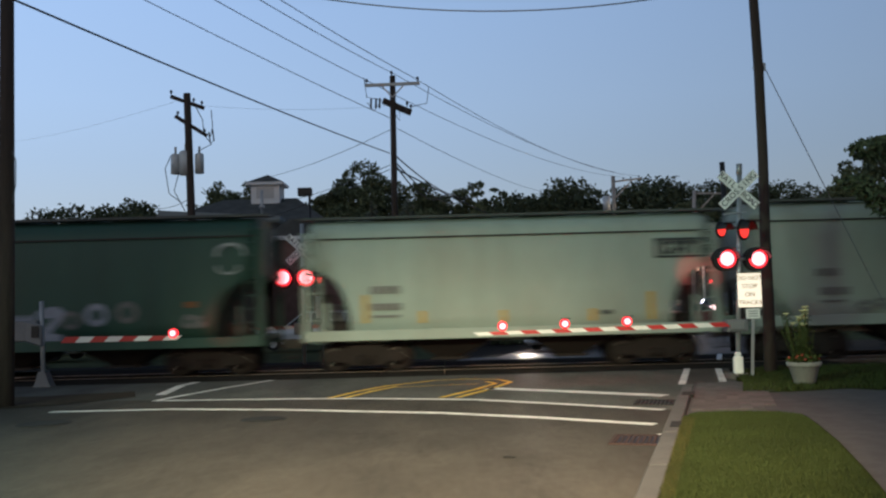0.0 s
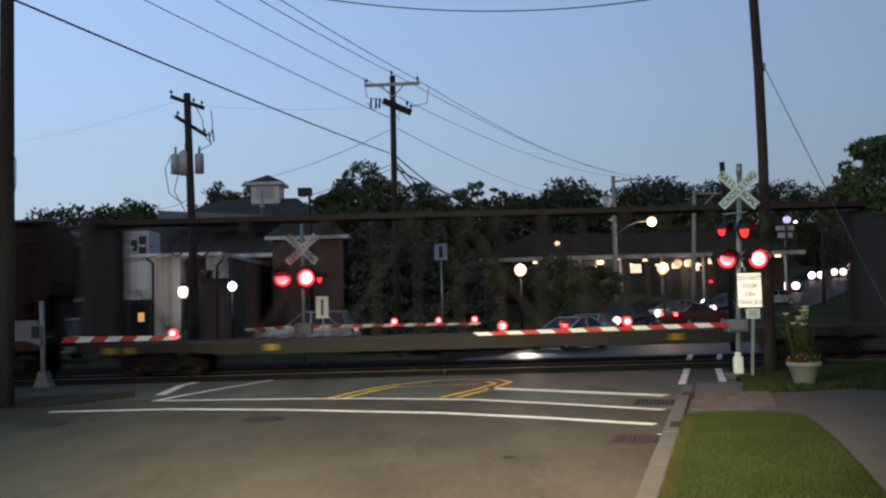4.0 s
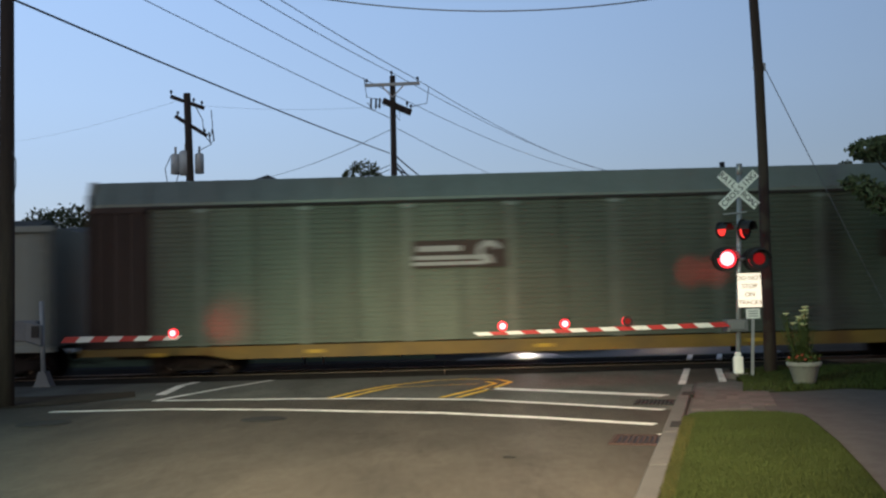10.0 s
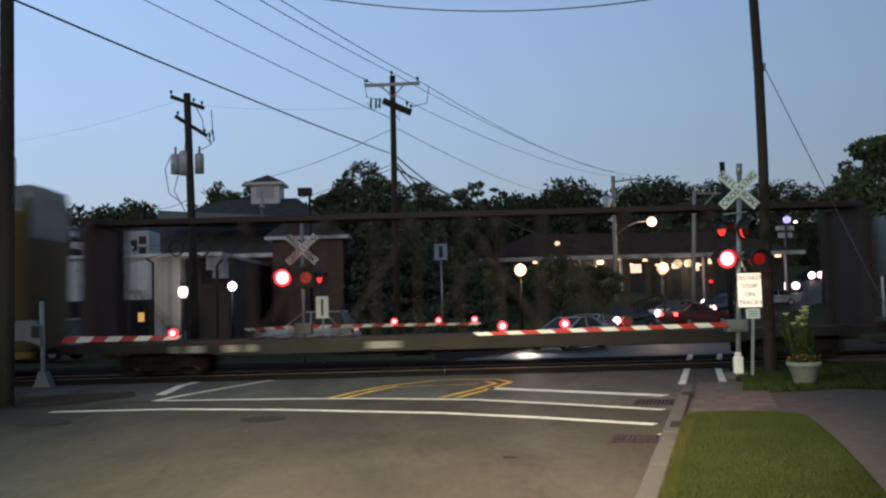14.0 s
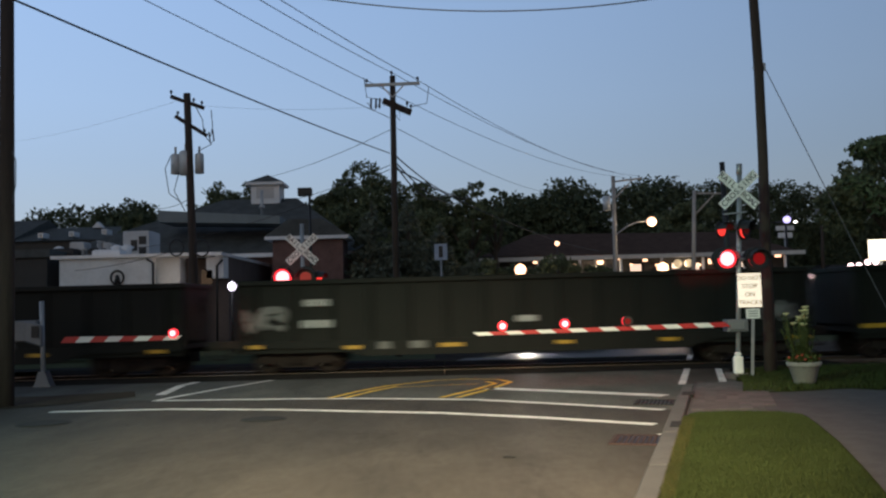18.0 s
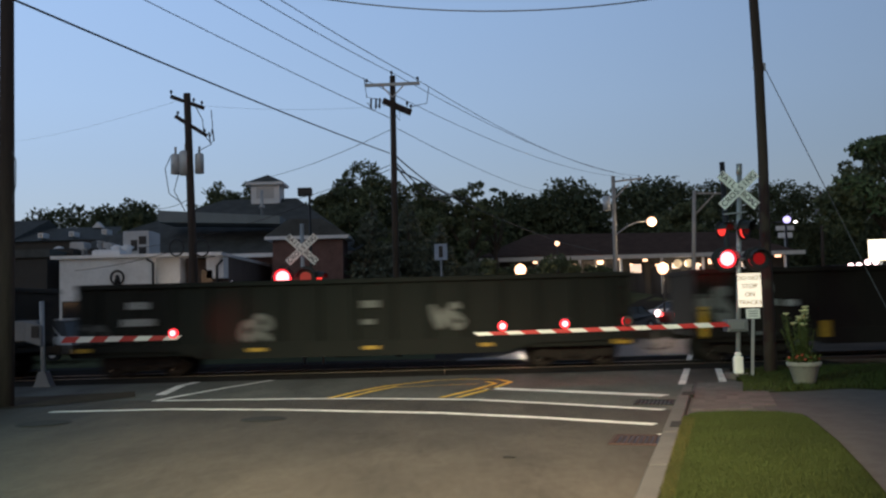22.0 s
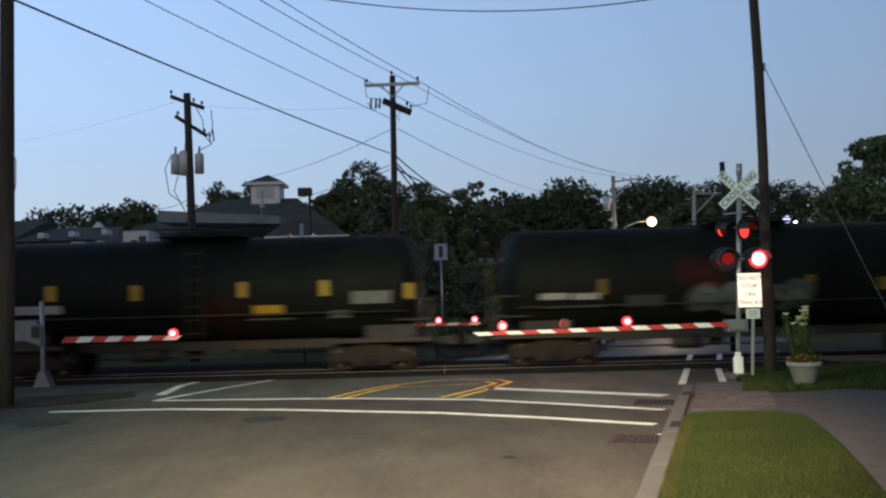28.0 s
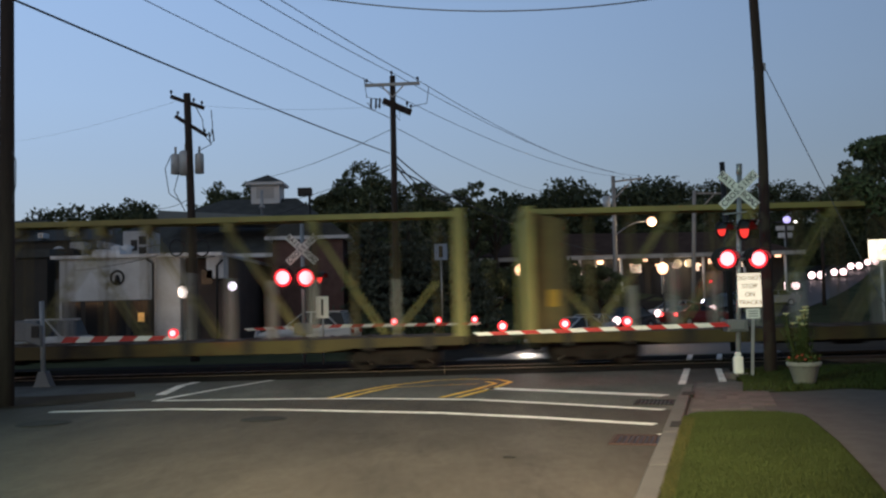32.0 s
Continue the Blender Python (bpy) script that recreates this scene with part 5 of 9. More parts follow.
GON_MARKS = (
    ((W_, 0.81, 2.14, 0.73, 0.12, SPRAY_GREY), (W_, 2.2, 2.06, 0.73, 0.18, SPRAY_MIST), (W_, 2.05, 1.57, 0.95, 0.18, SPRAY_MIST), (G_, 6.5, 1.22, 0.8, 0.58, SPRAY_GREY), (G_, 7.5, 0.6, 0.72, 1.06, SPRAY_GREY), (R_, 8.8, 1.32, 0.3, 0.15, SPRAY_GREY),
     (G_, 10.55, 0.68, 0.83, 1.18, SPRAY_GREY), (Y_, 0.39, 1.1, 0.8, 0.13, None), (Y_, 6.62, 0.72, 0.4, 0.1, None), (Y_, 9.59, 0.72, 0.56, 0.1, None), (Y_, 11.83, 0.7, 0.48, 0.1, None), (Y_, 15.2, 0.72, 0.5, 0.1, None)),
    ((G_, 0.57, 1.29, 1.05, 0.59, SPRAY_GREY), (W_, 2.26, 1.94, 0.73, 0.19, SPRAY_MIST), (W_, 2.18, 1.33, 0.89, 0.21, SPRAY_MIST), (R_, 8.29, 1.36, 0.57, 0.17, SPRAY_MIST), (G_, 15.27, 1.23, 0.91, 0.56, SPRAY_GREY), (R_, 4.34, 0.69, 0.36, 0.2, SPRAY_GREY), (R_, 5.27, 0.69, 0.44, 0.2, SPRAY_GREY),
     (Y_, 0.65, 0.76, 0.4, 0.11, None), (Y_, 3.38, 0.7, 0.48, 0.1, None), (Y_, 6.1, 0.7, 0.64, 0.11, None), (Y_, 9.39, 0.7, 0.48, 0.1, None), (Y_, 12.36, 0.7, 0.49, 0.1, None), (Y_, 16.0, 0.66, 0.57, 0.12, None)),
    ((W_, 1.96, 1.73, 0.85, 0.18, SPRAY_GREY), (W_, 1.88, 1.28, 0.89, 0.18, SPRAY_GREY), (W_, 3.05, 1.26, 0.6, 0.18, SPRAY_MIST), (G_, 3.89, 1.07, 1.05, 0.42, SPRAY_DIM), (G_, 5.01, 0.81, 0.49, 0.72, SPRAY_DIM), (G_, 6.94, 1.0, 0.49, 0.56, SPRAY_GREY), (G_, 9.03, 1.26, 0.49, 0.48, SPRAY_GREY), (G_, 9.99, 0.91, 0.74, 0.8, SPRAY_DIM),
     (G_, 11.2, 1.12, 0.65, 0.4, SPRAY_GREY), (G_, 12.89, 1.16, 0.5, 0.48, SPRAY_DIM), (W_, 14.09, 1.21, 0.66, 0.36, SPRAY_DIM), (Y_, 0.43, 0.92, 0.88, 0.12, None), (Y_, 4.05, 0.88, 0.56, 0.1, None)),
    ((W_, 0.51, 2.17, 0.6, 0.12, SPRAY_GREY), (W_, 1.62, 2.0, 0.74, 0.2, SPRAY_MIST), (W_, 1.5, 1.56, 0.97, 0.15, SPRAY_MIST), (W_, 1.58, 1.08, 0.8, 0.1, SPRAY_GREY), (G_, 2.7, 1.21, 1.06, 0.8, SPRAY_MIST), (G_, 3.91, 1.15, 0.9, 0.83, SPRAY_GREEN), (G_, 4.96, 1.69, 0.52, 0.39, SPRAY_GREY), (G_, 5.99, 1.1, 0.82, 0.83, SPRAY_MIST), (G_, 7.12, 1.22, 0.9, 0.67, SPRAY_GREEN),
     (G_, 8.16, 1.04, 0.82, 0.51, SPRAY_MIST), (G_, 9.3, 1.3, 0.95, 0.66, SPRAY_GREEN), (G_, 10.42, 1.3, 0.66, 0.43, SPRAY_DIM), (G_, 11.47, 1.3, 0.75, 0.7, SPRAY_GREEN), (G_, 12.35, 1.25, 0.82, 0.51, SPRAY_GREEN), (G_, 13.48, 1.37, 1.48, 0.75, SPRAY_MIST)),
    ((W_, 1.73, 1.98, 0.65, 0.2, SPRAY_MIST), (W_, 1.56, 1.5, 0.97, 0.2, SPRAY_MIST), (G_, 0.35, 1.07, 0.81, 0.43, SPRAY_DIM), (G_, 4.93, 0.98, 0.9, 0.72, SPRAY_GREY), (R_, 8.38, 1.86, 0.52, 0.2, SPRAY_GREY), (R_, 8.39, 1.38, 0.36, 0.15, SPRAY_GREY), (G_, 10.4, 1.19, 0.99, 0.8, SPRAY_GREY),
     (Y_, 0.2, 0.77, 0.48, 0.12, None), (Y_, 5.13, 0.7, 0.52, 0.1, None), (Y_, 8.41, 0.68, 0.45, 0.1, None), (Y_, 11.75, 0.68, 0.32, 0.1, None), (Y_, 15.5, 0.66, 0.49, 0.13, None)),
    ((W_, 1.73, 2.02, 0.73, 0.22, MARK_WHITE), (W_, 1.81, 1.62, 0.81, 0.18, SPRAY_MIST), (W_, 2.82, 1.6, 0.4, 0.18, SPRAY_MIST), (G_, 0.3, 1.26, 0.97, 0.88, SPRAY_GREY), (W_, 1.88, 0.8, 0.57, 0.1, SPRAY_GREY), (G_, 6.45, 0.75, 0.75, 0.99, SPRAY_MIST), (G_, 7.58, 0.75, 0.81, 0.24, SPRAY_GREY), (G_, 9.67, 0.98, 0.59, 0.75, SPRAY_GREY), (G_, 10.79, 0.79, 0.69, 1.2, SPRAY_GREY), (G_, 11.68, 0.93, 0.75, 0.83, SPRAY_GREY), (G_, 14.74, 1.17, 0.92, 0.75, SPRAY_GREY),
     (Y_, 0.4, 0.74, 0.2, 0.9, None), (Y_, 3.83, 0.7, 0.24, 0.46, None)),
    ((W_, 1.95, 2.07, 0.66, 0.18, MARK_WHITE), (W_, 2.0, 1.61, 0.77, 0.18, MARK_WHITE), (W_, 2.99, 1.59, 0.45, 0.18, SPRAY_MIST), (W_, 1.99, 0.7, 0.65, 0.1, SPRAY_GREY), (W_, 1.99, 0.88, 0.65, 0.08, SPRAY_GREY), (R_, 12.1, 0.64, 0.34, 0.48, SPRAY_ORANGE), (Y_, 0.55, 1.23, 0.22, 0.43, None), (Y_, 4.03, 0.74, 0.22, 0.43, None), (G_, 14.2, 1.3, 0.9, 0.6, SPRAY_DIM)),
    ((W_, 1.77, 2.08, 0.73, 0.18, MARK_WHITE), (W_, 1.76, 1.63, 0.85, 0.18, MARK_WHITE), (W_, 2.84, 1.61, 0.4, 0.18, SPRAY_MIST), (W_, 1.75, 0.78, 0.73, 0.08, SPRAY_GREY), (W_, 1.75, 0.94, 0.73, 0.08, SPRAY_GREY), (R_, 7.97, 2.12, 0.25, 0.19, SPRAY_GREY), (Y_, 0.44, 0.92, 0.2, 0.72, None), (Y_, 3.87, 0.74, 0.22, 0.43, None), (Y_, 6.81, 0.72, 0.2, 0.4, None), (Y_, 8.94, 0.7, 0.2, 0.38, None), (Y_, 15.4, 0.72, 0.28, 0.92, None)),
)
GON_STRIPS = {2: ((6.86, 0.85), (9.02, 0.82), (11.99, 0.84), (14.96, 0.84)), 3: ((0.21, 0.76), (4.06, 0.7), (7.19, 0.69), (10.64, 0.69), (15.5, 0.66))}
for k, (u, L, mt, lab) in enumerate(GONS):
    c = put(gondola(lab, L, mt, ribs=(14, 15, 14, 14, 15, 11, 12, 12)[k]), u)
    for q, (kind, x, z, w, h, paint) in enumerate(GON_MARKS[k]):
        if kind == W_:
            words(c, x, z, w, h, paint, y=-1.59)
        elif kind == G_:
            blob(c, x, z, w, h, paint, 130 + 20 * k + q, y=-1.6, n=2 if w < 1.2 else 3)
        elif kind == R_:
            slab(c, x, z, w, h, paint, y=-1.59)
        else:
            slab(c, x, z, w, h, MARK_YELLOW, "reflector", "yellow reflective strip", y=-1.6)
    for x, z in GON_STRIPS.get(k, ()):
        reflectors(c, (x,), z, -1.6, 0.56, 0.11)
    if k == 2:
        slab(c, L - 6.5, 0.65, 6.0, 1.85, GON_BROWN, "rust_patch", y=-1.5)
        for dz in (0.0, 0.3, 0.62):
            ring(c, 7.9, 1.42 + dz, 0.64, 0.32, SPRAY_GREY, -1.6, 0.6, name="painted_figure")
        slab(c, 7.83, 2.24, 0.79, 0.06, SPRAY_GREY, "painted_figure", y=-1.6)
    if k == 3:
        slab(c, 9.2, 0.6, 6.6, 1.9, GON_BROWN, "rust_patch", y=-1.5)
    if k == 7:
        slab(c, 11.88, 0.7, 0.26, 0.46, MARK_YELLOW, "reflector", "yellow reflective strip", y=-1.6)
    if k == 5:
        for x, z, h in ((9.02, 0.78, 0.42), (15.3, 0.72, 0.88)):
            slab(c, x, z, 0.24, h, MARK_YELLOW, "reflector", "yellow reflective strip", y=-1.6)
    if k == 6:
        # big bubble letters, pale blue and white, over a pink and red cloud
        blob(c, 4.75, 0.47, 1.5, 0.66, SPRAY_PINK, 200, y=-1.575, n=2)
        blob(c, 11.1, 0.47, 2.2, 0.66, SPRAY_RED, 201, y=-1.575, n=4)
        blob(c, 6.7, 1.5, 1.3, 0.5, SPRAY_RED, 202, y=-1.573, n=2)
        blob(c, 6.3, 0.5, 4.6, 1.3, SPRAY_PINK, 203, y=-1.572, n=7)
        for pts, w, paint in ((((6.95, 1.62), (6.6, 1.82), (6.15, 1.72), (6.1, 1.38), (6.6, 1.15), (6.85, 0.85), (6.5, 0.6), (6.0, 0.7)), 0.4, SPRAY_BLUE),
                              (((7.55, 1.82), (7.4, 1.2), (7.35, 0.62), (7.9, 0.7), (8.2, 0.95)), 0.42, SPRAY_PALE), (((8.15, 1.75), (7.75, 1.3), (8.0, 1.05)), 0.3, SPRAY_PALE),
                              (((9.05, 1.75), (8.5, 1.72), (8.35, 1.2), (8.5, 0.66), (9.1, 0.64)), 0.36, SPRAY_BLUE), (((8.45, 1.22), (9.0, 1.22)), 0.3, SPRAY_BLUE),
                              (((9.5, 0.6), (9.6, 1.2), (9.5, 1.72), (10.1, 1.78), (10.5, 1.5), (10.2, 1.2), (9.8, 1.15)), 0.38, SPRAY_PALE), (((9.95, 1.15), (10.4, 0.75), (11.0, 0.62)), 0.44, SPRAY_PALE)):
            bm = bmesh.new()
            line = smooth(pts)
            brush(bm, line, [w * (0.8 + 0.3 * abs(math.sin(i * 0.35))) for i in range(len(line))], -1.61)
            part("graffiti_letter", bm, paint, c)

# 20 to 23: tank cars
TANKS = [(358.9, 12.1, TANK_GREY, "dark grey-green tank car with yellow reflector strips"), (372.0, 16.4, TANK_BROWN, "dark brown tank car"),
         (389.2, 13.8, TANK_BLACK, "black tank car with a yellow placard"), (404.4, 15.6, TANK_BLACK, "black tank car with a pale sprayed tag")]
TANK_STRIPS = (((4.82, 1.85), (6.56, 1.88), (8.36, 1.86), (0.62, 1.75)), ((1.0, 2.1), (8.0, 2.1), (15.0, 2.1)), ((2.67, 2.26), (5.08, 2.22), (8.14, 2.24), (10.48, 2.23), (12.9, 2.1)), ((3.22, 2.06), (9.16, 2.03), (14.6, 2.0)))
TANK_WORDS = (((1.28, 2.09, 0.97, 0.16, SPRAY_GREY), (2.33, 2.07, 1.29, 0.18, SPRAY_GREY), (1.71, 1.62, 1.1, 0.16, SPRAY_DIM), (4.73, 1.48, 0.32, 0.13, SPRAY_GREY)),
              ((1.6, 2.1, 1.8, 0.2, SPRAY_GREY), (1.6, 1.75, 1.2, 0.14, SPRAY_DIM), (14.39, 2.1, 0.64, 0.36, SPRAY_DIM)),
              ((1.05, 1.9, 2.02, 0.24, MARK_WHITE), (8.37, 1.58, 1.29, 0.05, SPRAY_GREY)),
              ((1.56, 1.95, 0.81, 0.18, MARK_WHITE), (2.49, 1.93, 0.76, 0.18, MARK_WHITE), (1.55, 1.7, 1.85, 0.06, SPRAY_GREY), (12.31, 2.13, 1.29, 0.1, MARK_WHITE), (12.23, 1.98, 1.61, 0.09, SPRAY_GREY), (4.05, 1.66, 1.06, 0.36, SPRAY_DIM)))
for k, (u, L, mt, lab) in enumerate(TANKS):
    c = put(tank_car(lab, L, mt, platform=k != 0), u)
    for x, z in TANK_STRIPS[k]:
        slab(c, x, z, 0.2, 0.44, MARK_YELLOW if k in (0, 2) else SILL_YELLOW, "reflector", "yellow reflective strip", y=-1.56)
    for x, z, w, h, paint in TANK_WORDS[k]:
        words(c, x, z, w, h, paint, y=-1.56)
    if k == 0:
        slab(c, 10.21, 1.88, 1.12, 0.5, SPRAY_DIM, "placard", "grey data panel", y=-1.555)
    if k == 2:
        slab(c, 8.53, 1.72, 0.84, 0.28, MARK_YELLOW, "placard", "yellow placard", y=-1.56)
        slab(c, 11.36, 1.98, 1.1, 0.36, SPRAY_GREY, "placard", "pale data panel", y=-1.555)
        slab(c, 10.7, 1.6, 0.57, 0.2, SPRAY_GREY, "placard", y=-1.555)
    if k == 3:
        blob(c, 5.65, 1.4, 3.65, 0.9, SPRAY_DIM, 230, y=-1.565, n=5)
        blob(c, 5.9, 1.5, 3.2, 0.75, SPRAY_GREY, 232, y=-1.575, n=4)
        slab(c, 11.22, 2.0, 1.08, 0.36, SILL_YELLOW, "placard", "yellow placard", y=-1.56)
    # wrap the flat marks on to the round tank
    for o in c.children:
        if o.name.split(".")[0] in ("lettering", "graffiti", "placard", "reflector"):
            for v in o.data.vertices:
                v.co.y += 1.53 - math.sqrt(max(0.1, 1.53 ** 2 - (v.co.z - 2.52) ** 2))

# 25, 26: yellow centre-beams
c = put(centerbeam("yellow centre-beam flatcar with white stakes, empty", 23.3, BEAM_YELLOW, True), 438.3)
c = put(copy_thing(c, pose(0, 0, 0)), 462.9)
tagged(c, "yellow centre-beam flatcar with a grimy bulkhead wing, empty", "rail car", "freight train")
for y in (-0.75, 0.75):
    bm = bmesh.new()
    prism(bm, [(0.5, 1.0), (1.5, 1.0), (1.5, 4.3), (0.5, 4.56)], y - 0.03, y + 0.03, "y")
    part("bulkhead_wing", bm, BEAM_GRIMY, c, "grimy brown bulkhead wing")
slab(c, 0.95, 1.75, 0.3, 0.5, MARK_YELLOW, "reflector", "yellow reflective plate", y=-0.8)


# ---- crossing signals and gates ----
# on the flashers, wide red lens and pale core imitate the lamps' halo
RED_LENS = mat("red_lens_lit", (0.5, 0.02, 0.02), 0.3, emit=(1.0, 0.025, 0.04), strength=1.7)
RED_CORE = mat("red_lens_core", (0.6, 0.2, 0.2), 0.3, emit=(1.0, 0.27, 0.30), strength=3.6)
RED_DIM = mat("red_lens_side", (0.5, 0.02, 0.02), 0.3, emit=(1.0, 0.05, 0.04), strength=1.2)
SIGN_WHITE = mat("sign_white", (0.9, 0.9, 0.86), 0.4, 0, 2, 0.06)
# no lamp here: emission imitates light thrown back by reflective sheeting
SIGN_REFLECT_GLOW = mat("reflective_sign_glow", (0.9, 0.88, 0.8), 0.4, emit=(1.0, 0.8, 0.6), strength=0.85)
SIGN_BLACK = mat("sign_black", (0.02, 0.02, 0.02), 0.5, 0, 2, 0.1)
GATE_WHITE = mat("gate_white", (0.8, 0.8, 0.78), 0.45, 0, 2, 0.08)
GATE_RED = mat("gate_red", (0.5, 0.03, 0.03), 0.45, 0, 2, 0.1)
BOX_GREY = mat("gate_box_grey", (0.18, 0.195, 0.21), 0.55, 0.2, 1.5, 0.15, dirt=(0.25, 0.24, 0.22), dirt_amt=0.4)
CAN_GREY = mat("transformer_grey", (0.6, 0.64, 0.66), 0.5, 0.1, 1.5, 0.2, dirt=(0.22, 0.21, 0.2), dirt_amt=0.5)
GLASS_DARK = mat("dark_glass", (0.012, 0.014, 0.016), 0.12, 0, 2, 0.1, spec=0.25)


# added flaps imitate the electric flashing; the lamps behind them burn steadily
FLAP_RED = mat("flash_flap_glass", (0.06, 0.0008, 0.0008), 0.3, 0, 2, 0.0, spec=0.1)
FLAP_RED.node_tree.nodes["Principled BSDF"].inputs["Transmission Weight"].default_value = 1.0
FLASH_FLAPS = []       # (flap, its hinge, the half of the beat in which it stands open)


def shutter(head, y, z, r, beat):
    """An added flap with a small red glass eye: it hides a steady lamp to imitate flashing, and swings up under the
    hood.
    """
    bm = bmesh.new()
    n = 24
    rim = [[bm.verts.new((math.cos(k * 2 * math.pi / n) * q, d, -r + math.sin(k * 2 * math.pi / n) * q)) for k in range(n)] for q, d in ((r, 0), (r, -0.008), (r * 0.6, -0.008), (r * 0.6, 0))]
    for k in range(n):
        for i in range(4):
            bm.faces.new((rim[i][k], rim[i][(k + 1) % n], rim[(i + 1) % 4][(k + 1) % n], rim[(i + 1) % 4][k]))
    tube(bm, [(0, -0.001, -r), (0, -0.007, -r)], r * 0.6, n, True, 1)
    flap = part("shutter", bm, [BLACK, FLAP_RED], head, "added black flap with a red eye, imitating the unlit lamp", m=pose(0, y, z + r))
    FLASH_FLAPS.append((flap, Vector((0, y, z + r)), beat))


def signal_light(parent, x, y, z, r, facing=-1, turn=0, lit=True, beat=None):
    """One flasher: black backing disc, hood, red lens."""
    m = pose(x, y, z, 0, 0, turn)
    bm = bmesh.new()
    tube(bm, [(0, 0, 0), (0, facing * 0.04, 0)], r, 28)
    head = part("flasher", bm, BLACK, parent, "black signal head with backing disc", m=m)
    bm = bmesh.new()
    n = 14
    ring = []
    for k in range(n + 1):
        a = math.pi * k / n
        c, s = math.cos(a) * r * 0.8, math.sin(a) * r * 0.8
        ring.append([bm.verts.new((c, facing * 0.04, s)), bm.verts.new((c, facing * 0.3, s * 0.9)), bm.verts.new((c * 1.06, facing * 0.3, s * 0.96)), bm.verts.new((c * 1.06, facing * 0.04, s * 1.06))])
    for p, q in zip(ring, ring[1:]):
        for i in range(3):
            bm.faces.new((p[i], p[i + 1], q[i + 1], q[i]))
    part("hood", bm, BLACK, head)
    # lens wider than true; its glowing red rim imitates the halo
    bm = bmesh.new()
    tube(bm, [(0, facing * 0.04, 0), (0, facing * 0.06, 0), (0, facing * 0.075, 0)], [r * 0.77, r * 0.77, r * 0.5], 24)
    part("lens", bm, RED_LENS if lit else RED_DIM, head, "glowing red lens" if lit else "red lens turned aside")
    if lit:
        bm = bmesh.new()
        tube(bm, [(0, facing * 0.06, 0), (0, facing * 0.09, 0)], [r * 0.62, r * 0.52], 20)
        part("bulb", bm, RED_CORE, head, "pale glowing core on the lens, imitating the lamp's glare")
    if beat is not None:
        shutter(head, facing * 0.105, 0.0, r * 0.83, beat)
    return head


def crossbuck(parent, x, y, z, size):
    """Two crossed white blades; the one lettered across its whole length lies in front."""
    m0 = pose(x, y, z)
    for k, (deg, text) in enumerate(((43, "RAIL  ROAD"), (-43, "CROSSING"))):
        bm = bmesh.new()
        box(bm, -size / 2, size / 2, -0.012, 0.012, -size * 0.094, size * 0.094)
        b = part("blade", bm, SIGN_WHITE, parent, "white crossbuck blade with black letters", m=m0 @ pose(0, -0.03 * k, 0, 0, deg, 0))
        if k:
            for i, ch in enumerate(text):
                letters("letter", ch, size * 0.165, SIGN_BLACK, b, pose((i - 3.5) * size * 0.118, -0.014, 0, 90, 0, 0), 0.002)
        else:
            for s, word in ((-1, "RAIL"), (1, "ROAD")):
                for i, ch in enumerate(word):
                    letters("letter", ch, size * 0.165, SIGN_BLACK, b, pose(s * size * 0.295 + (i - 1.5) * size * 0.105, -0.014, 0, 90, 0, 0), 0.002)


def gate_arm(parent, tip, root, n, width=0.115, lights=()):
    """A tapering arm of red and white slanted stripes, with small lamps on top."""
    tip, root = Vector(tip), Vector(root)
    d = (tip - root)
    for k in range(n):
        a, b = root + d * (k / n), root + d * ((k + 1) / n)
        w0, w1 = width * (1 - 0.3 * k / n), width * (1 - 0.3 * (k + 1) / n)
        sx = -0.07 if d.x < 0 else 0.07
        bm = bmesh.new()
        vs = []
        for p, w in ((a, w0), (b, w1)):
            for y in (-0.025, 0.025):
                vs.append(bm.verts.new((p.x - sx, p.y + y, p.z - w / 2)))
                vs.append(bm.verts.new((p.x + sx, p.y + y, p.z + w / 2)))
        for f in ((0, 1, 3, 2), (4, 6, 7, 5), (0, 4, 5, 1), (2, 3, 7, 6), (0, 2, 6, 4), (1, 5, 7, 3)):
            bm.faces.new([vs[i] for i in f])
        part("stripe", bm, GATE_RED if k % 2 == n % 2 else GATE_WHITE, parent)
    for (x, y, z, beat) in lights:
        bm = bmesh.new()
        box(bm, x - 0.03, x + 0.03, y - 0.03, y + 0.03, z - 0.1, z)
        lamp = part("gate_lamp", bm, BLACK, parent, "small red lamp on the gate arm")
        # an added flap imitates the gate lamp's flashing too
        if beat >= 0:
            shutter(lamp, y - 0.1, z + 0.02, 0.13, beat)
            flap, hinge, b_ = FLASH_FLAPS[-1]
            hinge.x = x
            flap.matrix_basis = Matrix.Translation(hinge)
        # gate lamp lens oversized to imitate the glow round it
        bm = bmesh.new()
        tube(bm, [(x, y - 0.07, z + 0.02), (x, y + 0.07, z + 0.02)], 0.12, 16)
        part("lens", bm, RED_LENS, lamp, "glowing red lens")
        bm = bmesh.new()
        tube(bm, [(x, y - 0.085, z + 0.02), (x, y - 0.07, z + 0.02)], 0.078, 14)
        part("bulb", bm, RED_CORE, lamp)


# signal at the near kerb; NEAR shrinks it towards the camera's eye to fit the view
NY = 22.6
NEAR = Matrix.Translation((0, 0, 0.128)) @ Matrix.Scale(0.929, 4)
sig = thing("crossing_signal", "galvanised railway crossing signal with crossbuck and red flashers", "crossing signal", NEAR)
bm = bmesh.new()
tube(bm, [(7.23, NY, -0.3), (7.51, NY, 5.0)], 0.06, 14)
tube(bm, [(7.23, NY, -0.3), (7.24, NY, 0.35)], 0.11, 14)
part("mast", bm, GALV, sig)
bm = bmesh.new()
tube(bm, [(7.5, NY, 4.95), (7.515, NY, 5.22)], 0.075, 12)
part("bell", bm, GALV, sig)
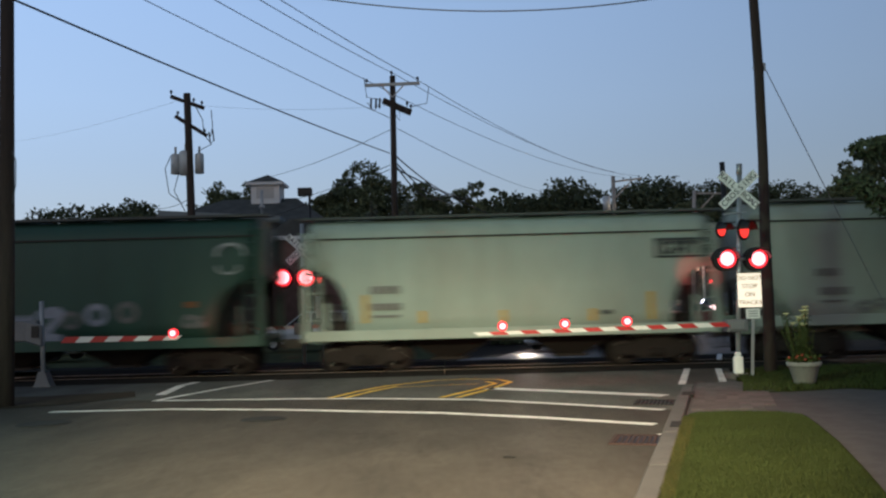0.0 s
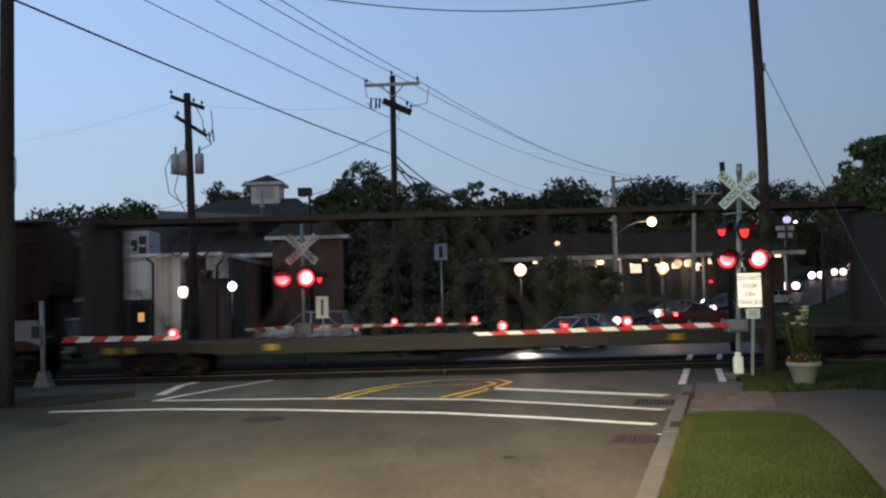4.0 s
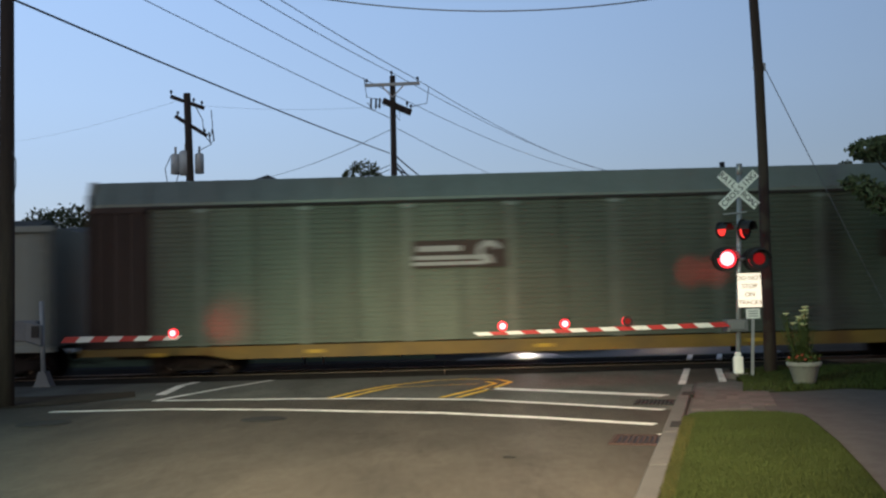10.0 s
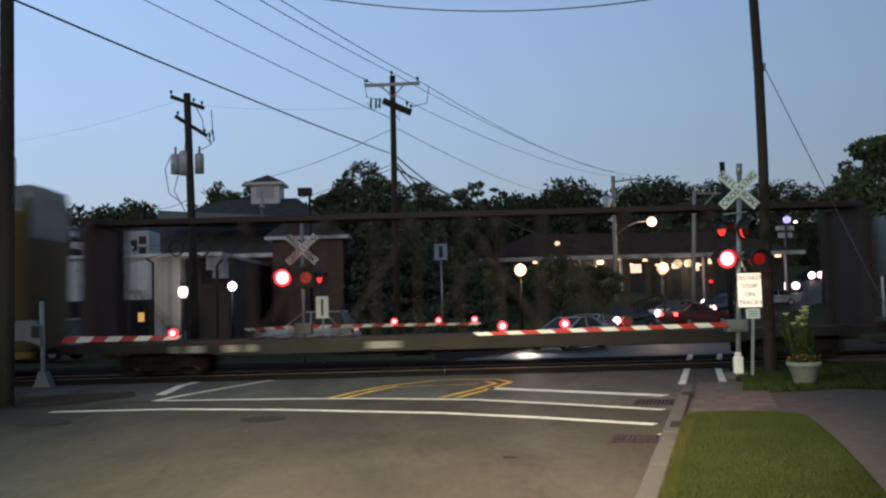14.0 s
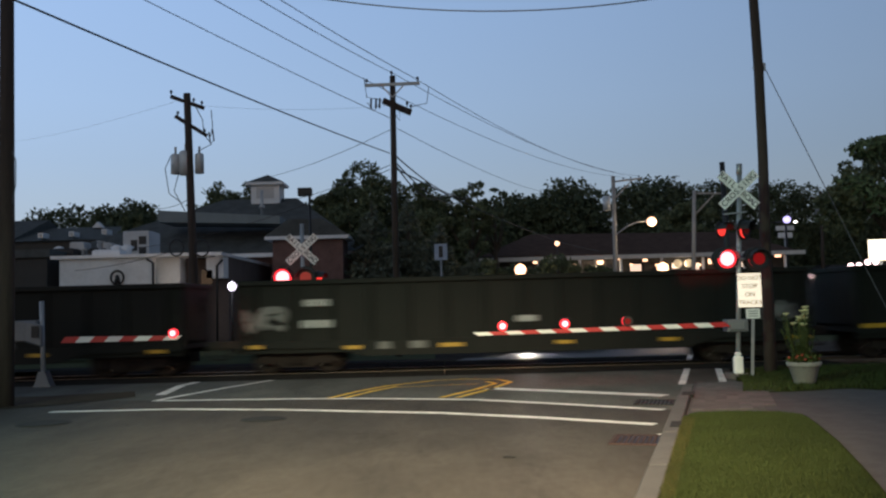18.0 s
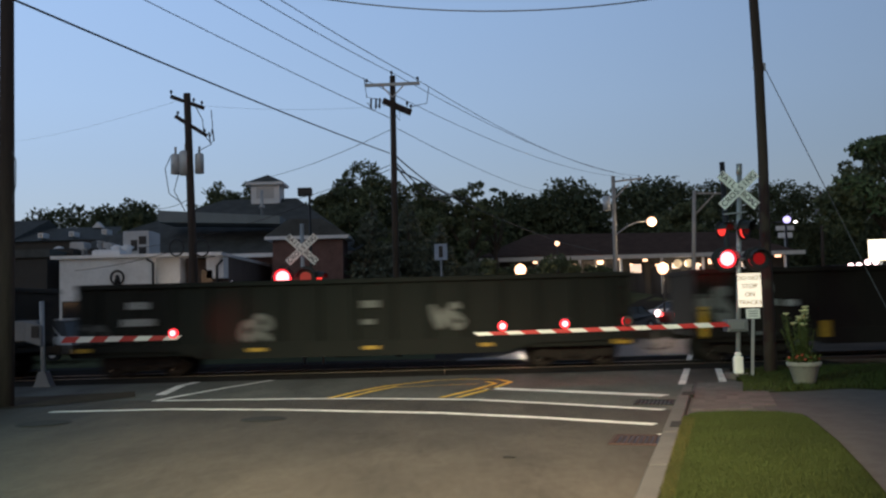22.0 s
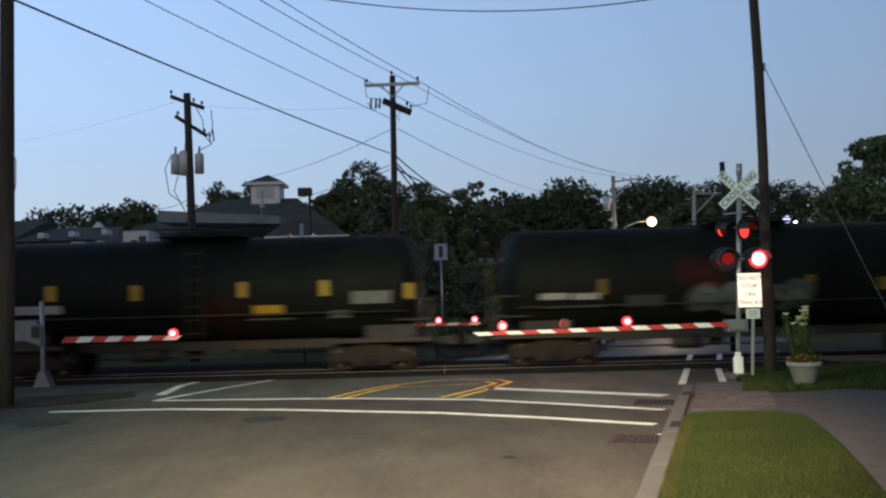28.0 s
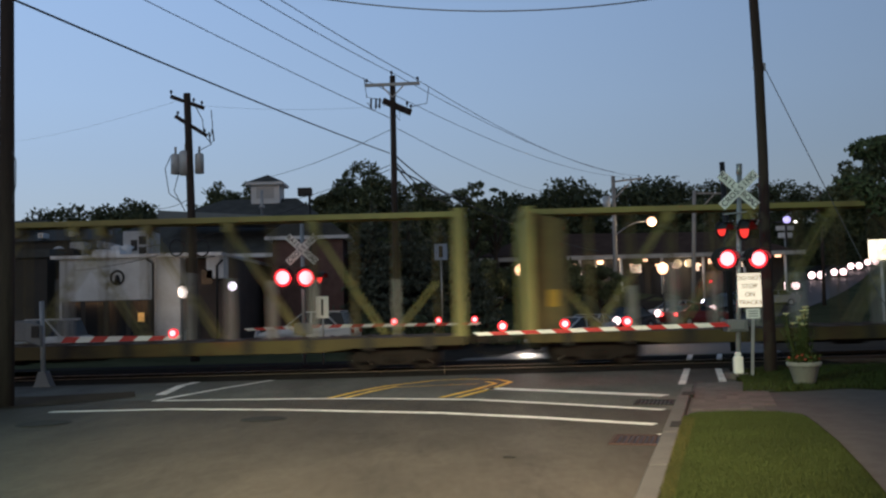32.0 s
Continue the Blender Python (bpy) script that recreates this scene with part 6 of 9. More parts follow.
bm = bmesh.new()
prism(bm, [(6.98, NY - 0.2), (7.45, NY - 0.2), (7.45, NY + 0.25), (6.98, NY + 0.25)], -0.3, 0.0, "z")
part("foundation", bm, CONCRETE, sig, "", 0.02)
bm = bmesh.new()
box(bm, 7.1, 7.32, NY - 0.24, NY - 0.07, -0.02, 0.42)
box(bm, 7.14, 7.28, NY - 0.22, NY - 0.07, 0.42, 0.52)
part("counterweight", bm, SIGN_WHITE, sig, "white-painted base cover", 0.03)
bm = bmesh.new()
tube(bm, [(7.045, NY - 0.08, 2.83), (7.822, NY - 0.08, 2.81)], 0.035, 10)
tube(bm, [(6.966, NY + 0.02, 3.62), (7.6, NY + 0.02, 3.6)], 0.035, 10)
bar(bm, (7.05, NY - 0.05, 3.95), (7.62, NY - 0.05, 4.0), 0.1, 0.03)
parts("crossarm", bm, GALV, sig)
crossbuck(sig, 7.43, NY - 0.1, 4.55, 1.22)
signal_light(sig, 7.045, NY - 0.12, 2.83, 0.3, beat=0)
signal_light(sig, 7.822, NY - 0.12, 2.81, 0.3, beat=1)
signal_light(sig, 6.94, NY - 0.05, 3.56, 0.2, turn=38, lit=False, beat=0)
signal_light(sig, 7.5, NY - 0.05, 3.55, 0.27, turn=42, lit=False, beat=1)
signal_light(sig, 7.045, NY + 0.12, 2.83, 0.3, facing=1)
signal_light(sig, 7.822, NY + 0.12, 2.81, 0.3, facing=1)

gate = thing("crossing_gate", "lowered red-and-white striped crossing gate with red lamps", "crossing gate", NEAR)
bm = bmesh.new()
box(bm, 6.98, 7.5, NY - 0.18, NY + 0.24, 1.02, 1.32)
box(bm, 7.05, 7.42, NY - 0.22, NY - 0.18, 1.06, 1.28)
part("mechanism", bm, BOX_GREY, gate, "grey gate motor box", 0.02)
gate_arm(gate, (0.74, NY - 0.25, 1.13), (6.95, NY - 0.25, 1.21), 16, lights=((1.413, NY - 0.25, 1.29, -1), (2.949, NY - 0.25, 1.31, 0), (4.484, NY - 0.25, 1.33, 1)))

# warning sign on its own post
sign = thing("traffic_sign", "white reflective warning sign lettered in black, with added glow", "sign", NEAR)
bm = bmesh.new()
bar(bm, (7.46, 22.25, -0.3), (7.62, 22.25, 2.4), 0.07, 0.035, (0, 1, 0))
part("post", bm, GALV, sign)
bm = bmesh.new()
box(bm, 7.2, 7.78, 22.19, 22.2, 1.62, 2.45)
plate = part("plate", bm, SIGN_REFLECT_GLOW, sign, "white reflective sign face, glow added for its glare", 0.004)
for k, w in enumerate(("DO NOT", "STOP", "ON", "TRACKS")):
    letters("letter", w, 0.155, SIGN_BLACK, plate, pose(7.49, 22.186, 2.33 - k * 0.2, 90, 0, 0), 0.002)
bm = bmesh.new()
box(bm, 7.38, 7.72, 22.2, 22.22, 1.34, 1.58)
part("small_plate", bm, SIGN_WHITE, sign, "small pale plate with faded text")
bm = bmesh.new()
for k in range(3):
    box(bm, 7.43, 7.67, 22.195, 22.2, 1.39 + k * 0.06, 1.41 + k * 0.06)
part("text_bar", bm, BOX_GREY, sign)

# gate at the far kerb of the near side
g2 = thing("crossing_gate", "short striped crossing gate with a grey motor box", "crossing gate")
LY = 24.0
bm = bmesh.new()
tube(bm, [(-10.62, LY, -0.05), (-10.68, LY, 2.25)], 0.06, 12)
part("mast", bm, GALV, g2)
bm = bmesh.new()
prism(bm, [(-10.85, -0.02), (-10.35, -0.02), (-10.42, 0.1), (-10.54, 0.4), (-10.7, 0.4), (-10.78, 0.1)], LY - 0.16, LY + 0.16, "y")
part("foundation", bm, BOX_GREY, g2, "pale flared base")
bm = bmesh.new()
box(bm, -11.35, -10.72, LY - 0.2, LY + 0.3, 1.2, 1.75)
prism(bm, [(-11.0, 1.2), (-10.55, 1.05), (-10.55, 1.62), (-11.0, 1.75)], LY - 0.3, LY - 0.18, "y")
part("mechanism", bm, BOX_GREY, g2, "grey gate motor box", 0.03)
bm = bmesh.new()
box(bm, -10.8, -10.62, LY - 0.34, LY - 0.28, 1.3, 1.6)
part("hub", bm, BLACK, g2)
gate_arm(g2, (-6.94, LY - 0.3, 1.2), (-9.98, LY - 0.3, 1.22), 8, 0.16, lights=((-7.1, LY - 0.3, 1.3, -1),))

# signal and gates beyond the tracks
FY = 31.4
s2 = thing("crossing_signal", "galvanised crossing signal with crossbuck beyond the tracks", "crossing signal")
bm = bmesh.new()
tube(bm, [(-4.88, FY, 0), (-4.9, FY, 4.85)], 0.065, 12)
part("mast", bm, GALV, s2)
bm = bmesh.new()
tube(bm, [(-5.56, FY - 0.1, 2.98), (-4.756, FY - 0.1, 2.96)], 0.04, 8)
part("crossarm", bm, GALV, s2)
crossbuck(s2, -4.89, FY - 0.12, 3.95, 1.36)
# far heads drawn larger than true for the lamps' glare
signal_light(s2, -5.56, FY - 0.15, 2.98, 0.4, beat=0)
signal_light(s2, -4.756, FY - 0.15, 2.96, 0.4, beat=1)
signal_light(s2, -4.35, FY - 0.1, 2.95, 0.24, turn=70, lit=False)
bm = bmesh.new()
box(bm, -5.2, -4.6, FY - 0.2, FY + 0.3, 1.0, 1.4)
part("mechanism", bm, BOX_GREY, s2, "grey gate motor box", 0.02)
sgn = thing("street_sign", "narrow white sign with a black arrow on a post", "sign")
bm = bmesh.new()
tube(bm, [(-4.15, 30.9, 0), (-4.15, 30.9, 2.3)], 0.03, 8)
part("post", bm, GALV, sgn)
bm = bmesh.new()
box(bm, -4.38, -3.95, 30.84, 30.86, 1.55, 2.3)
part("plate", bm, SIGN_WHITE, sgn)
bm = bmesh.new()
box(bm, -4.2, -4.13, 30.83, 30.84, 1.65, 2.2)
part("stripe", bm, SIGN_BLACK, sgn)
for x0, x1, n_, lamps_ in ((-4.9, -6.9, 6, ()), (-4.7, 1.2, 16, (-1.75, -0.22, 1.03))):
    g3 = thing("crossing_gate", "lowered striped gate arm beyond the tracks", "crossing gate")
    gate_arm(g3, (x1, FY, 1.22), (x0, FY, 1.27), n_, 0.12, lights=[(x, FY, 1.35, -1) for x in lamps_])

# the flashers' red light on the road before them
ld = bpy.data.lights.new("flasher_beam", "SPOT")
ld.energy, ld.color, ld.shadow_soft_size, ld.spot_size, ld.spot_blend = 130, (1.0, 0.03, 0.03), 0.1, radians(70), 1.0
new("flasher_beam", ld).matrix_world = look(NEAR @ Vector((7.4, NY - 0.6, 2.75)), (1.2, 11.5, 0.0))
# red lamps that shine back on to the train
for x, z, tx in ((7.045, 2.83, 7.05), (7.822, 2.81, 7.75)):
    ld = bpy.data.lights.new("flasher_beam", "SPOT")
    ld.energy, ld.color, ld.shadow_soft_size, ld.spot_size, ld.spot_blend = 330, (1.0, 0.02, 0.02), 0.06, radians(15), 1.0
    new("flasher_beam", ld).matrix_world = look(NEAR @ Vector((x, NY + 0.42, z)), (tx, 25.8, 2.65))
for x in (1.413, 2.949, 4.484):
    ld = bpy.data.lights.new("gate_lamp_glow", "POINT")
    ld.energy, ld.color, ld.shadow_soft_size = 12.0, (1.0, 0.06, 0.06), 0.06
    new("gate_lamp_glow", ld).location = NEAR @ Vector((x, NY - 0.05, 1.42))
# extra spot: its red patch imitates the gate lamp's reflection in the cars
ld = bpy.data.lights.new("gate_lamp_glow", "SPOT")
ld.energy, ld.color, ld.shadow_soft_size, ld.spot_size, ld.spot_blend = 38, (1.0, 0.02, 0.02), 0.12, radians(62), 1.0
new("gate_lamp_glow", ld).matrix_world = look((-6.85, LY + 0.3, 1.35), (-6.2, 25.8, 1.55))
ld = bpy.data.lights.new("far_flasher_glow", "POINT")
ld.energy, ld.color, ld.shadow_soft_size = 6.0, (1.0, 0.04, 0.05), 0.25
new("far_flasher_glow", ld).location = (-5.15, FY - 0.6, 2.97)


# ---- poles and wires ----
def insulators(pole, pts):
    for p in pts:
        bm = bmesh.new()
        x, y, z = p
        tube(bm, [(x, y, z), (x, y, z + 0.08), (x, y, z + 0.1), (x, y, z + 0.2)], [0.02, 0.02, 0.06, 0.045], 8)
        part("insulator", bm, BLACK, pole)


near_l = thing("utility_pole", "weathered wooden utility pole at the roadside", "utility pole")
bm = bmesh.new()
tube(bm, [(-9.1, 18.8, -0.2), (-9.1, 18.8, 3), (-9.13, 18.8, 11.5)], [0.165, 0.16, 0.13], 18)
part("trunk", bm, POLE_WOOD, near_l)
bm = bmesh.new()
tube(bm, [(-9.28, 18.65, 0.0), (-9.29, 18.65, 8.6)], 0.03, 8)
tube(bm, [(-8.94, 18.7, 4.2), (-8.86, 18.68, 4.6), (-8.86, 18.68, 5.1), (-8.95, 18.7, 5.3)], 0.012, 6)
part("conduit", bm, WIRE_GREY, near_l, "grey cable conduit clipped to the pole")
near_r = thing("utility_pole", "leaning brown wooden utility pole in the grass", "utility pole")
bm = bmesh.new()
tube(bm, [(7.768, 21.8, -0.200), (7.791, 21.8, 2.018), (7.791, 21.8, 3.322), (7.834, 21.8, 5.227), (7.835, 21.8, 7.320), (7.786, 21.8, 9.439), (7.714, 21.8, 12.017)], [0.156, 0.133, 0.125, 0.119, 0.116, 0.11, 0.104], 18)
part("trunk", bm, POLE_WOOD, near_r)
bm = bmesh.new()
tube(bm, [(7.69, 21.8, 7.46), (8.0, 21.8, 7.46)], 0.02, 8)
box(bm, 7.95, 8.0, 21.77, 21.83, 7.38, 7.57)
part("bracket", bm, GALV, near_r)

p1 = thing("utility_pole", "dark wooden utility pole with grey transformers", "utility pole")
bm = bmesh.new()
tube(bm, [(-9.93, 36, -0.2), (-9.98, 36, 4), (-10.17, 36, 10.7)], [0.19, 0.17, 0.14], 14)
part("trunk", bm, POLE_WOOD, p1)
for a, b in (((-10.78, 35.8, 10.55), (-9.5, 36.1, 10.1)), ((-10.6, 35.8, 9.75), (-9.4, 36.1, 8.97))):
    bm = bmesh.new()
    bar(bm, a, b, 0.1, 0.14)
    part("crossarm", bm, POLE_WOOD, p1)
insulators(p1, [(-10.75, 35.8, 10.6), (-10.25, 35.93, 10.45), (-9.9, 36, 10.3), (-9.6, 36.1, 10.2), (-10.5, 35.85, 9.75), (-9.5, 36.1, 9.05)])
for x, z0, z1, r in ((-10.68, 7.45, 8.2, 0.19), (-10.27, 7.4, 8.32, 0.26), (-9.72, 7.45, 8.2, 0.18)):
    bm = bmesh.new()
    tube(bm, [(x, 36.1, z0), (x, 36.1, z1), (x, 36.1, z1 + 0.06)], [r, r, r * 0.7], 16)
    tube(bm, [(x, 36.1, z1), (x, 36.1, z1 + 0.35)], 0.05, 8)
    part("transformer", bm, CAN_GREY, p1, "grey cylindrical transformer can")
bm = bmesh.new()
for pts_ in ([(-10.72, 35.6, 8.1), (-10.95, 35.6, 7.6), (-10.8, 35.6, 6.6), (-10.3, 35.7, 6.2)], [(-10.4, 35.6, 7.45), (-10.6, 35.6, 6.7), (-10.2, 35.7, 5.9)], [(-9.5, 36, 9.0), (-9.2, 36, 8.6), (-9.7, 35.8, 8.3)], [(-9.9, 36, 10.3), (-9.55, 36, 9.6), (-9.5, 36, 9.0)], [(-9.2, 36, 10.0), (-9.15, 36, 9.3), (-9.25, 36, 8.9)]):
    tube(bm, pts_, 0.018, 5)
tube(bm, [(-9.3, 36, 9.1), (-9.25, 36, 8.65), (-9.1, 36, 8.75), (-9.15, 36, 9.2)], 0.03, 5)
parts("jumper_wire", bm, WIRE, p1, "thin looping jumper wire")
for x, z in ((-10.55, 4.45), (-9.55, 4.4)):
    bm = bmesh.new()
    n_ = 18
    tube(bm, [(x + math.cos(k * 2 * math.pi / n_) * 0.28, 35.7, z + math.sin(k * 2 * math.pi / n_) * 0.33) for k in range(n_ + 1)], 0.035, 6, False)
    part("cable_coil", bm, WIRE, p1, "coil of black cable hung on the pole")

p2 = thing("utility_pole", "tall wooden utility pole with two crossarms", "utility pole")
bm = bmesh.new()
tube(bm, [(-1.88, 36, -0.2), (-1.89, 36, 6), (-1.86, 36, 11.2)], [0.14, 0.125, 0.115], 14)
part("trunk", bm, POLE_WOOD, p2)
bm = bmesh.new()
bar(bm, (-2.98, 35.86, 10.8), (-0.76, 35.86, 10.84), 0.09, 0.12)
bar(bm, (-1.88, 35.9, 10.3), (-2.3, 35.9, 10.78), 0.03, 0.05)
bar(bm, (-1.88, 35.9, 10.3), (-1.4, 35.9, 10.8), 0.03, 0.05)
part("crossarm", bm, GALV, p2, "pale upper crossarm with braces")
bm = bmesh.new()
bar(bm, (-2.25, 35.8, 10.15), (-1.15, 36.2, 9.72), 0.12, 0.24)
part("crossarm", bm, POLE_WOOD, p2, "heavy dark lower crossarm")
insulators(p2, [(-2.9, 35.86, 10.86), (-0.85, 35.86, 10.9), (-1.9, 36, 11.2), (-1.3, 36.1, 9.95), (-1.15, 36.15, 9.85)])
bm = bmesh.new()
for pts_ in ([(-3.0, 35.8, 11.1), (-2.9, 35.8, 10.3), (-2.4, 35.8, 10.2)], [(-2.9, 35.8, 10.1), (-2.6, 35.8, 9.75), (-2.3, 35.8, 10.2)], [(-0.4, 35.8, 10.7), (-0.5, 35.8, 10.0), (-1.1, 35.9, 9.9)], [(-1.9, 35.7, 9.8), (-1.6, 35.7, 9.3), (-1.6, 35.7, 9.7)]):
    tube(bm, pts_, 0.016, 5)
for x in (-2.75, -2.55, -2.4):
    bar(bm, (x, 35.8, 9.85), (x + 0.03, 35.8, 10.25), 0.07, 0.07)
parts("jumper_wire", bm, WIRE, p2)


def wire(label, a, b, sag=0.0, r=0.012, ext=0.0, material=None, n=14):
    a, b = Vector(a), Vector(b)
    a = a + (a - b) * ext
    pts = []
    for k in range(n + 1):
        t = k / n
        p = a.lerp(b, t)
        pts.append(p - Vector((0, 0, sag * 4 * t * (1 - t))))
    bm = bmesh.new()
    tube(bm, pts, r, 5)
    return solo("overhead_wire", bm, material or WIRE, label, "power line", group="overhead wires")


T = "thin black overhead line strung between the poles"
wire("thick black overhead cable reaching to the tall pole", (-7.15, 15.5, 7.354), (-2.033, 35.95, 8.04), 0.13, 0.021, 0.3)
for a, b in (((-7.876, 24, 10.477), (-2.0, 35.9, 9.464)), ((-5.976, 24, 10.426), (-2.871, 35.86, 11.0)), ((-4.752, 24, 10.393), (-1.9, 35.95, 11.33)), ((-4.2, 24, 10.380), (-0.823, 35.86, 10.97))):
    wire(T, a, b, 0.16, 0.014, 0.8)
for a, b, s in (((-2.871, 35.9, 11.0), (14.364, 74.9, 12.403), 0.7), ((-1.9, 36, 11.35), (14.55, 74.9, 12.7), 0.55), ((-0.823, 35.9, 10.97), (16.486, 74.9, 12.347), 0.85), ((-1.7, 36, 9.04), (8.761, 78, 11.607), 0.3)):
    wire(T, a, b, s, 0.013)
wire("thin black wire crossing high over the street", (-2.085, 12, 6.15), (3.308, 12, 5.95), 0.26, 0.009, 0.02)
for a, b, s in (((-1.76, 36, 7.9), (2.574, 70, 10.3), 0.6), ((-1.76, 36, 7.62), (2.138, 70, 10.4), 1.0), ((-1.76, 36, 7.48), (0.331, 60, 9.4), 0.8), ((-1.76, 36, 7.39), (13.468, 78, 6.321), 0.5)):
    wire("black telephone cable on the tall pole", a, b, s, 0.03)
for a, b, s in (((-2.01, 36, 9.0), (-10.9, 57, 10.4), 0.2), ((-2.04, 36, 7.58), (-9.486, 50, 7.788), 0.2), ((-2.05, 36, 7.4), (-15.7, 45.6, 5.2), 0.5), ((-10.0, 36, 6.47), (-19.23, 60, 8.96), 0.2), ((-10.9, 36, 4.3), (-18.2, 44.6, 4.1), 0.1)):
    wire("black service cable to the buildings", a, b, s, 0.014)
wire("grey steel guy wire stayed from the pole", (7.97, 21.8, 7.49), (10.45, 22.3, 2.43), 0.0, 0.011, 0, WIRE_GREY)
wire("grey steel guy wire anchored in the grass", (10.45, 22.3, 2.43), (11.67, 22.53, 0.0), 0.0, 0.011, 0, WIRE_GREY)
wire("faint thin distant line", (-28.4, 60, 13.9), (-10.65, 36, 10.385), 0.3, 0.005, 0.3, WIRE_GREY)
wire("faint thin distant line", (-9.5, 36.1, 10.2), (-2.2, 35.85, 9.95), 0.15, 0.004, 0, WIRE_GREY)
wire("faint thin distant line", (14.6, 75, 12.4), (33.9, 110, 16), 0.6, 0.016, 0, WIRE_GREY)

# poles on the far side
CONC_POLE = mat("weathered_pole", (0.36, 0.35, 0.33), 0.9, 0, 1.5, 0.3, 0.2, 30, stretch=(4, 4, 0.5))
LAMP_WARM = mat("lamp_warm", (1, 0.8, 0.5), 0.4, emit=(1.0, 0.56, 0.34), strength=2.6)
LAMP_ROSE = mat("lamp_rose", (1, 0.9, 0.85), 0.4, emit=(1.0, 0.84, 0.76), strength=1.5)
LAMP_WHITE = mat("lamp_white", (1, 1, 1), 0.4, emit=(1.0, 0.93, 0.82), strength=5.0)
LAMP_COOL = mat("lamp_cool_white", (1, 1, 1), 0.4, emit=(0.92, 0.82, 1.0), strength=3.5)
LAMP_BLUE = mat("lamp_blue", (0.8, 0.8, 1), 0.4, emit=(0.55, 0.48, 1.0), strength=1.8)
SHOP_GLOW = mat("shop_window_light", (0.9, 0.8, 0.6), 0.4, emit=(1.0, 0.75, 0.5), strength=0.09)
SHOP_LIT = mat("shop_pane_light", (0.9, 0.8, 0.7), 0.4, emit=(1.0, 0.72, 0.55), strength=0.9)
SIGN_GLOW = mat("sign_light", (0.9, 0.85, 0.8), 0.4, emit=(1.0, 0.86, 0.62), strength=2.4)

p3 = thing("utility_pole", "pale utility pole with a street lamp and transformer", "utility pole")
bm = bmesh.new()
tube(bm, [(14.25, 75, 0.0), (14.36, 75, 12.4)], [0.22, 0.16], 10)
part("trunk", bm, CONC_POLE, p3)
bm = bmesh.new()
bar(bm, (14.2, 74.9, 11.9), (16.7, 74.9, 12.15), 0.1, 0.14)
bar(bm, (14.5, 74.9, 10.6), (15.9, 74.9, 12.0), 0.08, 0.1)
part("crossarm", bm, CONC_POLE, p3)
insulators(p3, [(15.2, 74.9, 12.05), (15.8, 74.9, 12.1), (16.5, 74.9, 12.2)])
bm = bmesh.new()
tube(bm, [(13.7, 74.7, 9.5), (13.7, 74.7, 10.7)], 0.32, 12)
part("transformer", bm, CAN_GREY, p3, "grey transformer can")
bm = bmesh.new()
tube(bm, [(14.4, 74.8, 7.5), (15.4, 74.7, 8.2), (16.3, 74.6, 8.5), (17.0, 74.5, 8.5)], 0.05, 8)
box(bm, 16.8, 17.7, 74.4, 74.7, 8.44, 8.6)
part("lamp_arm", bm, GALV, p3)
bm = bmesh.new()
tube(bm, [(17.27, 74.3, 8.44 + 0.4 * math.cos(k * math.pi / 8)) for k in range(8, -1, -1)], [max(0.02, 0.4 * math.sin(k * math.pi / 8)) for k in range(8, -1, -1)], 16)
part("lamp_glass", bm, LAMP_WARM, p3, "lit orange street lamp")

p4 = thing("utility_pole", "slim pale pole with a braced arm", "utility pole")
bm = bmesh.new()
tube(bm, [(21.95, 80, 1.0), (22.5, 80, 11.6)], [0.2, 0.17], 10)
part("trunk", bm, CONC_POLE, p4)
bm = bmesh.new()
bar(bm, (22.4, 80, 11.4), (25.2, 80, 11.3), 0.1, 0.14)
bar(bm, (22.5, 80, 9.5), (24.2, 80, 11.2), 0.08, 0.12)
part("arm", bm, CONC_POLE, p4)
p5 = thing("utility_pole", "distant utility pole on the hill road", "utility pole")
bm = bmesh.new()
tube(bm, [(37.7, 90, 1.0), (37.98, 90, 12.4)], [0.2, 0.15], 8)
part("trunk", bm, POLE_WOOD, p5)
bm = bmesh.new()
bar(bm, (37.0, 90, 11.8), (38.9, 90, 11.8), 0.1, 0.14)
part("crossarm", bm, POLE_WOOD, p5)
for x in (37.5, 38.4):
    bm = bmesh.new()
    tube(bm, [(x, 89.8, 10.0), (x, 89.8, 10.9)], 0.26, 10)
    part("transformer", bm, BOX_GREY, p5)
post = thing("signal_post", "dark slim post beyond the tracks", "post")
bm = bmesh.new()
tube(bm, [(10.6, 33.5, -0.4), (10.5, 33.5, 6.95)], 0.1, 10)
part("post", bm, BLACK, post)


def globe_lamp(x, y, z, r, material, label, arm=False):
    lamp = thing("street_lamp", label, "street lamp")
    base = rise(x, y)
    bm = bmesh.new()
    tube(bm, [(x, y, base), (x, y, z - r)], [0.09, 0.05], 8)
    part("pole", bm, BLACK, lamp)
    bm = bmesh.new()
    tube(bm, [(x, y, z - r), (x, y, z - r * 0.6), (x, y, z), (x, y, z + r * 0.6), (x, y, z + r)], [r * 0.3, r * 0.8, r, r * 0.8, r * 0.2], 14)
    part("globe", bm, material, lamp, "glowing lamp globe")
    bm = bmesh.new()
    tube(bm, [(x, y, z + r), (x, y, z + r + 0.12)], [r * 0.5, 0.03], 10)
    part("cap", bm, BLACK, lamp)
    return lamp


globe_lamp(5.1, 60, 4.175, 0.4, LAMP_WARM, "lit warm globe lamp on a black post")
globe_lamp(14.55, 60, 4.04, 0.4, LAMP_WARM, "lit warm globe lamp on a black post")
globe_lamp(-10.066, 43, 3.081, 0.22, LAMP_COOL, "lit white globe lamp on a black post")
globe_lamp(-5.82, 60, 3.93, 0.12, LAMP_WARM, "small warm path lamp")
globe_lamp(9.5, 75, 6.9, 0.22, LAMP_WARM, "small orange lamp on a post")
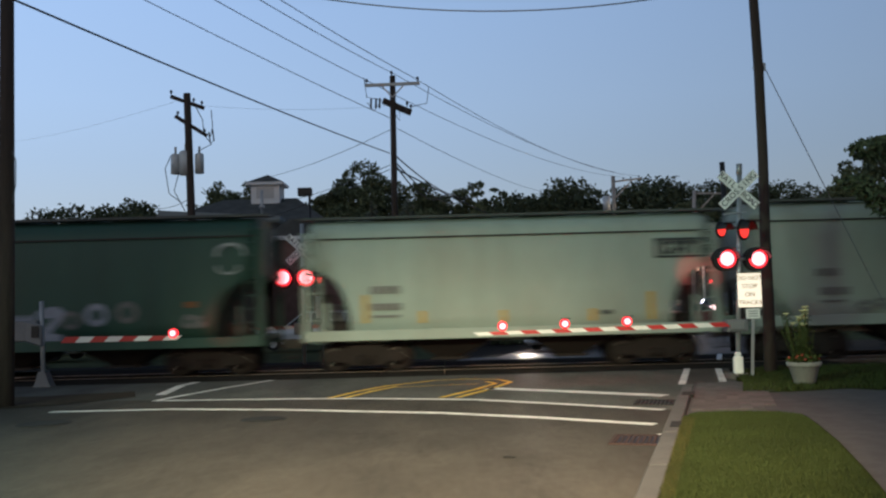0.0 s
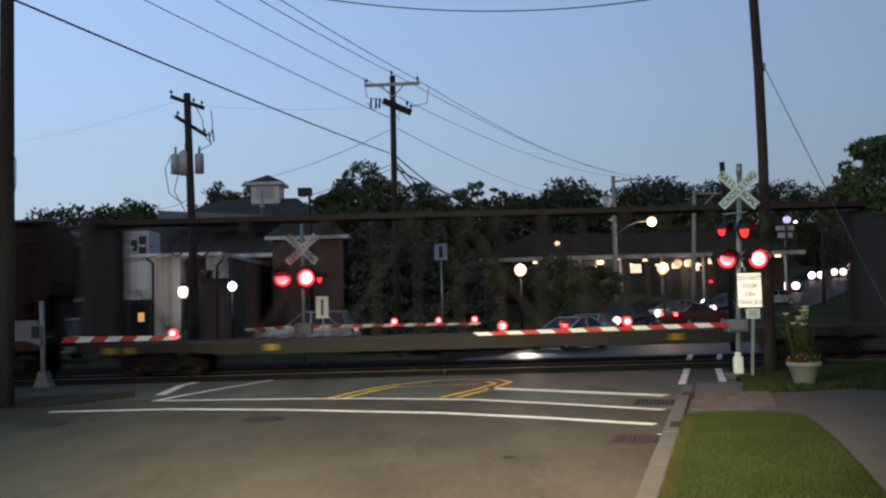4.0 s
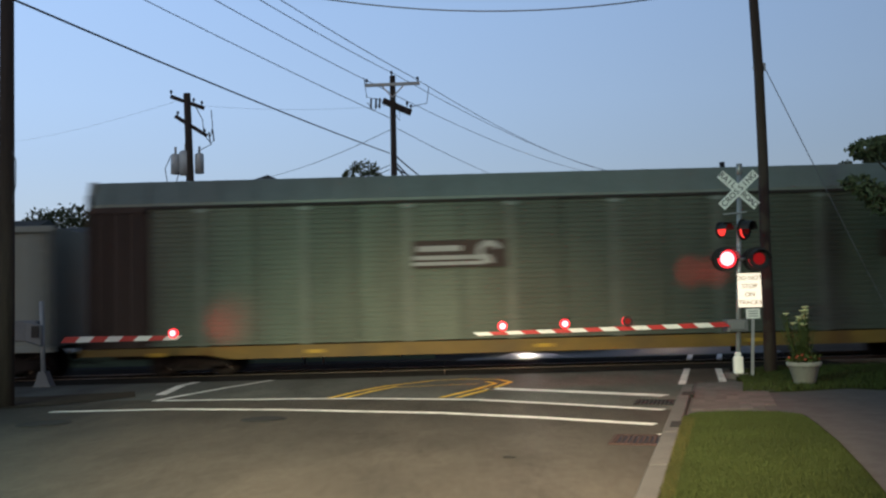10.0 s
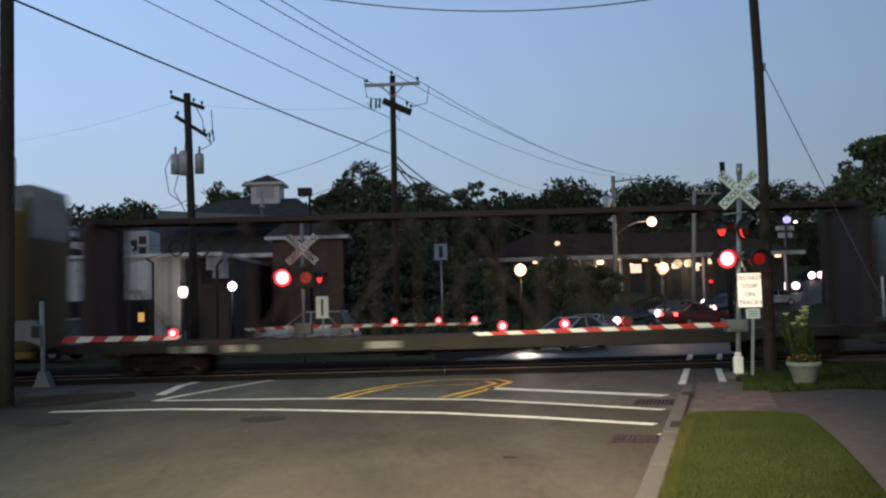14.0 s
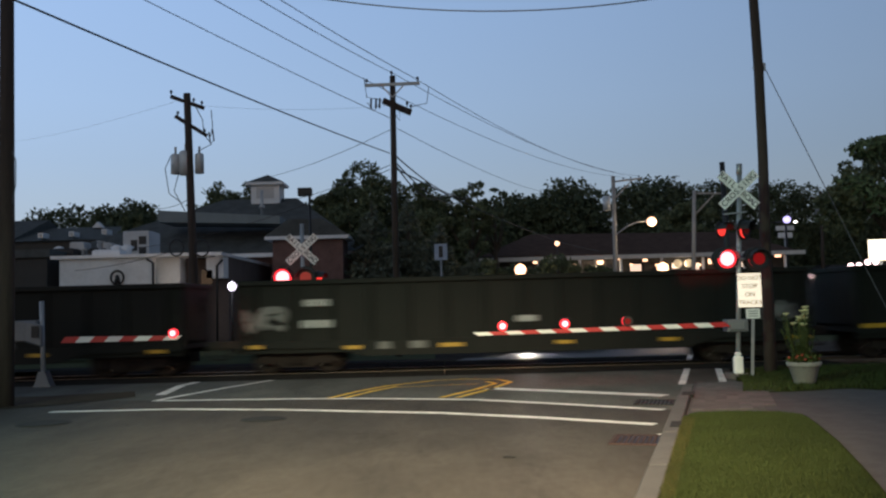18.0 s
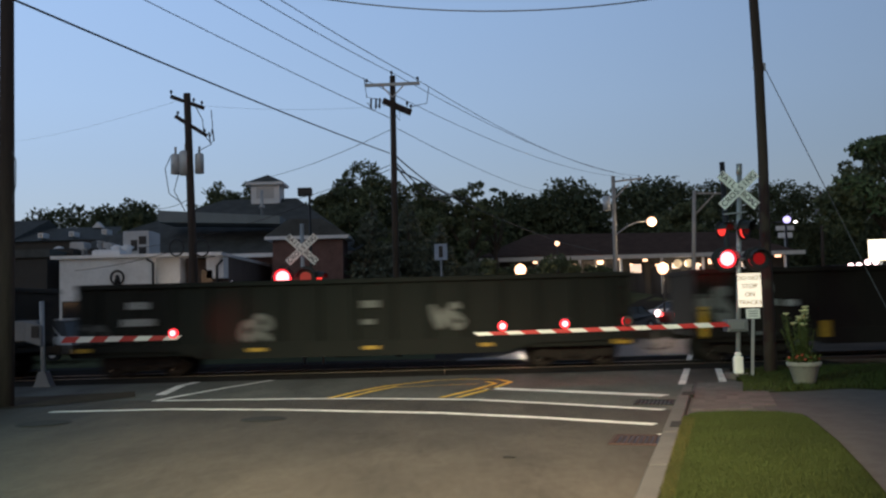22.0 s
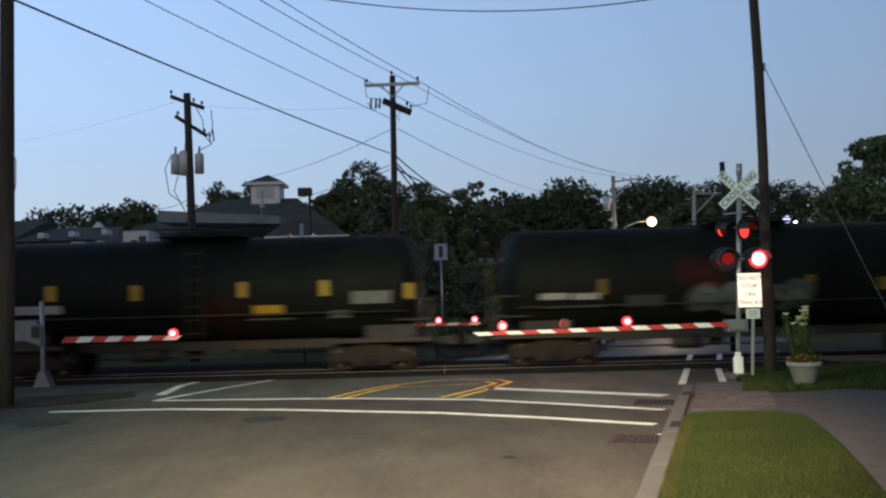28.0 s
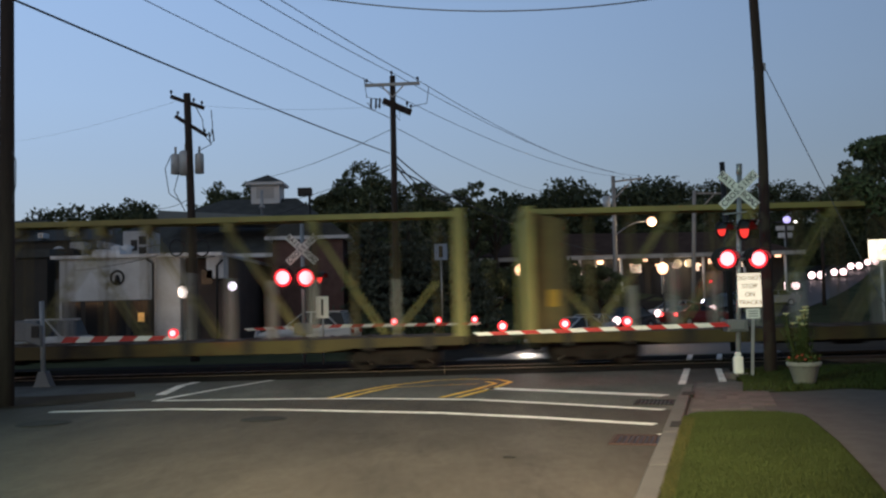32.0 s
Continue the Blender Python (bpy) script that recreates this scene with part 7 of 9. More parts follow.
stop = thing("traffic_light", "small traffic light showing red on a dark post", "traffic light")
bm = bmesh.new()
tube(bm, [(18.3, 62, rise(18.3, 62)), (18.3, 62, 3.5)], 0.05, 8)
part("post", bm, BLACK, stop)
bm = bmesh.new()
box(bm, 18.07, 18.37, 61.75, 61.95, 2.45, 3.35)
part("housing", bm, BLACK, stop, "", 0.03)
for z, mt in ((3.12, RED_LENS), (2.88, GLASS_DARK), (2.64, GLASS_DARK)):
    bm = bmesh.new()
    tube(bm, [(18.22, 61.75, z), (18.22, 61.72, z)], 0.13, 14)
    part("lens", bm, mt, stop, "glowing red lens" if mt is RED_LENS else "dark unlit lens")
tl = thing("street_lamp", "bluish-white street lamp on a curved arm", "street lamp")
bm = bmesh.new()
tube(bm, [(36.2, 95, 1.5), (36.2, 95, 9.5)], 0.12, 8)
tube(bm, [(33.2, 95, 9.2), (34.0, 95, 9.8), (36.2, 95, 9.95)], 0.06, 6)
part("pole", bm, BLACK, tl)
for x, z, r, mt in ((36.2, 10.1, 0.36, LAMP_BLUE), (37.1, 9.85, 0.12, LAMP_WHITE)):
    bm = bmesh.new()
    tube(bm, [(x, 94.8, z), (x, 94.5, z)], r, 12)
    part("lamp_glass", bm, mt, tl)

# the light of the lamps beyond the tracks
for x_, y_, z_, e_, c_ in ((5.1, 59.4, 4.2, 170, (1.0, 0.72, 0.45)), (14.55, 59.4, 4.1, 170, (1.0, 0.72, 0.45)), (17.3, 73.8, 8.2, 260, (1.0, 0.72, 0.45)), (-10.07, 42.6, 3.1, 18, (0.9, 0.85, 1.0)), (-12.95, 44.05, 2.9, 22, (1.0, 0.74, 0.48)),
                           (15.7, 90.2, 5.6, 190, (1.0, 0.78, 0.55)), (24.0, 90.2, 5.5, 190, (1.0, 0.78, 0.55))):
    ld = bpy.data.lights.new("lamp_light", "POINT")
    ld.energy, ld.color, ld.shadow_soft_size = e_, c_, 0.3
    new("lamp_light", ld).location = (x_, y_, z_)

park = thing("street_lamp", "dark car-park lamp head on a slim pole", "street lamp")
bm = bmesh.new()
tube(bm, [(-7.3, 50, 0), (-7.35, 50, 8.3)], [0.09, 0.07], 8)
part("pole", bm, BLACK, park)
bm = bmesh.new()
box(bm, -7.97, -7.21, 49.7, 50.2, 8.2, 8.64)
part("head", bm, BLACK, park, "", 0.02)

# ---- buildings ----
STUCCO = mat("stucco_white", (0.74, 0.76, 0.77), 0.85, 0, 0.7, 0.12, 0.15, 40, dirt=(0.4, 0.39, 0.37), dirt_amt=0.4)
UNIT_WHITE = mat("rooftop_unit_white", (0.78, 0.79, 0.8), 0.5, 0.1, 1.5, 0.12)
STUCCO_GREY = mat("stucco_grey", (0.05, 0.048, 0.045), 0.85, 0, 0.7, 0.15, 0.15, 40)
SHINGLE = mat("roof_shingle", (0.088, 0.094, 0.092), 0.95, 0, 1.5, 0.3, 0.4, 18, spec=0.1)
SHINGLE_BROWN = mat("roof_shingle_brown", (0.085, 0.055, 0.043), 0.95, 0, 1.2, 0.3, 0.4, 18, spec=0.05)
BRICK_RED = mat("brick_red", (0.155, 0.09, 0.078), 0.9, 0, 2.5, 0.3, 0.3, 25)
TRIM_WHITE = mat("trim_white", (0.72, 0.73, 0.74), 0.6, 0, 1, 0.1)
FASCIA = mat("fascia_grey", (0.6, 0.58, 0.55), 0.7, 0, 1, 0.2)
LOUVRE = mat("louvre_grey", (0.5, 0.5, 0.5), 0.7, 0, 1, 0.15)
# porch colour darkened in place of the recess's shade
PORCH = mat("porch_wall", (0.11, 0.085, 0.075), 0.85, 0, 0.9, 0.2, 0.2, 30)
METAL_ROOF = mat("roof_metal_grey", (0.17, 0.2, 0.205), 0.7, 0.1, 0.8, 0.15)
WINDOW_DARK = mat("window_dark", (0.02, 0.022, 0.026), 0.1, 0, 1, 0.1)

# white coffee shop
SIGN_ORANGE = mat("lit_sign_orange", (0.9, 0.5, 0.2), 0.4, emit=(1.0, 0.5, 0.12), strength=0.5)
cafe = thing("shop_building", "white stucco flat-roofed shop with a round emblem", "building")
CY = 45.0
bm = bmesh.new()
box(bm, -19.15, -14.5, CY, CY + 14, 0, 4.7)
part("wall", bm, STUCCO, cafe, "", 0.02)
bm = bmesh.new()
box(bm, -14.5, -13.3, CY + 0.6, CY + 14, 0, 4.75)
part("wall", bm, STUCCO, cafe, "white side wing", 0.02)
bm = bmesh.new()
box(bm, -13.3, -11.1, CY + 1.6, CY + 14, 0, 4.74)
part("wall", bm, PORCH, cafe, "recessed porch wall, the recess's shade in its dark colour")
bm = bmesh.new()
box(bm, -11.95, -11.1, CY + 0.5, CY + 1.6, 3.6, 4.72)
part("gable_panel", bm, STUCCO, cafe, "white boxed porch beam")
bm = bmesh.new()
box(bm, -19.5, -11.0, CY - 0.25, CY + 14.2, 4.7, 4.86)
part("eave", bm, UNIT_WHITE, cafe, "thin pale roof edge")
for k in range(4):
    bm = bmesh.new()
    x = -19.0 + k * 1.12
    box(bm, x, x + 1.116, CY - 0.03, CY + 0.05, 0.5, 2.6)
    w = part("window", bm, BLACK, cafe)
    bm = bmesh.new()
    box(bm, x + 0.06, x + 0.94, CY - 0.05, CY - 0.03, 0.56, 2.54)
    part("pane", bm, WINDOW_DARK, w)
for x, z, s in ((-15.2, 1.5, 0.3),):
    bm = bmesh.new()
    box(bm, x, x + s, CY - 0.09, CY - 0.06, z, z + s * 1.5)
    part("lit_sign", bm, SIGN_ORANGE, cafe, "small lit orange sign")
bm = bmesh.new()
n_ = 20
tube(bm, [(-16.25 + math.cos(k * 2 * math.pi / n_) * 0.32, CY - 0.05, 3.72 + math.sin(k * 2 * math.pi / n_) * 0.34) for k in range(n_ + 1)], 0.05, 6, False)
tube(bm, [(-16.25, CY - 0.05, 3.45), (-16.25, CY - 0.05, 3.85)], [0.16, 0.08], 8)
part("emblem", bm, BLACK, cafe, "round dark emblem on the wall")
bm = bmesh.new()
tube(bm, [(-14.45, CY - 0.08, 0.3), (-14.45, CY - 0.08, 4.4), (-14.75, CY - 0.1, 4.6)], 0.06, 8)
part("downpipe", bm, BLACK, cafe)
bm = bmesh.new()
tube(bm, [(-11.4, CY + 0.4, 0.3), (-11.4, CY + 0.4, 4.2), (-11.1, CY + 0.4, 4.5)], 0.06, 8)
part("downpipe", bm, BLACK, cafe)
for k, x in enumerate((-13.1, -12.2)):
    bm = bmesh.new()
    box(bm, x, x + 0.55, CY + 0.5, CY + 0.62, 1.0 + k * 2.3, 2.8 + k * 1.2)
    part("window", bm, WINDOW_DARK, cafe)
sc = thing("wall_lamp", "lit warm lantern by the shop door", "lamp")
bm = bmesh.new()
tube(bm, [(-12.8, 44.35, 2.62), (-12.8, 44.35, 2.72), (-12.8, 44.35, 2.95), (-12.8, 44.35, 3.12), (-12.8, 44.35, 3.18)], [0.12, 0.21, 0.25, 0.22, 0.12], 14)
part("glass", bm, LAMP_ROSE, sc)
bm = bmesh.new()
tube(bm, [(-12.8, 44.35, 3.18), (-12.8, 44.35, 3.22), (-12.8, 44.35, 3.34)], [0.2, 0.2, 0.03], 12)
box(bm, -12.82, -12.78, 44.35, 46.6, 3.24, 3.28)
tube(bm, [(-12.82, 44.35, 0.0), (-12.82, 44.35, 2.62)], 0.04, 6)
part("bracket", bm, BLACK, sc)
for x0, x1, y, z0, z1, mt, lab in ((-18.15, -16.7, 46.6, 4.88, 5.22, UNIT_WHITE, "low white duct box on the flat roof"), (-20.3, -19.5, 49, 4.88, 5.86, LOUVRE, "pale metal ventilation unit on the flat roof"),
                                   (-20.85, -19.65, 48, 4.88, 5.44, BLACK, "dark metal unit on the flat roof"), (-19.3, -18.5, 49, 4.88, 5.5, BLACK, "dark metal unit on the flat roof"), (-19.35, -18.6, 50.4, 5.3, 5.9, LOUVRE, "pale metal ventilation unit on the flat roof")):
    bm = bmesh.new()
    box(bm, x0, x1, y, y + 1.0, z0, z1)
    box(bm, x0 + 0.08, x1 - 0.08, y + 0.08, y + 0.92, z1, z1 + 0.05)
    if z0 > 5:
        for q in (x0 + 0.1, x1 - 0.1):
            tube(bm, [(q, y + 0.5, 4.88), (q, y + 0.5, z0)], 0.04, 6)
    solo("rooftop_unit", bm, mt, lab, "air conditioner", bevel=0.03)
for x, r_ in ((-17.5, 0.34), (-16.95, 0.36), (-20.6, 0.3)):
    bm = bmesh.new()
    tube(bm, [(x, 48.4, 4.88), (x, 48.4, 5.3), (x, 48.4, 5.5), (x, 48.4, 5.62)], [r_ * 0.6, r_ * 0.62, r_, r_ * 0.35], 16)
    solo("roof_fan", bm, UNIT_WHITE, "white domed exhaust fan on the flat roof", "roof fan")
lv = thing("louvre_housing", "pale boxed roof housing with dark louvred openings", "roof housing")
bm = bmesh.new()
box(bm, -17.75, -16.3, 50, 52, 4.88, 6.5)
part("body", bm, LOUVRE, lv, "", 0.03)
for x0, x1, z0, z1 in ((-17.3, -16.95, 5.4, 6.0), (-16.85, -16.45, 5.75, 6.2), (-16.85, -16.45, 5.2, 5.6)):
    bm = bmesh.new()
    box(bm, x0, x1, 49.96, 50.0, z0, z1)
    part("opening", bm, BLACK, lv)
for x, z in ((-19.4, 0.5), (-18.6, 0.9), (-18.0, 0.7)):
    bm = bmesh.new()
    tube(bm, [(x, CY + 4, 4.85), (x, CY + 4, 4.9 + z), (x, CY + 4, 5.0 + z)], [0.12, 0.12, 0.25], 10)
    solo("roof_vent", bm, GALV, "small metal roof vent", "vent")

# hipped-roof building with a cupola
hall = thing("hall_building", "low brick building with a dark hipped roof and cupola", "building")
HY = 58.0
bm = bmesh.new()
box(bm, -25, -5.3, HY, HY + 18, 0.2, 5.6)
part("wall", bm, BRICK_RED, hall)
bm = bmesh.new()
e = [bm.verts.new(v) for v in ((-26, HY - 0.9, 5.5), (-4.6, HY - 0.9, 5.5), (-4.6, HY + 19, 5.5), (-26, HY + 19, 5.5))]
r = [bm.verts.new(v) for v in ((-16.2, HY + 9, 10.25), (-10.8, HY + 9, 10.25))]
for f in ((e[0], e[1], r[1], r[0]), (e[1], e[2], r[1]), (e[2], e[3], r[0], r[1]), (e[3], e[0], r[0]), tuple(e[::-1])):
    bm.faces.new(f)
part("roof", bm, SHINGLE, hall, "dark shingled hip roof")
bm = bmesh.new()
box(bm, -26.1, -4.5, HY - 1.0, HY - 0.88, 5.3, 5.55)
part("gutter", bm, TRIM_WHITE, hall, "white gutter board")
bm = bmesh.new()
prism(bm, [(-18.2, 7.75), (-10.4, 7.45), (-10.4, 7.95), (-18.2, 8.5)], HY - 0.4, HY + 3, "y")
part("parapet", bm, METAL_ROOF, hall, "pale grey parapet along the roof")
cup = (-14.0, -11.9, HY + 8, HY + 10)
bm = bmesh.new()
box(bm, *cup, 9.5, 11.15)
cp = part("cupola", bm, TRIM_WHITE, hall, "white boarded cupola", 0.02)
bm = bmesh.new()
box(bm, cup[0] - 0.3, cup[1] + 0.3, cup[2] - 0.3, cup[3] + 0.3, 11.15, 11.35)
part("cornice", bm, TRIM_WHITE, cp)
bm = bmesh.new()
e = [bm.verts.new(v) for v in ((cup[0] - 0.3, cup[2] - 0.3, 11.35), (cup[1] + 0.3, cup[2] - 0.3, 11.35), (cup[1] + 0.3, cup[3] + 0.3, 11.35), (cup[0] - 0.3, cup[3] + 0.3, 11.35))]
a_ = bm.verts.new(((cup[0] + cup[1]) / 2, (cup[2] + cup[3]) / 2, 12.05))
for i in range(4):
    bm.faces.new((e[i], e[(i + 1) % 4], a_))
bm.faces.new(e[::-1])
part("cap", bm, SHINGLE, cp)
bm = bmesh.new()
box(bm, cup[0] + 0.4, cup[1] - 0.4, cup[2] - 0.03, cup[2], 10.15, 11.0)
part("louvre", bm, LOUVRE, cp)
bm = bmesh.new()
tube(bm, [(-12.2, HY + 3, 8.2), (-12.2, HY + 3, 10.1)], 0.1, 10)
tube(bm, [(-12.2, HY + 3, 8.85), (-12.2, HY + 3, 9.05)], 0.2, 10)
part("flue", bm, GALV, hall, "shiny metal flue pipe")
for k in range(4):
    x = -10.0 + k * 1.15
    bm = bmesh.new()
    box(bm, x, x + 0.7, HY - 0.03, HY + 0.1, 2.0, 3.8)
    part("window", bm, WINDOW_DARK, hall)
wing = thing("brick_wing", "brick gable wing with a white-trimmed roof", "building")
bm = bmesh.new()
box(bm, -10.2, -6.0, 54, 57, 0.1, 6.1)
part("wall", bm, BRICK_RED, wing)
bm = bmesh.new()
box(bm, -10.6, -5.6, 53.6, 57, 6.1, 6.3)
part("eave", bm, TRIM_WHITE, wing)
bm = bmesh.new()
prism(bm, [(-10.6, 6.3), (-5.6, 6.3), (-7.2, 7.3), (-9.2, 7.3)], 53.6, 57, "y")
part("roof", bm, SHINGLE, wing)

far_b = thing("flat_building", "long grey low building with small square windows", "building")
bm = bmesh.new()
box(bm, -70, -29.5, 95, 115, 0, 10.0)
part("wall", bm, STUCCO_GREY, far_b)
bm = bmesh.new()
prism(bm, [(94.6, 9.9), (104, 12.15), (115, 9.9)], -45.4, -29.2, "x")
prism(bm, [(94.4, 9.95), (104, 13.1), (115, 9.95)], -70.5, -45.4, "x")
parts("roof", bm, SHINGLE, far_b, "dark shingled pitched roof")
for x, z in ((-42.2, 10.46), (-38.95, 10.55), (-35.5, 10.7), (-32.4, 10.8)):
    bm = bmesh.new()
    box(bm, x - 0.28, x + 0.28, 94.5, 96.0, z - 0.26, z + 0.26)
    w = part("roof_window", bm, TRIM_WHITE, far_b, "small square pale roof window")
    bm = bmesh.new()
    box(bm, x - 0.16, x + 0.16, 94.47, 94.5, z - 0.15, z + 0.15)
    part("pane", bm, LOUVRE, w)
for x in (-39.3, -32.0):
    bm = bmesh.new()
    prism(bm, [(x - 0.6, 11.95), (x + 0.6, 11.95), (x, 12.6)], 102.5, 103.4, "y")
    part("gable_vent", bm, TRIM_WHITE, far_b, "small white gable vent")
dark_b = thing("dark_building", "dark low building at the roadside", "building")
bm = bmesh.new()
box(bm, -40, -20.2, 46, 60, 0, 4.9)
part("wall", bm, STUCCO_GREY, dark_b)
bm = bmesh.new()
box(bm, -40.3, -20.0, 45.8, 60, 4.9, 5.3)
part("roof", bm, SHINGLE, dark_b)
bm = bmesh.new()
box(bm, -22.6, -22.2, 45.7, 45.8, 3.6, 4.3)
part("lamp", bm, SHOP_GLOW, dark_b, "dim yellow wall light")

# row of shops under one long hip roof
row = thing("shop_row", "long row of lit shops under a brown hip roof", "building")
RY = 92.0
# near-black wall colour stands in for shade under the porch roof
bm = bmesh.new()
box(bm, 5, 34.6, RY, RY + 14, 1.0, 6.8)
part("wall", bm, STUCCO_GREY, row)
bm = bmesh.new()
e = [bm.verts.new(v) for v in ((3.6, RY - 2.2, 6.75), (36, RY - 2.2, 6.4), (36, RY + 16, 6.4), (3.6, RY + 16, 6.75))]
r = [bm.verts.new(v) for v in ((9.5, RY + 6, 9.5), (31, RY + 6, 9.25))]
for f in ((e[0], e[1], r[1], r[0]), (e[1], e[2], r[1]), (e[2], e[3], r[0], r[1]), (e[3], e[0], r[0]), tuple(e[::-1])):
    bm.faces.new(f)
part("roof", bm, SHINGLE_BROWN, row)
bm = bmesh.new()
box(bm, 3.6, 36, RY - 2.3, RY - 2.15, 6.2, 6.6)
part("fascia", bm, FASCIA, row)
rg = random.Random(5)
for k in range(13):
    x = 6 + k * 2.15 + rg.uniform(-0.15, 0.15)
    wd = rg.choice((1.1, 1.6, 1.75))
    lo = rg.choice((2.6, 3.3, 3.6))
    bm = bmesh.new()
    box(bm, x, x + wd, RY - 0.06, RY + 0.05, lo, 5.9)
    w = part("window", bm, BLACK, row)
    bm = bmesh.new()
    box(bm, x + 0.08, x + wd - 0.08, RY - 0.1, RY - 0.06, lo + 0.1, 5.8)
    part("pane", bm, WINDOW_DARK, w)
    if k in (3, 4, 6, 8, 9, 11, 12):
        bm = bmesh.new()
        box(bm, x + 0.15, x + wd * rg.uniform(0.6, 0.85), RY - 0.14, RY - 0.1, 5.0 + rg.uniform(-0.2, 0.2), 5.7)
        part("lit_pane", bm, SHOP_LIT, w, "warmly lit upper pane")
for k in range(8):
    x = 5.4 + k * 4.1
    bm = bmesh.new()
    tube(bm, [(x, RY - 1.9, 1.5), (x, RY - 1.9, 6.4)], 0.14, 8)
    part("column", bm, TRIM_WHITE, row, "white porch column")
for x, z, s in ((13.2, 5.9, 0.16), (18.8, 5.7, 0.16), (21.4, 5.6, 0.2), (25.6, 5.5, 0.18), (29.4, 5.8, 0.22), (31.2, 5.2, 0.18), (15.7, 6.1, 0.34), (17.5, 6.3, 0.2), (20.2, 6.15, 0.24), (22.6, 6.5, 0.2), (27.0, 6.0, 0.5), (9.2, 6.2, 0.22), (11.2, 6.2, 0.22), (33.5, 6.3, 0.3)):
    bm = bmesh.new()
    tube(bm, [(x, RY - 1.6, z), (x, RY - 1.6, z - s)], s, 10)
    part("porch_lamp", bm, LAMP_WARM, row, "lit warm porch lamp")
for x in (23.4, 24.5):
    bm = bmesh.new()
    tube(bm, [(x, RY - 1.7, 5.6), (x, RY - 1.9, 5.6)], 0.42, 14)
    part("round_window", bm, SHOP_GLOW, row, "round lit window")

bs = thing("shop_sign", "bright lit sign panel on a white post", "sign")
bm = bmesh.new()
box(bm, 22.69, 25.2, 48, 48.2, 3.72, 4.82)
part("panel", bm, SIGN_GLOW, bs, "glowing cream sign panel", 0.02)
bm = bmesh.new()
tube(bm, [(23.3, 48.1, 0.2), (23.3, 48.1, 3.72)], 0.08, 8)
part("post", bm, TRIM_WHITE, bs)
bs = thing("shop_sign", "pale sign boards on a post up the hill", "sign")
for z0, z1, w in ((10.9, 11.5, 2.4), (9.9, 10.6, 1.9)):
    bm = bmesh.new()
    box(bm, 45.6 - w / 2, 45.6 + w / 2, 120, 120.15, z0, z1)
    part("panel", bm, TRIM_WHITE, bs, "", 0.02)
bm = bmesh.new()
tube(bm, [(45.6, 120.2, 2.0), (45.6, 120.2, 11.4)], 0.1, 8)
part("post", bm, GALV, bs)
rd = thing("street_sign", "small blue-white sign on the slope", "sign")
bm = bmesh.new()
box(bm, -0.5, 0.24, 52, 52.04, 4.55, 5.48)
pl = part("plate", bm, mat("sign_blue", (0.3, 0.38, 0.5), 0.5, 0, 3, 0.2), rd)
bm = bmesh.new()
box(bm, -0.25, -0.02, 51.98, 52.0, 4.7, 5.35)
part("figure", bm, SIGN_BLACK, pl)
bm = bmesh.new()
tube(bm, [(-0.13, 52.06, 0.2), (-0.13, 52.06, 4.6)], 0.05, 6)
part("post", bm, GALV, rd)


# ---- cars ----
CAR_COLS = [mat("car_paint_silver", (0.35, 0.36, 0.38), 0.3, 0.6, 2, 0.06), mat("car_paint_dark", (0.03, 0.032, 0.04), 0.25, 0.3, 2, 0.06),
            mat("car_paint_white", (0.62, 0.64, 0.66), 0.3, 0.1, 2, 0.05), mat("car_paint_red", (0.2, 0.02, 0.02), 0.3, 0.2, 2, 0.06)]
TYRE = mat("tyre", (0.015, 0.015, 0.015), 0.85, 0, 4, 0.2)
HEADLIGHT = mat("headlight", (1, 1, 1), 0.2, emit=(1.0, 0.68, 0.68), strength=4.5)
HEADLIGHT_COOL = mat("headlight_cool", (1, 1, 1), 0.2, emit=(0.78, 0.75, 1.0), strength=8.0)
TAIL = mat("tail_light", (0.5, 0.02, 0.02), 0.3, emit=(1.0, 0.06, 0.06), strength=7.0)


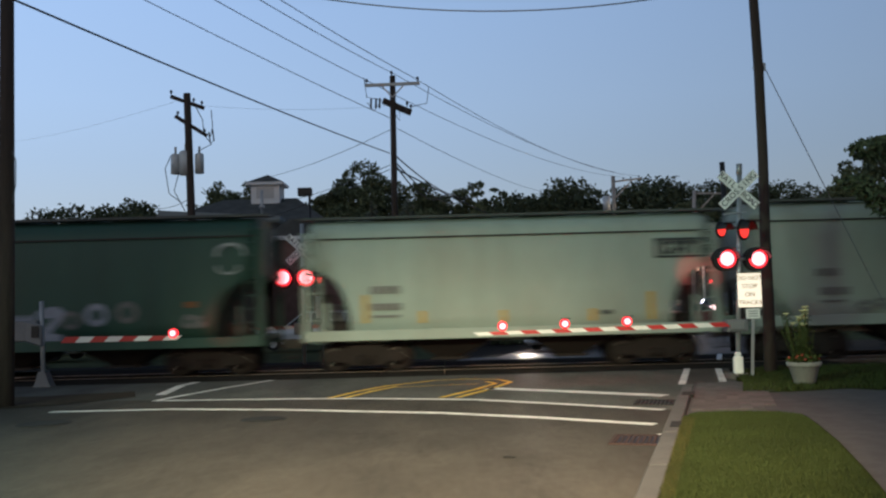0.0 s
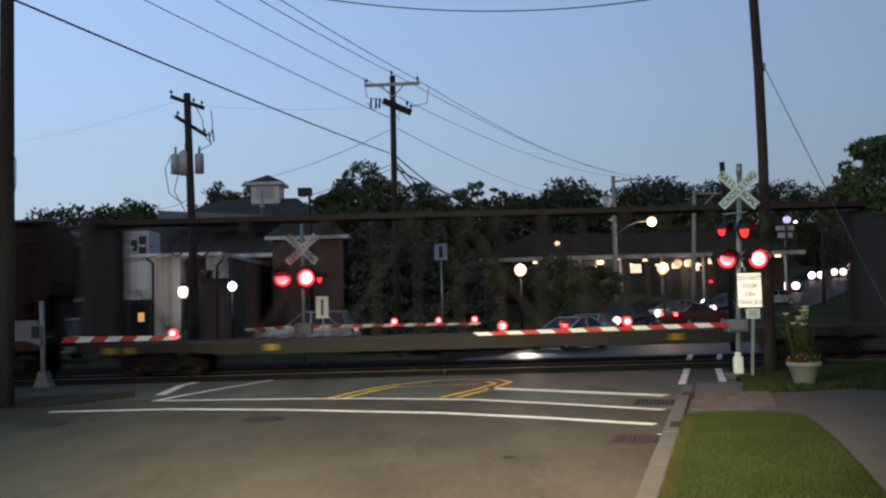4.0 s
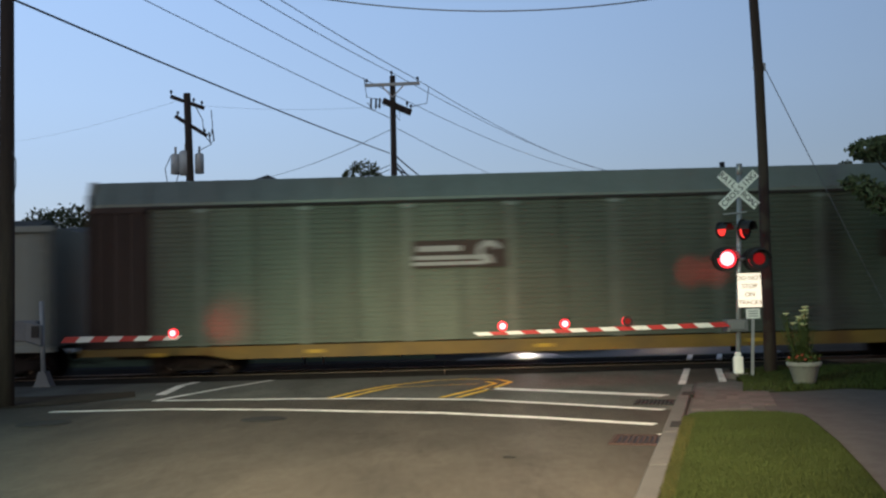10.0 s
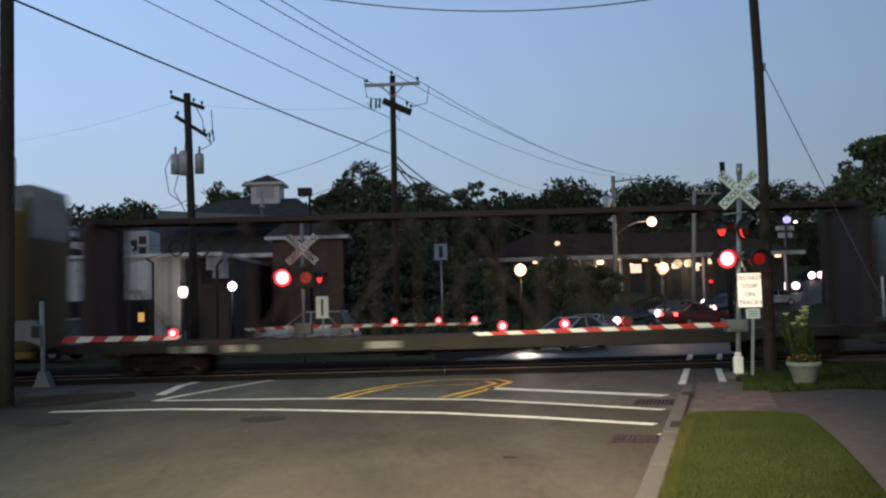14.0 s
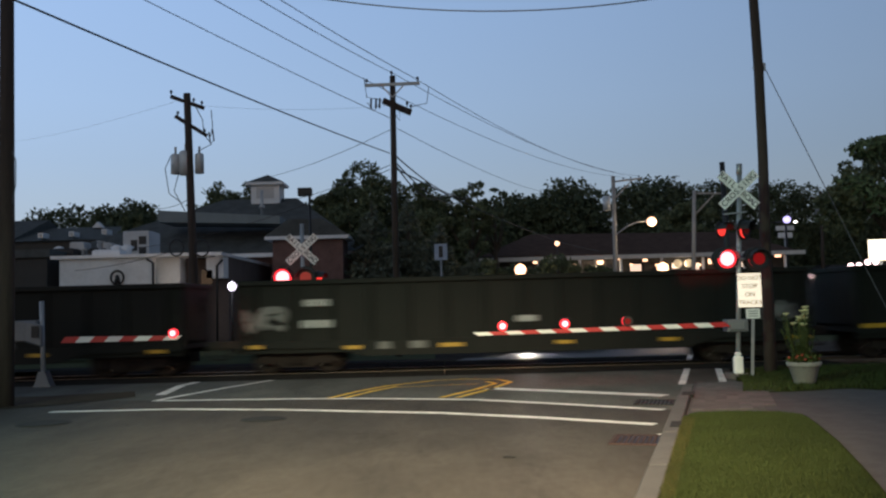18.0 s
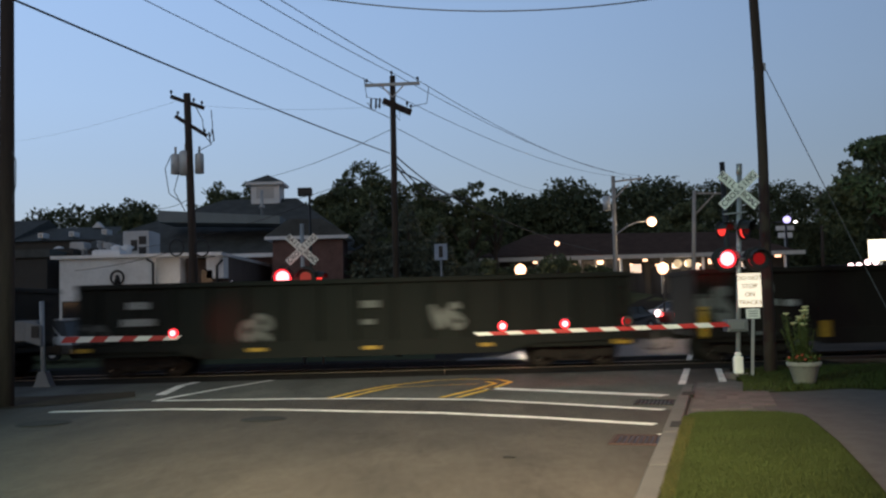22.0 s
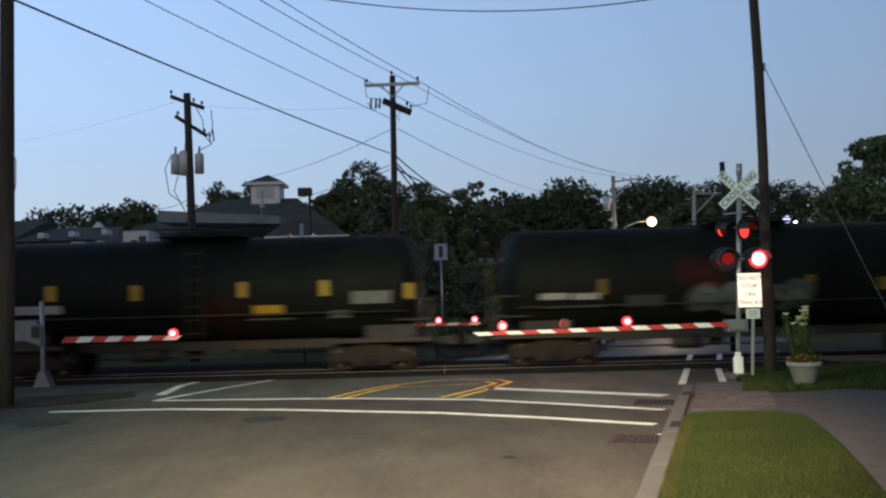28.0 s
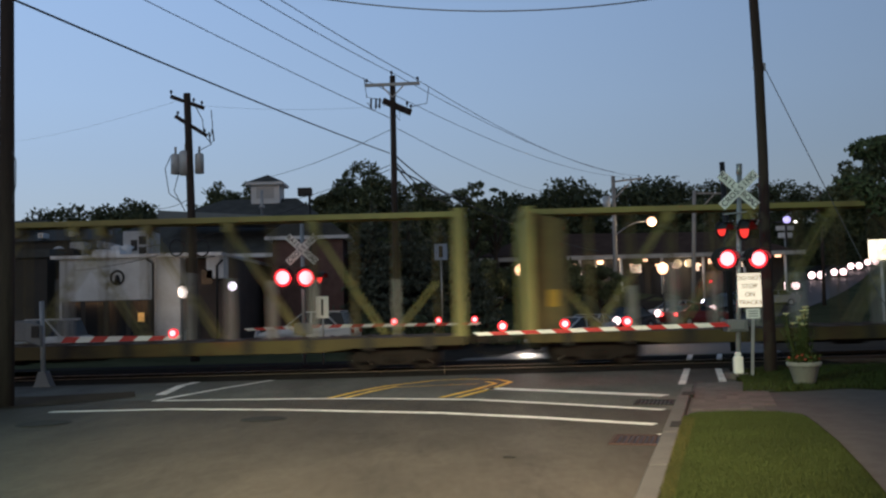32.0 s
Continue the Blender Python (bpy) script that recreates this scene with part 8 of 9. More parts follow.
def car(label, x, y, z, heading, paint, head=None, tail=None, suv=False, lamp=0.27, lamp_z=0.67):
    """A car whose front points along its own +y; heading turns it."""
    c = thing("car", label, "car", pose(x, y, z, 0, 0, heading))
    hgt = 1.72 if suv else 1.44
    prof = [(-2.25, 0.35), (-2.28, 0.75), (-2.2, 0.98), (-1.75, 1.02), (0.95, 0.98), (1.9, 0.86), (2.25, 0.72), (2.28, 0.4), (2.1, 0.28), (-2.1, 0.28)]
    bm = bmesh.new()
    r0 = [bm.verts.new((-0.9 if 0.3 < zz < 0.9 else -0.84, yy, zz)) for yy, zz in prof]
    r1 = [bm.verts.new((0.9 if 0.3 < zz < 0.9 else 0.84, yy, zz)) for yy, zz in prof]
    for k in range(len(prof)):
        q = (k + 1) % len(prof)
        bm.faces.new((r0[k], r0[q], r1[q], r1[k]))
    bm.faces.new(r0[::-1])
    bm.faces.new(r1)
    part("body", bm, paint, c, "", 0.05)
    cab = [(-2.0 if suv else -1.75, 0.98), (-1.75 if suv else -1.1, hgt - 0.06), (-0.9, hgt), (0.05, hgt), (0.98, 0.97)]
    bm = bmesh.new()
    r0 = [bm.verts.new((-0.78 + 0.18 * (zz - 0.97), yy, zz)) for yy, zz in cab]
    r1 = [bm.verts.new((0.78 - 0.18 * (zz - 0.97), yy, zz)) for yy, zz in cab]
    for k in range(len(cab) - 1):
        bm.faces.new((r0[k], r0[k + 1], r1[k + 1], r1[k]))
    bm.faces.new(r0[::-1])
    bm.faces.new(r1)
    part("cabin_glass", bm, GLASS_DARK, c, "dark windows")
    bm = bmesh.new()
    box(bm, -0.66, 0.66, -1.7 if suv else -1.05, 0.05, hgt - 0.04, hgt + 0.03)
    for s in (-1, 1):
        bar(bm, (s * 0.7, 0.03, hgt - 0.02), (s * 0.78, 0.96, 0.99), 0.06, 0.05)
        bar(bm, (s * 0.7, -0.95, hgt - 0.02), (s * 0.78, -1.7, 0.99), 0.09, 0.05)
        bar(bm, (s * 0.71, -0.35, hgt - 0.02), (s * 0.79, -0.35, 0.98), 0.07, 0.05)
    parts("roof", bm, paint, c)
    for sx in (-1, 1):
        for yy in (-1.4, 1.4):
            bm = bmesh.new()
            tube(bm, [(sx * 0.72, yy, 0.32), (sx * 0.92, yy, 0.32)], 0.32, 18)
            w = part("wheel", bm, TYRE, c, "black tyre")
            bm = bmesh.new()
            tube(bm, [(sx * 0.92, yy, 0.32), (sx * 0.935, yy, 0.32)], 0.19, 12)
            part("rim", bm, ALU, w)
        # lamp disc made larger than a real headlight to imitate its glare
        bm = bmesh.new()
        tube(bm, [(sx * 0.66, 2.18, lamp_z), (sx * 0.66, 2.32, lamp_z)], [lamp, lamp * 0.85], 14)
        part("headlight", bm, head or ALU, c, "lit headlight" if head else "unlit headlight")
        bm = bmesh.new()
        box(bm, sx * 0.68 - 0.14, sx * 0.68 + 0.14, -2.32, -2.24, 0.72, 0.92)
        part("tail_light", bm, tail or GATE_RED, c, "", 0.02)
    return c


def queue(px, y, paint, head, heading=163, tail=None, suv=False, lamp=0.25, label=""):
    return car(label, px, y, rise(px, y) + 0.02, heading, CAR_COLS[paint], head, tail, suv, lamp)


Q = "car waiting on the road with its headlights on"
queue(10.75, 54.0, 1, HEADLIGHT, 140, label=Q)
queue(15.7, 62.0, 0, HEADLIGHT, 122, label=Q)
queue(19.45, 64.5, 1, HEADLIGHT, 138, label=Q)
queue(23.9, 76.0, 1, HEADLIGHT_COOL, 118, label="dark car with bluish headlights waiting on the road")
# distant headlight discs enlarged further still for their glare
queue(45.6, 118.2, 0, HEADLIGHT, 150, lamp=0.5, label=Q)
queue(58.6, 141.5, 1, HEADLIGHT, 150, lamp=0.55, label=Q)
queue(64.7, 147.5, 0, HEADLIGHT, 150, lamp=0.55, label=Q)
queue(73.3, 160.5, 1, HEADLIGHT, 150, lamp=0.55, label=Q)
queue(80.2, 168.8, 2, HEADLIGHT, 150, lamp=0.55, label=Q)
car("white car waiting at the far gate with headlights lit", 5.78, 42.33, rise(5.78, 42.3) + 0.02, 135, CAR_COLS[2], HEADLIGHT_COOL, lamp=0.17, lamp_z=0.76)
car("white car waiting second in line with headlights lit", 7.73, 49.0, rise(7.73, 49.0) + 0.02, 150, CAR_COLS[2], HEADLIGHT_COOL, lamp=0.17)
# added car; its heading is set so both tail lights fall close in view
queue(16.2, 58.6, 3, None, -62, TAIL, label="dark red car added to carry a distant red light")
car("white car parked before the shop", -17.4, 38.5, 0.02, 80, CAR_COLS[2], None, None, True)
for k, (x, y) in enumerate(((-0.6, 72), (2.4, 74), (5.4, 76))):
    car("parked pale car in the car park", x, y, rise(x, y) + 0.02, 205, CAR_COLS[(2, 0, 2)[k]])
for k, (x, y) in enumerate(((33.0, 96), (30.5, 84))):
    car("parked silver car on the hill", x, y, rise(x, y) + 0.3, 80, CAR_COLS[0])
car("white car parked by the shop with its tail to the road", -6.3, 42, 0.05, 80, CAR_COLS[2], None, None, True)


# ---- foliage ----
LEAF_FAR = leafy("leaves_far", (0.045, 0.06, 0.033), (0.105, 0.132, 0.075), 0.12)
LEAF_MID = leafy("leaves_mid", (0.06, 0.08, 0.045), (0.15, 0.185, 0.1), 0.4)
LEAF_NEEDLE = leafy("needles", (0.07, 0.085, 0.065), (0.145, 0.17, 0.125), 0.5)
BARK = mat("bark", (0.07, 0.055, 0.042), 0.95, 0, 2, 0.3, 0.5, 20, stretch=(3, 3, 0.5))


def leaf_cloud(name, lobes, count, size, seed):
    """Many small leaf sprays, scattered over the skin of a few lobes: (x, y, z, rx, ry, rz)."""
    rs = np.random.RandomState(seed)
    vol = np.array([l[3] * l[4] + l[3] * l[5] for l in lobes])
    pick = rs.choice(len(lobes), count, p=vol / vol.sum())
    lob = np.array(lobes)[pick]
    d = rs.normal(size=(count, 3))
    d /= np.linalg.norm(d, axis=1)[:, None]
    rad = rs.uniform(0.45, 1.06, count) ** 0.6
    wob = 1 + 0.22 * np.sin(d[:, 0] * 7 + pick) * np.cos(d[:, 2] * 6 + pick * 2)
    c = lob[:, :3] + d * lob[:, 3:] * (rad * wob)[:, None]
    u = rs.normal(size=(count, 3))
    u /= np.linalg.norm(u, axis=1)[:, None]
    v = np.cross(u, rs.normal(size=(count, 3)))
    v /= np.linalg.norm(v, axis=1)[:, None]
    s = size * rs.uniform(0.5, 1.25, count)[:, None]
    n = np.cross(u, v) * 0.25
    P = np.stack([c - u * s, c - v * s * 0.45 + n * s, c + u * s, c + v * s * 0.45 + n * s], 1).reshape(-1, 3)
    k = np.arange(count) * 4
    me = bpy.data.meshes.new(name)
    me.from_pydata(P.tolist(), [], np.stack([k, k + 1, k + 2, k + 3], 1).tolist())
    return me


def tree(label, x, y, height, width, leaf, count, size, seed, trunk_h=None, base=None, clumps=46):
    rg = random.Random(seed)
    z0 = rise(x, y) if base is None else base
    t = thing("tree", label, "tree", pose(x, y, z0))
    th = trunk_h or height * 0.3
    bm = bmesh.new()
    r = 0.02 * height + 0.06
    tube(bm, [(0, 0, -0.3), (0.05, 0, th * 0.5), (rg.uniform(-0.2, 0.2), 0, th), (rg.uniform(-0.3, 0.3), 0, height * 0.75)], [r * 1.25, r, r * 0.8, r * 0.2], 9)
    for k in range(6):
        a = k * 1.05 + rg.uniform(0, 0.5)
        h0 = th * rg.uniform(0.8, 1.5)
        tube(bm, [(0, 0, h0), (math.cos(a) * width * 0.2, math.sin(a) * width * 0.2, h0 + height * 0.12), (math.cos(a) * width * 0.38, math.sin(a) * width * 0.38, h0 + height * 0.3)], [r * 0.5, r * 0.32, r * 0.1], 6)
    part("trunk", bm, BARK, t)
    # many small sprays of leaves, with gaps of sky between them
    lobes = []
    zc, hz = (th * 0.9 + height) / 2, (height - th * 0.9) / 2
    for k in range(clumps):
        d = Vector((rg.gauss(0, 1), rg.gauss(0, 1), rg.gauss(0, 1))).normalized() * rg.uniform(0.25, 0.92) ** 0.6
        taper = 1.0 - 0.25 * max(0.0, d.z)
        q = rg.uniform(0.05, 0.115) * width
        lobes.append((d.x * width * 0.46 * taper, d.y * width * 0.46 * taper, zc + d.z * hz * 0.93, q * rg.uniform(0.9, 1.5), q * rg.uniform(0.9, 1.5), q * rg.uniform(0.6, 1.0)))
    part("crown", leaf_cloud("crown", lobes, count, size, seed), leaf, t)
    return t


def conifer(label, x, y, height, width, seed, count=5000):
    z0 = rise(x, y)
    t = thing("conifer", label, "tree", pose(x, y, z0))
    bm = bmesh.new()
    tube(bm, [(0, 0, -0.2), (0, 0, height)], [0.2, 0.03], 8)
    part("trunk", bm, BARK, t)
    rg = random.Random(seed)
    lobes = []
    for k in range(22):
        f = k / 21
        w = width * 0.5 * (1 - f) ** 0.8 + 0.15
        for q in range(3):
            a = rg.uniform(0, 6.28)
            lobes.append((math.cos(a) * w * 0.55, math.sin(a) * w * 0.55, 0.8 + f * (height - 1), w * 0.55, w * 0.55, height * 0.035))
    part("crown", leaf_cloud("crown", lobes, count, 0.22, seed), LEAF_NEEDLE, t)
    return t


# the wooded ridge behind the town: one uncountable mass
rs_ = random.Random(11)
lobes_ = []
ridge = [(-68, 13), (-64, 15.4), (-61.5, 19.6), (-57, 20.2), (-53, 18.8), (-51.3, 16.2), (-50, 18), (-47.7, 20), (-44.5, 18), (-42.5, 14.2), (-38.7, 14.2), (-37, 17.4), (-33.5, 18.8), (-30, 19), (-24, 18), (-18, 18.4), (-12.5, 19.4), (-8, 19.6), (-3.5, 19), (2, 19.2), (8.7, 19.0), (11.5, 20), (14, 19.6), (17, 20.4), (19.3, 21.6), (22, 20.6), (24.5, 19.4), (29, 20.4), (36, 21.6), (45, 20.2), (54.5, 20.4), (62, 19.6), (70, 19), (85, 20), (110, 21)]
for i in range(len(ridge) - 1):
    (xa, za), (xb, zb) = ridge[i], ridge[i + 1]
    n_ = max(2, int((xb - xa) / 1.7))
    for k in range(n_):
        f = (k + rs_.random() * 0.8) / n_
        x, top_ = xa + (xb - xa) * f, za + (zb - za) * f + rs_.uniform(-0.6, 1.4) - (1.1 if xa + (xb - xa) * f > 0 else 0)
        far = 1.36 if x > 38 else 1.0
        x, top_ = x * far, 1.8 + (top_ - 1.8) * far
        y = 140 * far + rs_.uniform(-4, 6)
        r_ = rs_.uniform(1.6, 3.4)
        lobes_.append((x, y, top_ - r_ * 0.9, r_, r_, r_ * 0.9))
        for zz in (top_ - 4.5, top_ - 8, top_ - 12, top_ - 15):
            if zz > 1:
                q = rs_.uniform(2.6, 4.0)
                lobes_.append((x + rs_.uniform(-1, 1), y - rs_.uniform(0, 5), zz, q, q, q))
solo("woods", leaf_cloud("woods", lobes_, 200000, 0.46, 3), LEAF_FAR, "dark wooded ridge of broadleaf trees against the sky", "woods", kind="stuff")
bm = bmesh.new()
prism(bm, [(-110, 205), (210, 205), (260, 260), (-160, 260)], 0, 19, "z")
solo("backdrop", bm, LEAF_FAR, "dark mass of the wooded hill", kind="structure")

tree("dark broadleaf tree behind the hall", -26.9, 80, 10.6, 4.6, LEAF_MID, 4500, 0.34, 21)
tree("dark broadleaf tree behind the hall", -21.7, 86, 14.0, 7.2, LEAF_MID, 10000, 0.24, 22, 3.0, clumps=170)
tree("dark broadleaf tree behind the hall", -18.9, 88, 14.6, 6.6, LEAF_MID, 10000, 0.24, 37, 3.0, clumps=170)
tree("tall dark tree with an airy crown behind the tall pole", -7.4, 88, 15.4, 10.6, LEAF_MID, 13000, 0.24, 23, clumps=95)
tree("broad dark tree beside the tall pole", -11.8, 90, 12.6, 6.0, LEAF_MID, 6000, 0.26, 32)
tree("tall dark tree with a ragged crown", -1.4, 86, 12.7, 7.2, LEAF_MID, 8000, 0.24, 24, clumps=70)
tree("ragged tree on the slope", 2.7, 84, 11.4, 5.4, LEAF_MID, 5000, 0.22, 25, clumps=48)
tree("thin half-bare tree on the slope", 5.1, 88, 12.1, 3.0, LEAF_MID, 700, 0.2, 33, clumps=22)
tree("leafy young tree before the shops", 2.9, 63, 4.7, 4.4, LEAF_MID, 4500, 0.17, 26, 0.8)
tree("leafy young tree before the shops", 8.1, 64, 5.0, 4.6, LEAF_MID, 4500, 0.17, 27, 0.8)
tree("leafy young tree before the shops", 11.3, 65, 4.5, 3.4, LEAF_MID, 3500, 0.16, 28, 0.9)
tree("leafy young tree before the shops", 5.6, 70, 3.6, 4.4, LEAF_MID, 3500, 0.18, 34, 0.7)
tree("dark tree beside the shops", 30.5, 112, 12, 11, LEAF_MID, 5000, 0.36, 29)
tree("tall dark tree beyond the tracks", 30.5, 62, 12.4, 9.5, LEAF_MID, 8000, 0.26, 30, 5.4)
conifer("dark spruce beside the hall", -4.4, 56, 8.4, 5.6, 41)
conifer("dark spruce beside the hall", -2.2, 58, 8.8, 5.0, 42)
conifer("dark spruce on the slope", -0.2, 60, 7.2, 4.4, 43)
conifer("young spruce on the slope", 1.8, 58, 5.4, 3.4, 44, 3000)
bough = thing("tree", "leafy tree whose boughs hang beside the track", "tree", pose(13.6, 22.2, 0))
bm = bmesh.new()
tube(bm, [(0, 0, -0.3), (0.1, 0, 2.0), (-0.1, 0, 4.0), (-0.2, 0, 6.5)], [0.3, 0.24, 0.18, 0.04], 10)
for q in ((-3.2, -0.8, 4.2), (-2.6, 0.4, 5.2), (-1.0, -1.2, 5.6), (1.5, 0.5, 5.8)):
    tube(bm, [(0, 0, 2.6), (q[0] * 0.5, q[1] * 0.5, 3.7), q], [0.12, 0.07, 0.02], 7)
part("trunk", bm, BARK, bough)
lb_ = [(-2.9, 0, 5.45, 0.62, 0.6, 0.26), (-2.2, 0.1, 5.5, 0.7, 0.6, 0.34), (-1.4, 0, 5.7, 0.8, 0.8, 0.5), (-3.55, -0.5, 4.55, 0.36, 0.4, 0.16), (-3.05, -0.4, 4.3, 0.5, 0.5, 0.24), (-2.5, -0.2, 4.05, 0.6, 0.5, 0.32), (-1.8, 0, 3.9, 0.8, 0.7, 0.5), (-0.6, 0, 5.4, 1.3, 1.3, 0.9), (0.4, 0, 4.6, 1.5, 1.4, 1.2), (1.2, 0, 5.8, 1.4, 1.4, 1.1), (0.2, 0, 6.8, 1.3, 1.3, 0.8)]
part("crown", leaf_cloud("crown", lb_, 16000, 0.11, 51), LEAF_MID, bough)
for k, (x, y, w, h) in enumerate(((-4.5, 46, 2.0, 1.4), (-2.0, 47, 2.4, 1.5), (0.5, 47.5, 2.2, 1.3), (3.0, 48, 2.0, 1.2), (24, 72, 2.6, 1.8))):
    sh = thing("shrub", "dark rounded shrub on the bank", "shrub", pose(x, y, rise(x, y)))
    part("foliage", leaf_cloud("foliage", [(0, 0, h * 0.5, w * 0.5, w * 0.5, h * 0.5), (w * 0.3, 0, h * 0.4, w * 0.35, w * 0.3, h * 0.4)], 1500, 0.13, 60 + k), LEAF_MID, sh)
    bm = bmesh.new()
    tube(bm, [(0, 0, -0.1), (0, 0, h * 0.5)], 0.05, 6)
    part("stem", bm, BARK, sh)

# lawn blades near the camera
def blades(name, poly, count, size, seed, z):
    rs = np.random.RandomState(seed)
    xs, ys = [p[0] for p in poly], [p[1] for p in poly]
    P = []
    while len(P) < count:
        x, y = rs.uniform(min(xs), max(xs)), rs.uniform(min(ys), max(ys))
        ins = False
        for i in range(len(poly)):
            (xa, ya), (xb, yb) = poly[i], poly[i - 1]
            if (ya > y) != (yb > y) and x < (xb - xa) * (y - ya) / (yb - ya) + xa:
                ins = not ins
        if ins:
            P.append((x, y))
    c = np.array([(x, y, z) for x, y in P])
    a = rs.uniform(0, 2 * np.pi, count)
    w = np.stack([np.cos(a), np.sin(a), 0 * a], 1) * (size * 0.16)
    tip = np.stack([rs.normal(0, 0.35, count), rs.normal(0, 0.35, count), rs.uniform(0.6, 1.2, count)], 1) * size
    V = np.stack([c - w, c + w, c + tip], 1).reshape(-1, 3)
    k = np.arange(count) * 3
    me = bpy.data.meshes.new(name)
    me.from_pydata(V.tolist(), [], np.stack([k, k + 1, k + 2], 1).tolist())
    return me


near_poly = [(kerb_x(6) + 0.24, 6), (kerb_x(13.5) + 0.24, 13.5), (3.8, 13.97), (4.4, 14.0), (5.0, 13.8), (5.2, 13.4), (5.02, 12.55), (4.61, 10.9), (4.1, 9.1), (3.15, 6)]
solo("grass", blades("grass", near_poly, 80000, 0.038, 71, 0.088), GRASS_BLADE, "short green lawn grass", "grass", kind="stuff")
solo("grass", blades("grass", [(kerb_x(6) + 0.23, 6), (kerb_x(13.4) + 0.23, 13.4), (kerb_x(13.2) + 0.42, 13.2), (kerb_x(10) + 0.36, 10), (kerb_x(6) + 0.34, 6)], 6000, 0.045, 73, 0.088), GRASS_DRY, "dry yellowed grass along the kerb", "grass", kind="stuff")
solo("grass", blades("grass", [(6.15, 18.9), (5.65, 17.35), (6.5, 17.3), (7.75, 17.65), (8.5, 16.9), (12, 16.7), (12, 23.2), (8.1, 23.2), (6.95, 21.7)], 16000, 0.09, 72, 0.048), GRASS_BLADE, "rough grass round the pole and planter", "grass", kind="stuff")

# planter with flowers
pl = thing("planter", "pale stone planter with tall cream flowers and red blooms", "planter", pose(7.3, 18.57, 0.05))
LEAF_LILY = leafy("lily_leaves", (0.03, 0.045, 0.012), (0.1, 0.12, 0.032), 6.0)
STONE = mat("planter_stone", (0.3, 0.285, 0.255), 0.8, 0, 2, 0.2, 0.2, 40, dirt=(0.2, 0.19, 0.16), dirt_amt=0.5)
bm = bmesh.new()
tube(bm, [(0, 0, 0), (0, 0, 0.02), (0, 0, 0.36), (0, 0, 0.38), (0, 0, 0.46), (0, 0, 0.46), (0, 0, 0.38)], [0.18, 0.2, 0.3, 0.335, 0.345, 0.3, 0.29], 28)
part("pot", bm, STONE, pl)
bm = bmesh.new()
tube(bm, [(0, 0, 0.36), (0, 0, 0.40)], 0.31, 20)
part("soil", bm, BARK, pl)
part("foliage", leaf_cloud("foliage", [(0, 0, 0.5, 0.3, 0.3, 0.14)], 260, 0.075, 81), LEAF_LILY, pl, "low trailing leaves")
rg = random.Random(19)
for k in range(26):
    # a lily stalk with long leaves set all the way up
    a, q = rg.uniform(0, 6.28), rg.uniform(0.04, 0.42)
    h = rg.uniform(0.5, 1.05)
    cx, cy = math.cos(a), math.sin(a)
    foot, top = Vector((cx * 0.08, cy * 0.08, 0.38)), Vector((cx * q, cy * q, 0.4 + h))
    bm = bmesh.new()
    tube(bm, [foot, foot.lerp(top, 0.5) + Vector((cx, cy, 0)) * q * 0.1, top], [0.011, 0.009, 0.006], 4)
    stalk = part("stalk", bm, LEAF_LILY, pl, "green leafy stalk")
    for i in range(rg.randint(9, 13)):
        p = foot.lerp(top, rg.uniform(0.12, 1.0))
        b = rg.uniform(0, 6.28)
        ln = rg.uniform(0.12, 0.26)
        d = Vector((math.cos(b), math.sin(b), 0))
        bm = bmesh.new()
        w = d.cross(Vector((0, 0, 1))) * 0.017
        mid, tip = p + d * ln * 0.45 + Vector((0, 0, ln * 0.4)), p + d * ln + Vector((0, 0, ln * rg.uniform(0.0, 0.45)))
        vs = [bm.verts.new(v) for v in (p, mid - w, tip, mid + w, mid - Vector((0, 0, 0.006)))]
        for f in ((0, 1, 4), (1, 2, 4), (2, 3, 4), (3, 0, 4), (0, 3, 1), (3, 2, 1)):
            bm.faces.new([vs[v] for v in f])
        part("leaf", bm, LEAF_LILY, stalk)
FLOWER = mat("pale_flower", (0.6, 0.56, 0.3), 0.7, 0, 4, 0.2)
RED_FLOWER = mat("red_flower", (0.35, 0.06, 0.03), 0.7, 0, 4, 0.3)
rg = random.Random(9)
for k in range(17):
    a, q = rg.uniform(0, 6.28), rg.uniform(0.05, 0.34)
    x, y, z = math.cos(a) * q, math.sin(a) * q, rg.uniform(1.15, 1.58)
    bm = bmesh.new()
    tube(bm, [(x * 0.3, y * 0.3, 0.4), (x * 0.8, y * 0.8, z * 0.6), (x, y, z)], 0.008, 5)
    st = part("stem", bm, LEAF_LILY, pl)
    bm = bmesh.new()
    for p in range(6):
        b = p * 1.047
        tube(bm, [(x, y, z), (x + math.cos(b) * 0.03, y + math.sin(b) * 0.03, z + 0.045), (x + math.cos(b) * 0.075, y + math.sin(b) * 0.075, z + 0.05)], [0.012, 0.022, 0.004], 5)
    part("flower", bm, FLOWER, st, "cream blossom")
for k in range(14):
    a, q = rg.uniform(0, 6.28), rg.uniform(0.12, 0.31)
    x, y, z = math.cos(a) * q, math.sin(a) * q, rg.uniform(0.46, 0.62)
    bm = bmesh.new()
    tube(bm, [(x, y, z), (x, y, z + 0.03), (x, y, z + 0.05)], [0.015, 0.035, 0.01], 7)
    part("flower", bm, RED_FLOWER, pl, "small dark red blossom")

# drains, manholes, small marks on the road
IRON = mat("cast_iron", (0.012, 0.011, 0.01), 0.9, 0.0, 3, 0.3, 0.2, 40)
IRON_RED = mat("rusted_grate", (0.045, 0.02, 0.016), 0.85, 0.0, 3, 0.3, 0.2, 40)


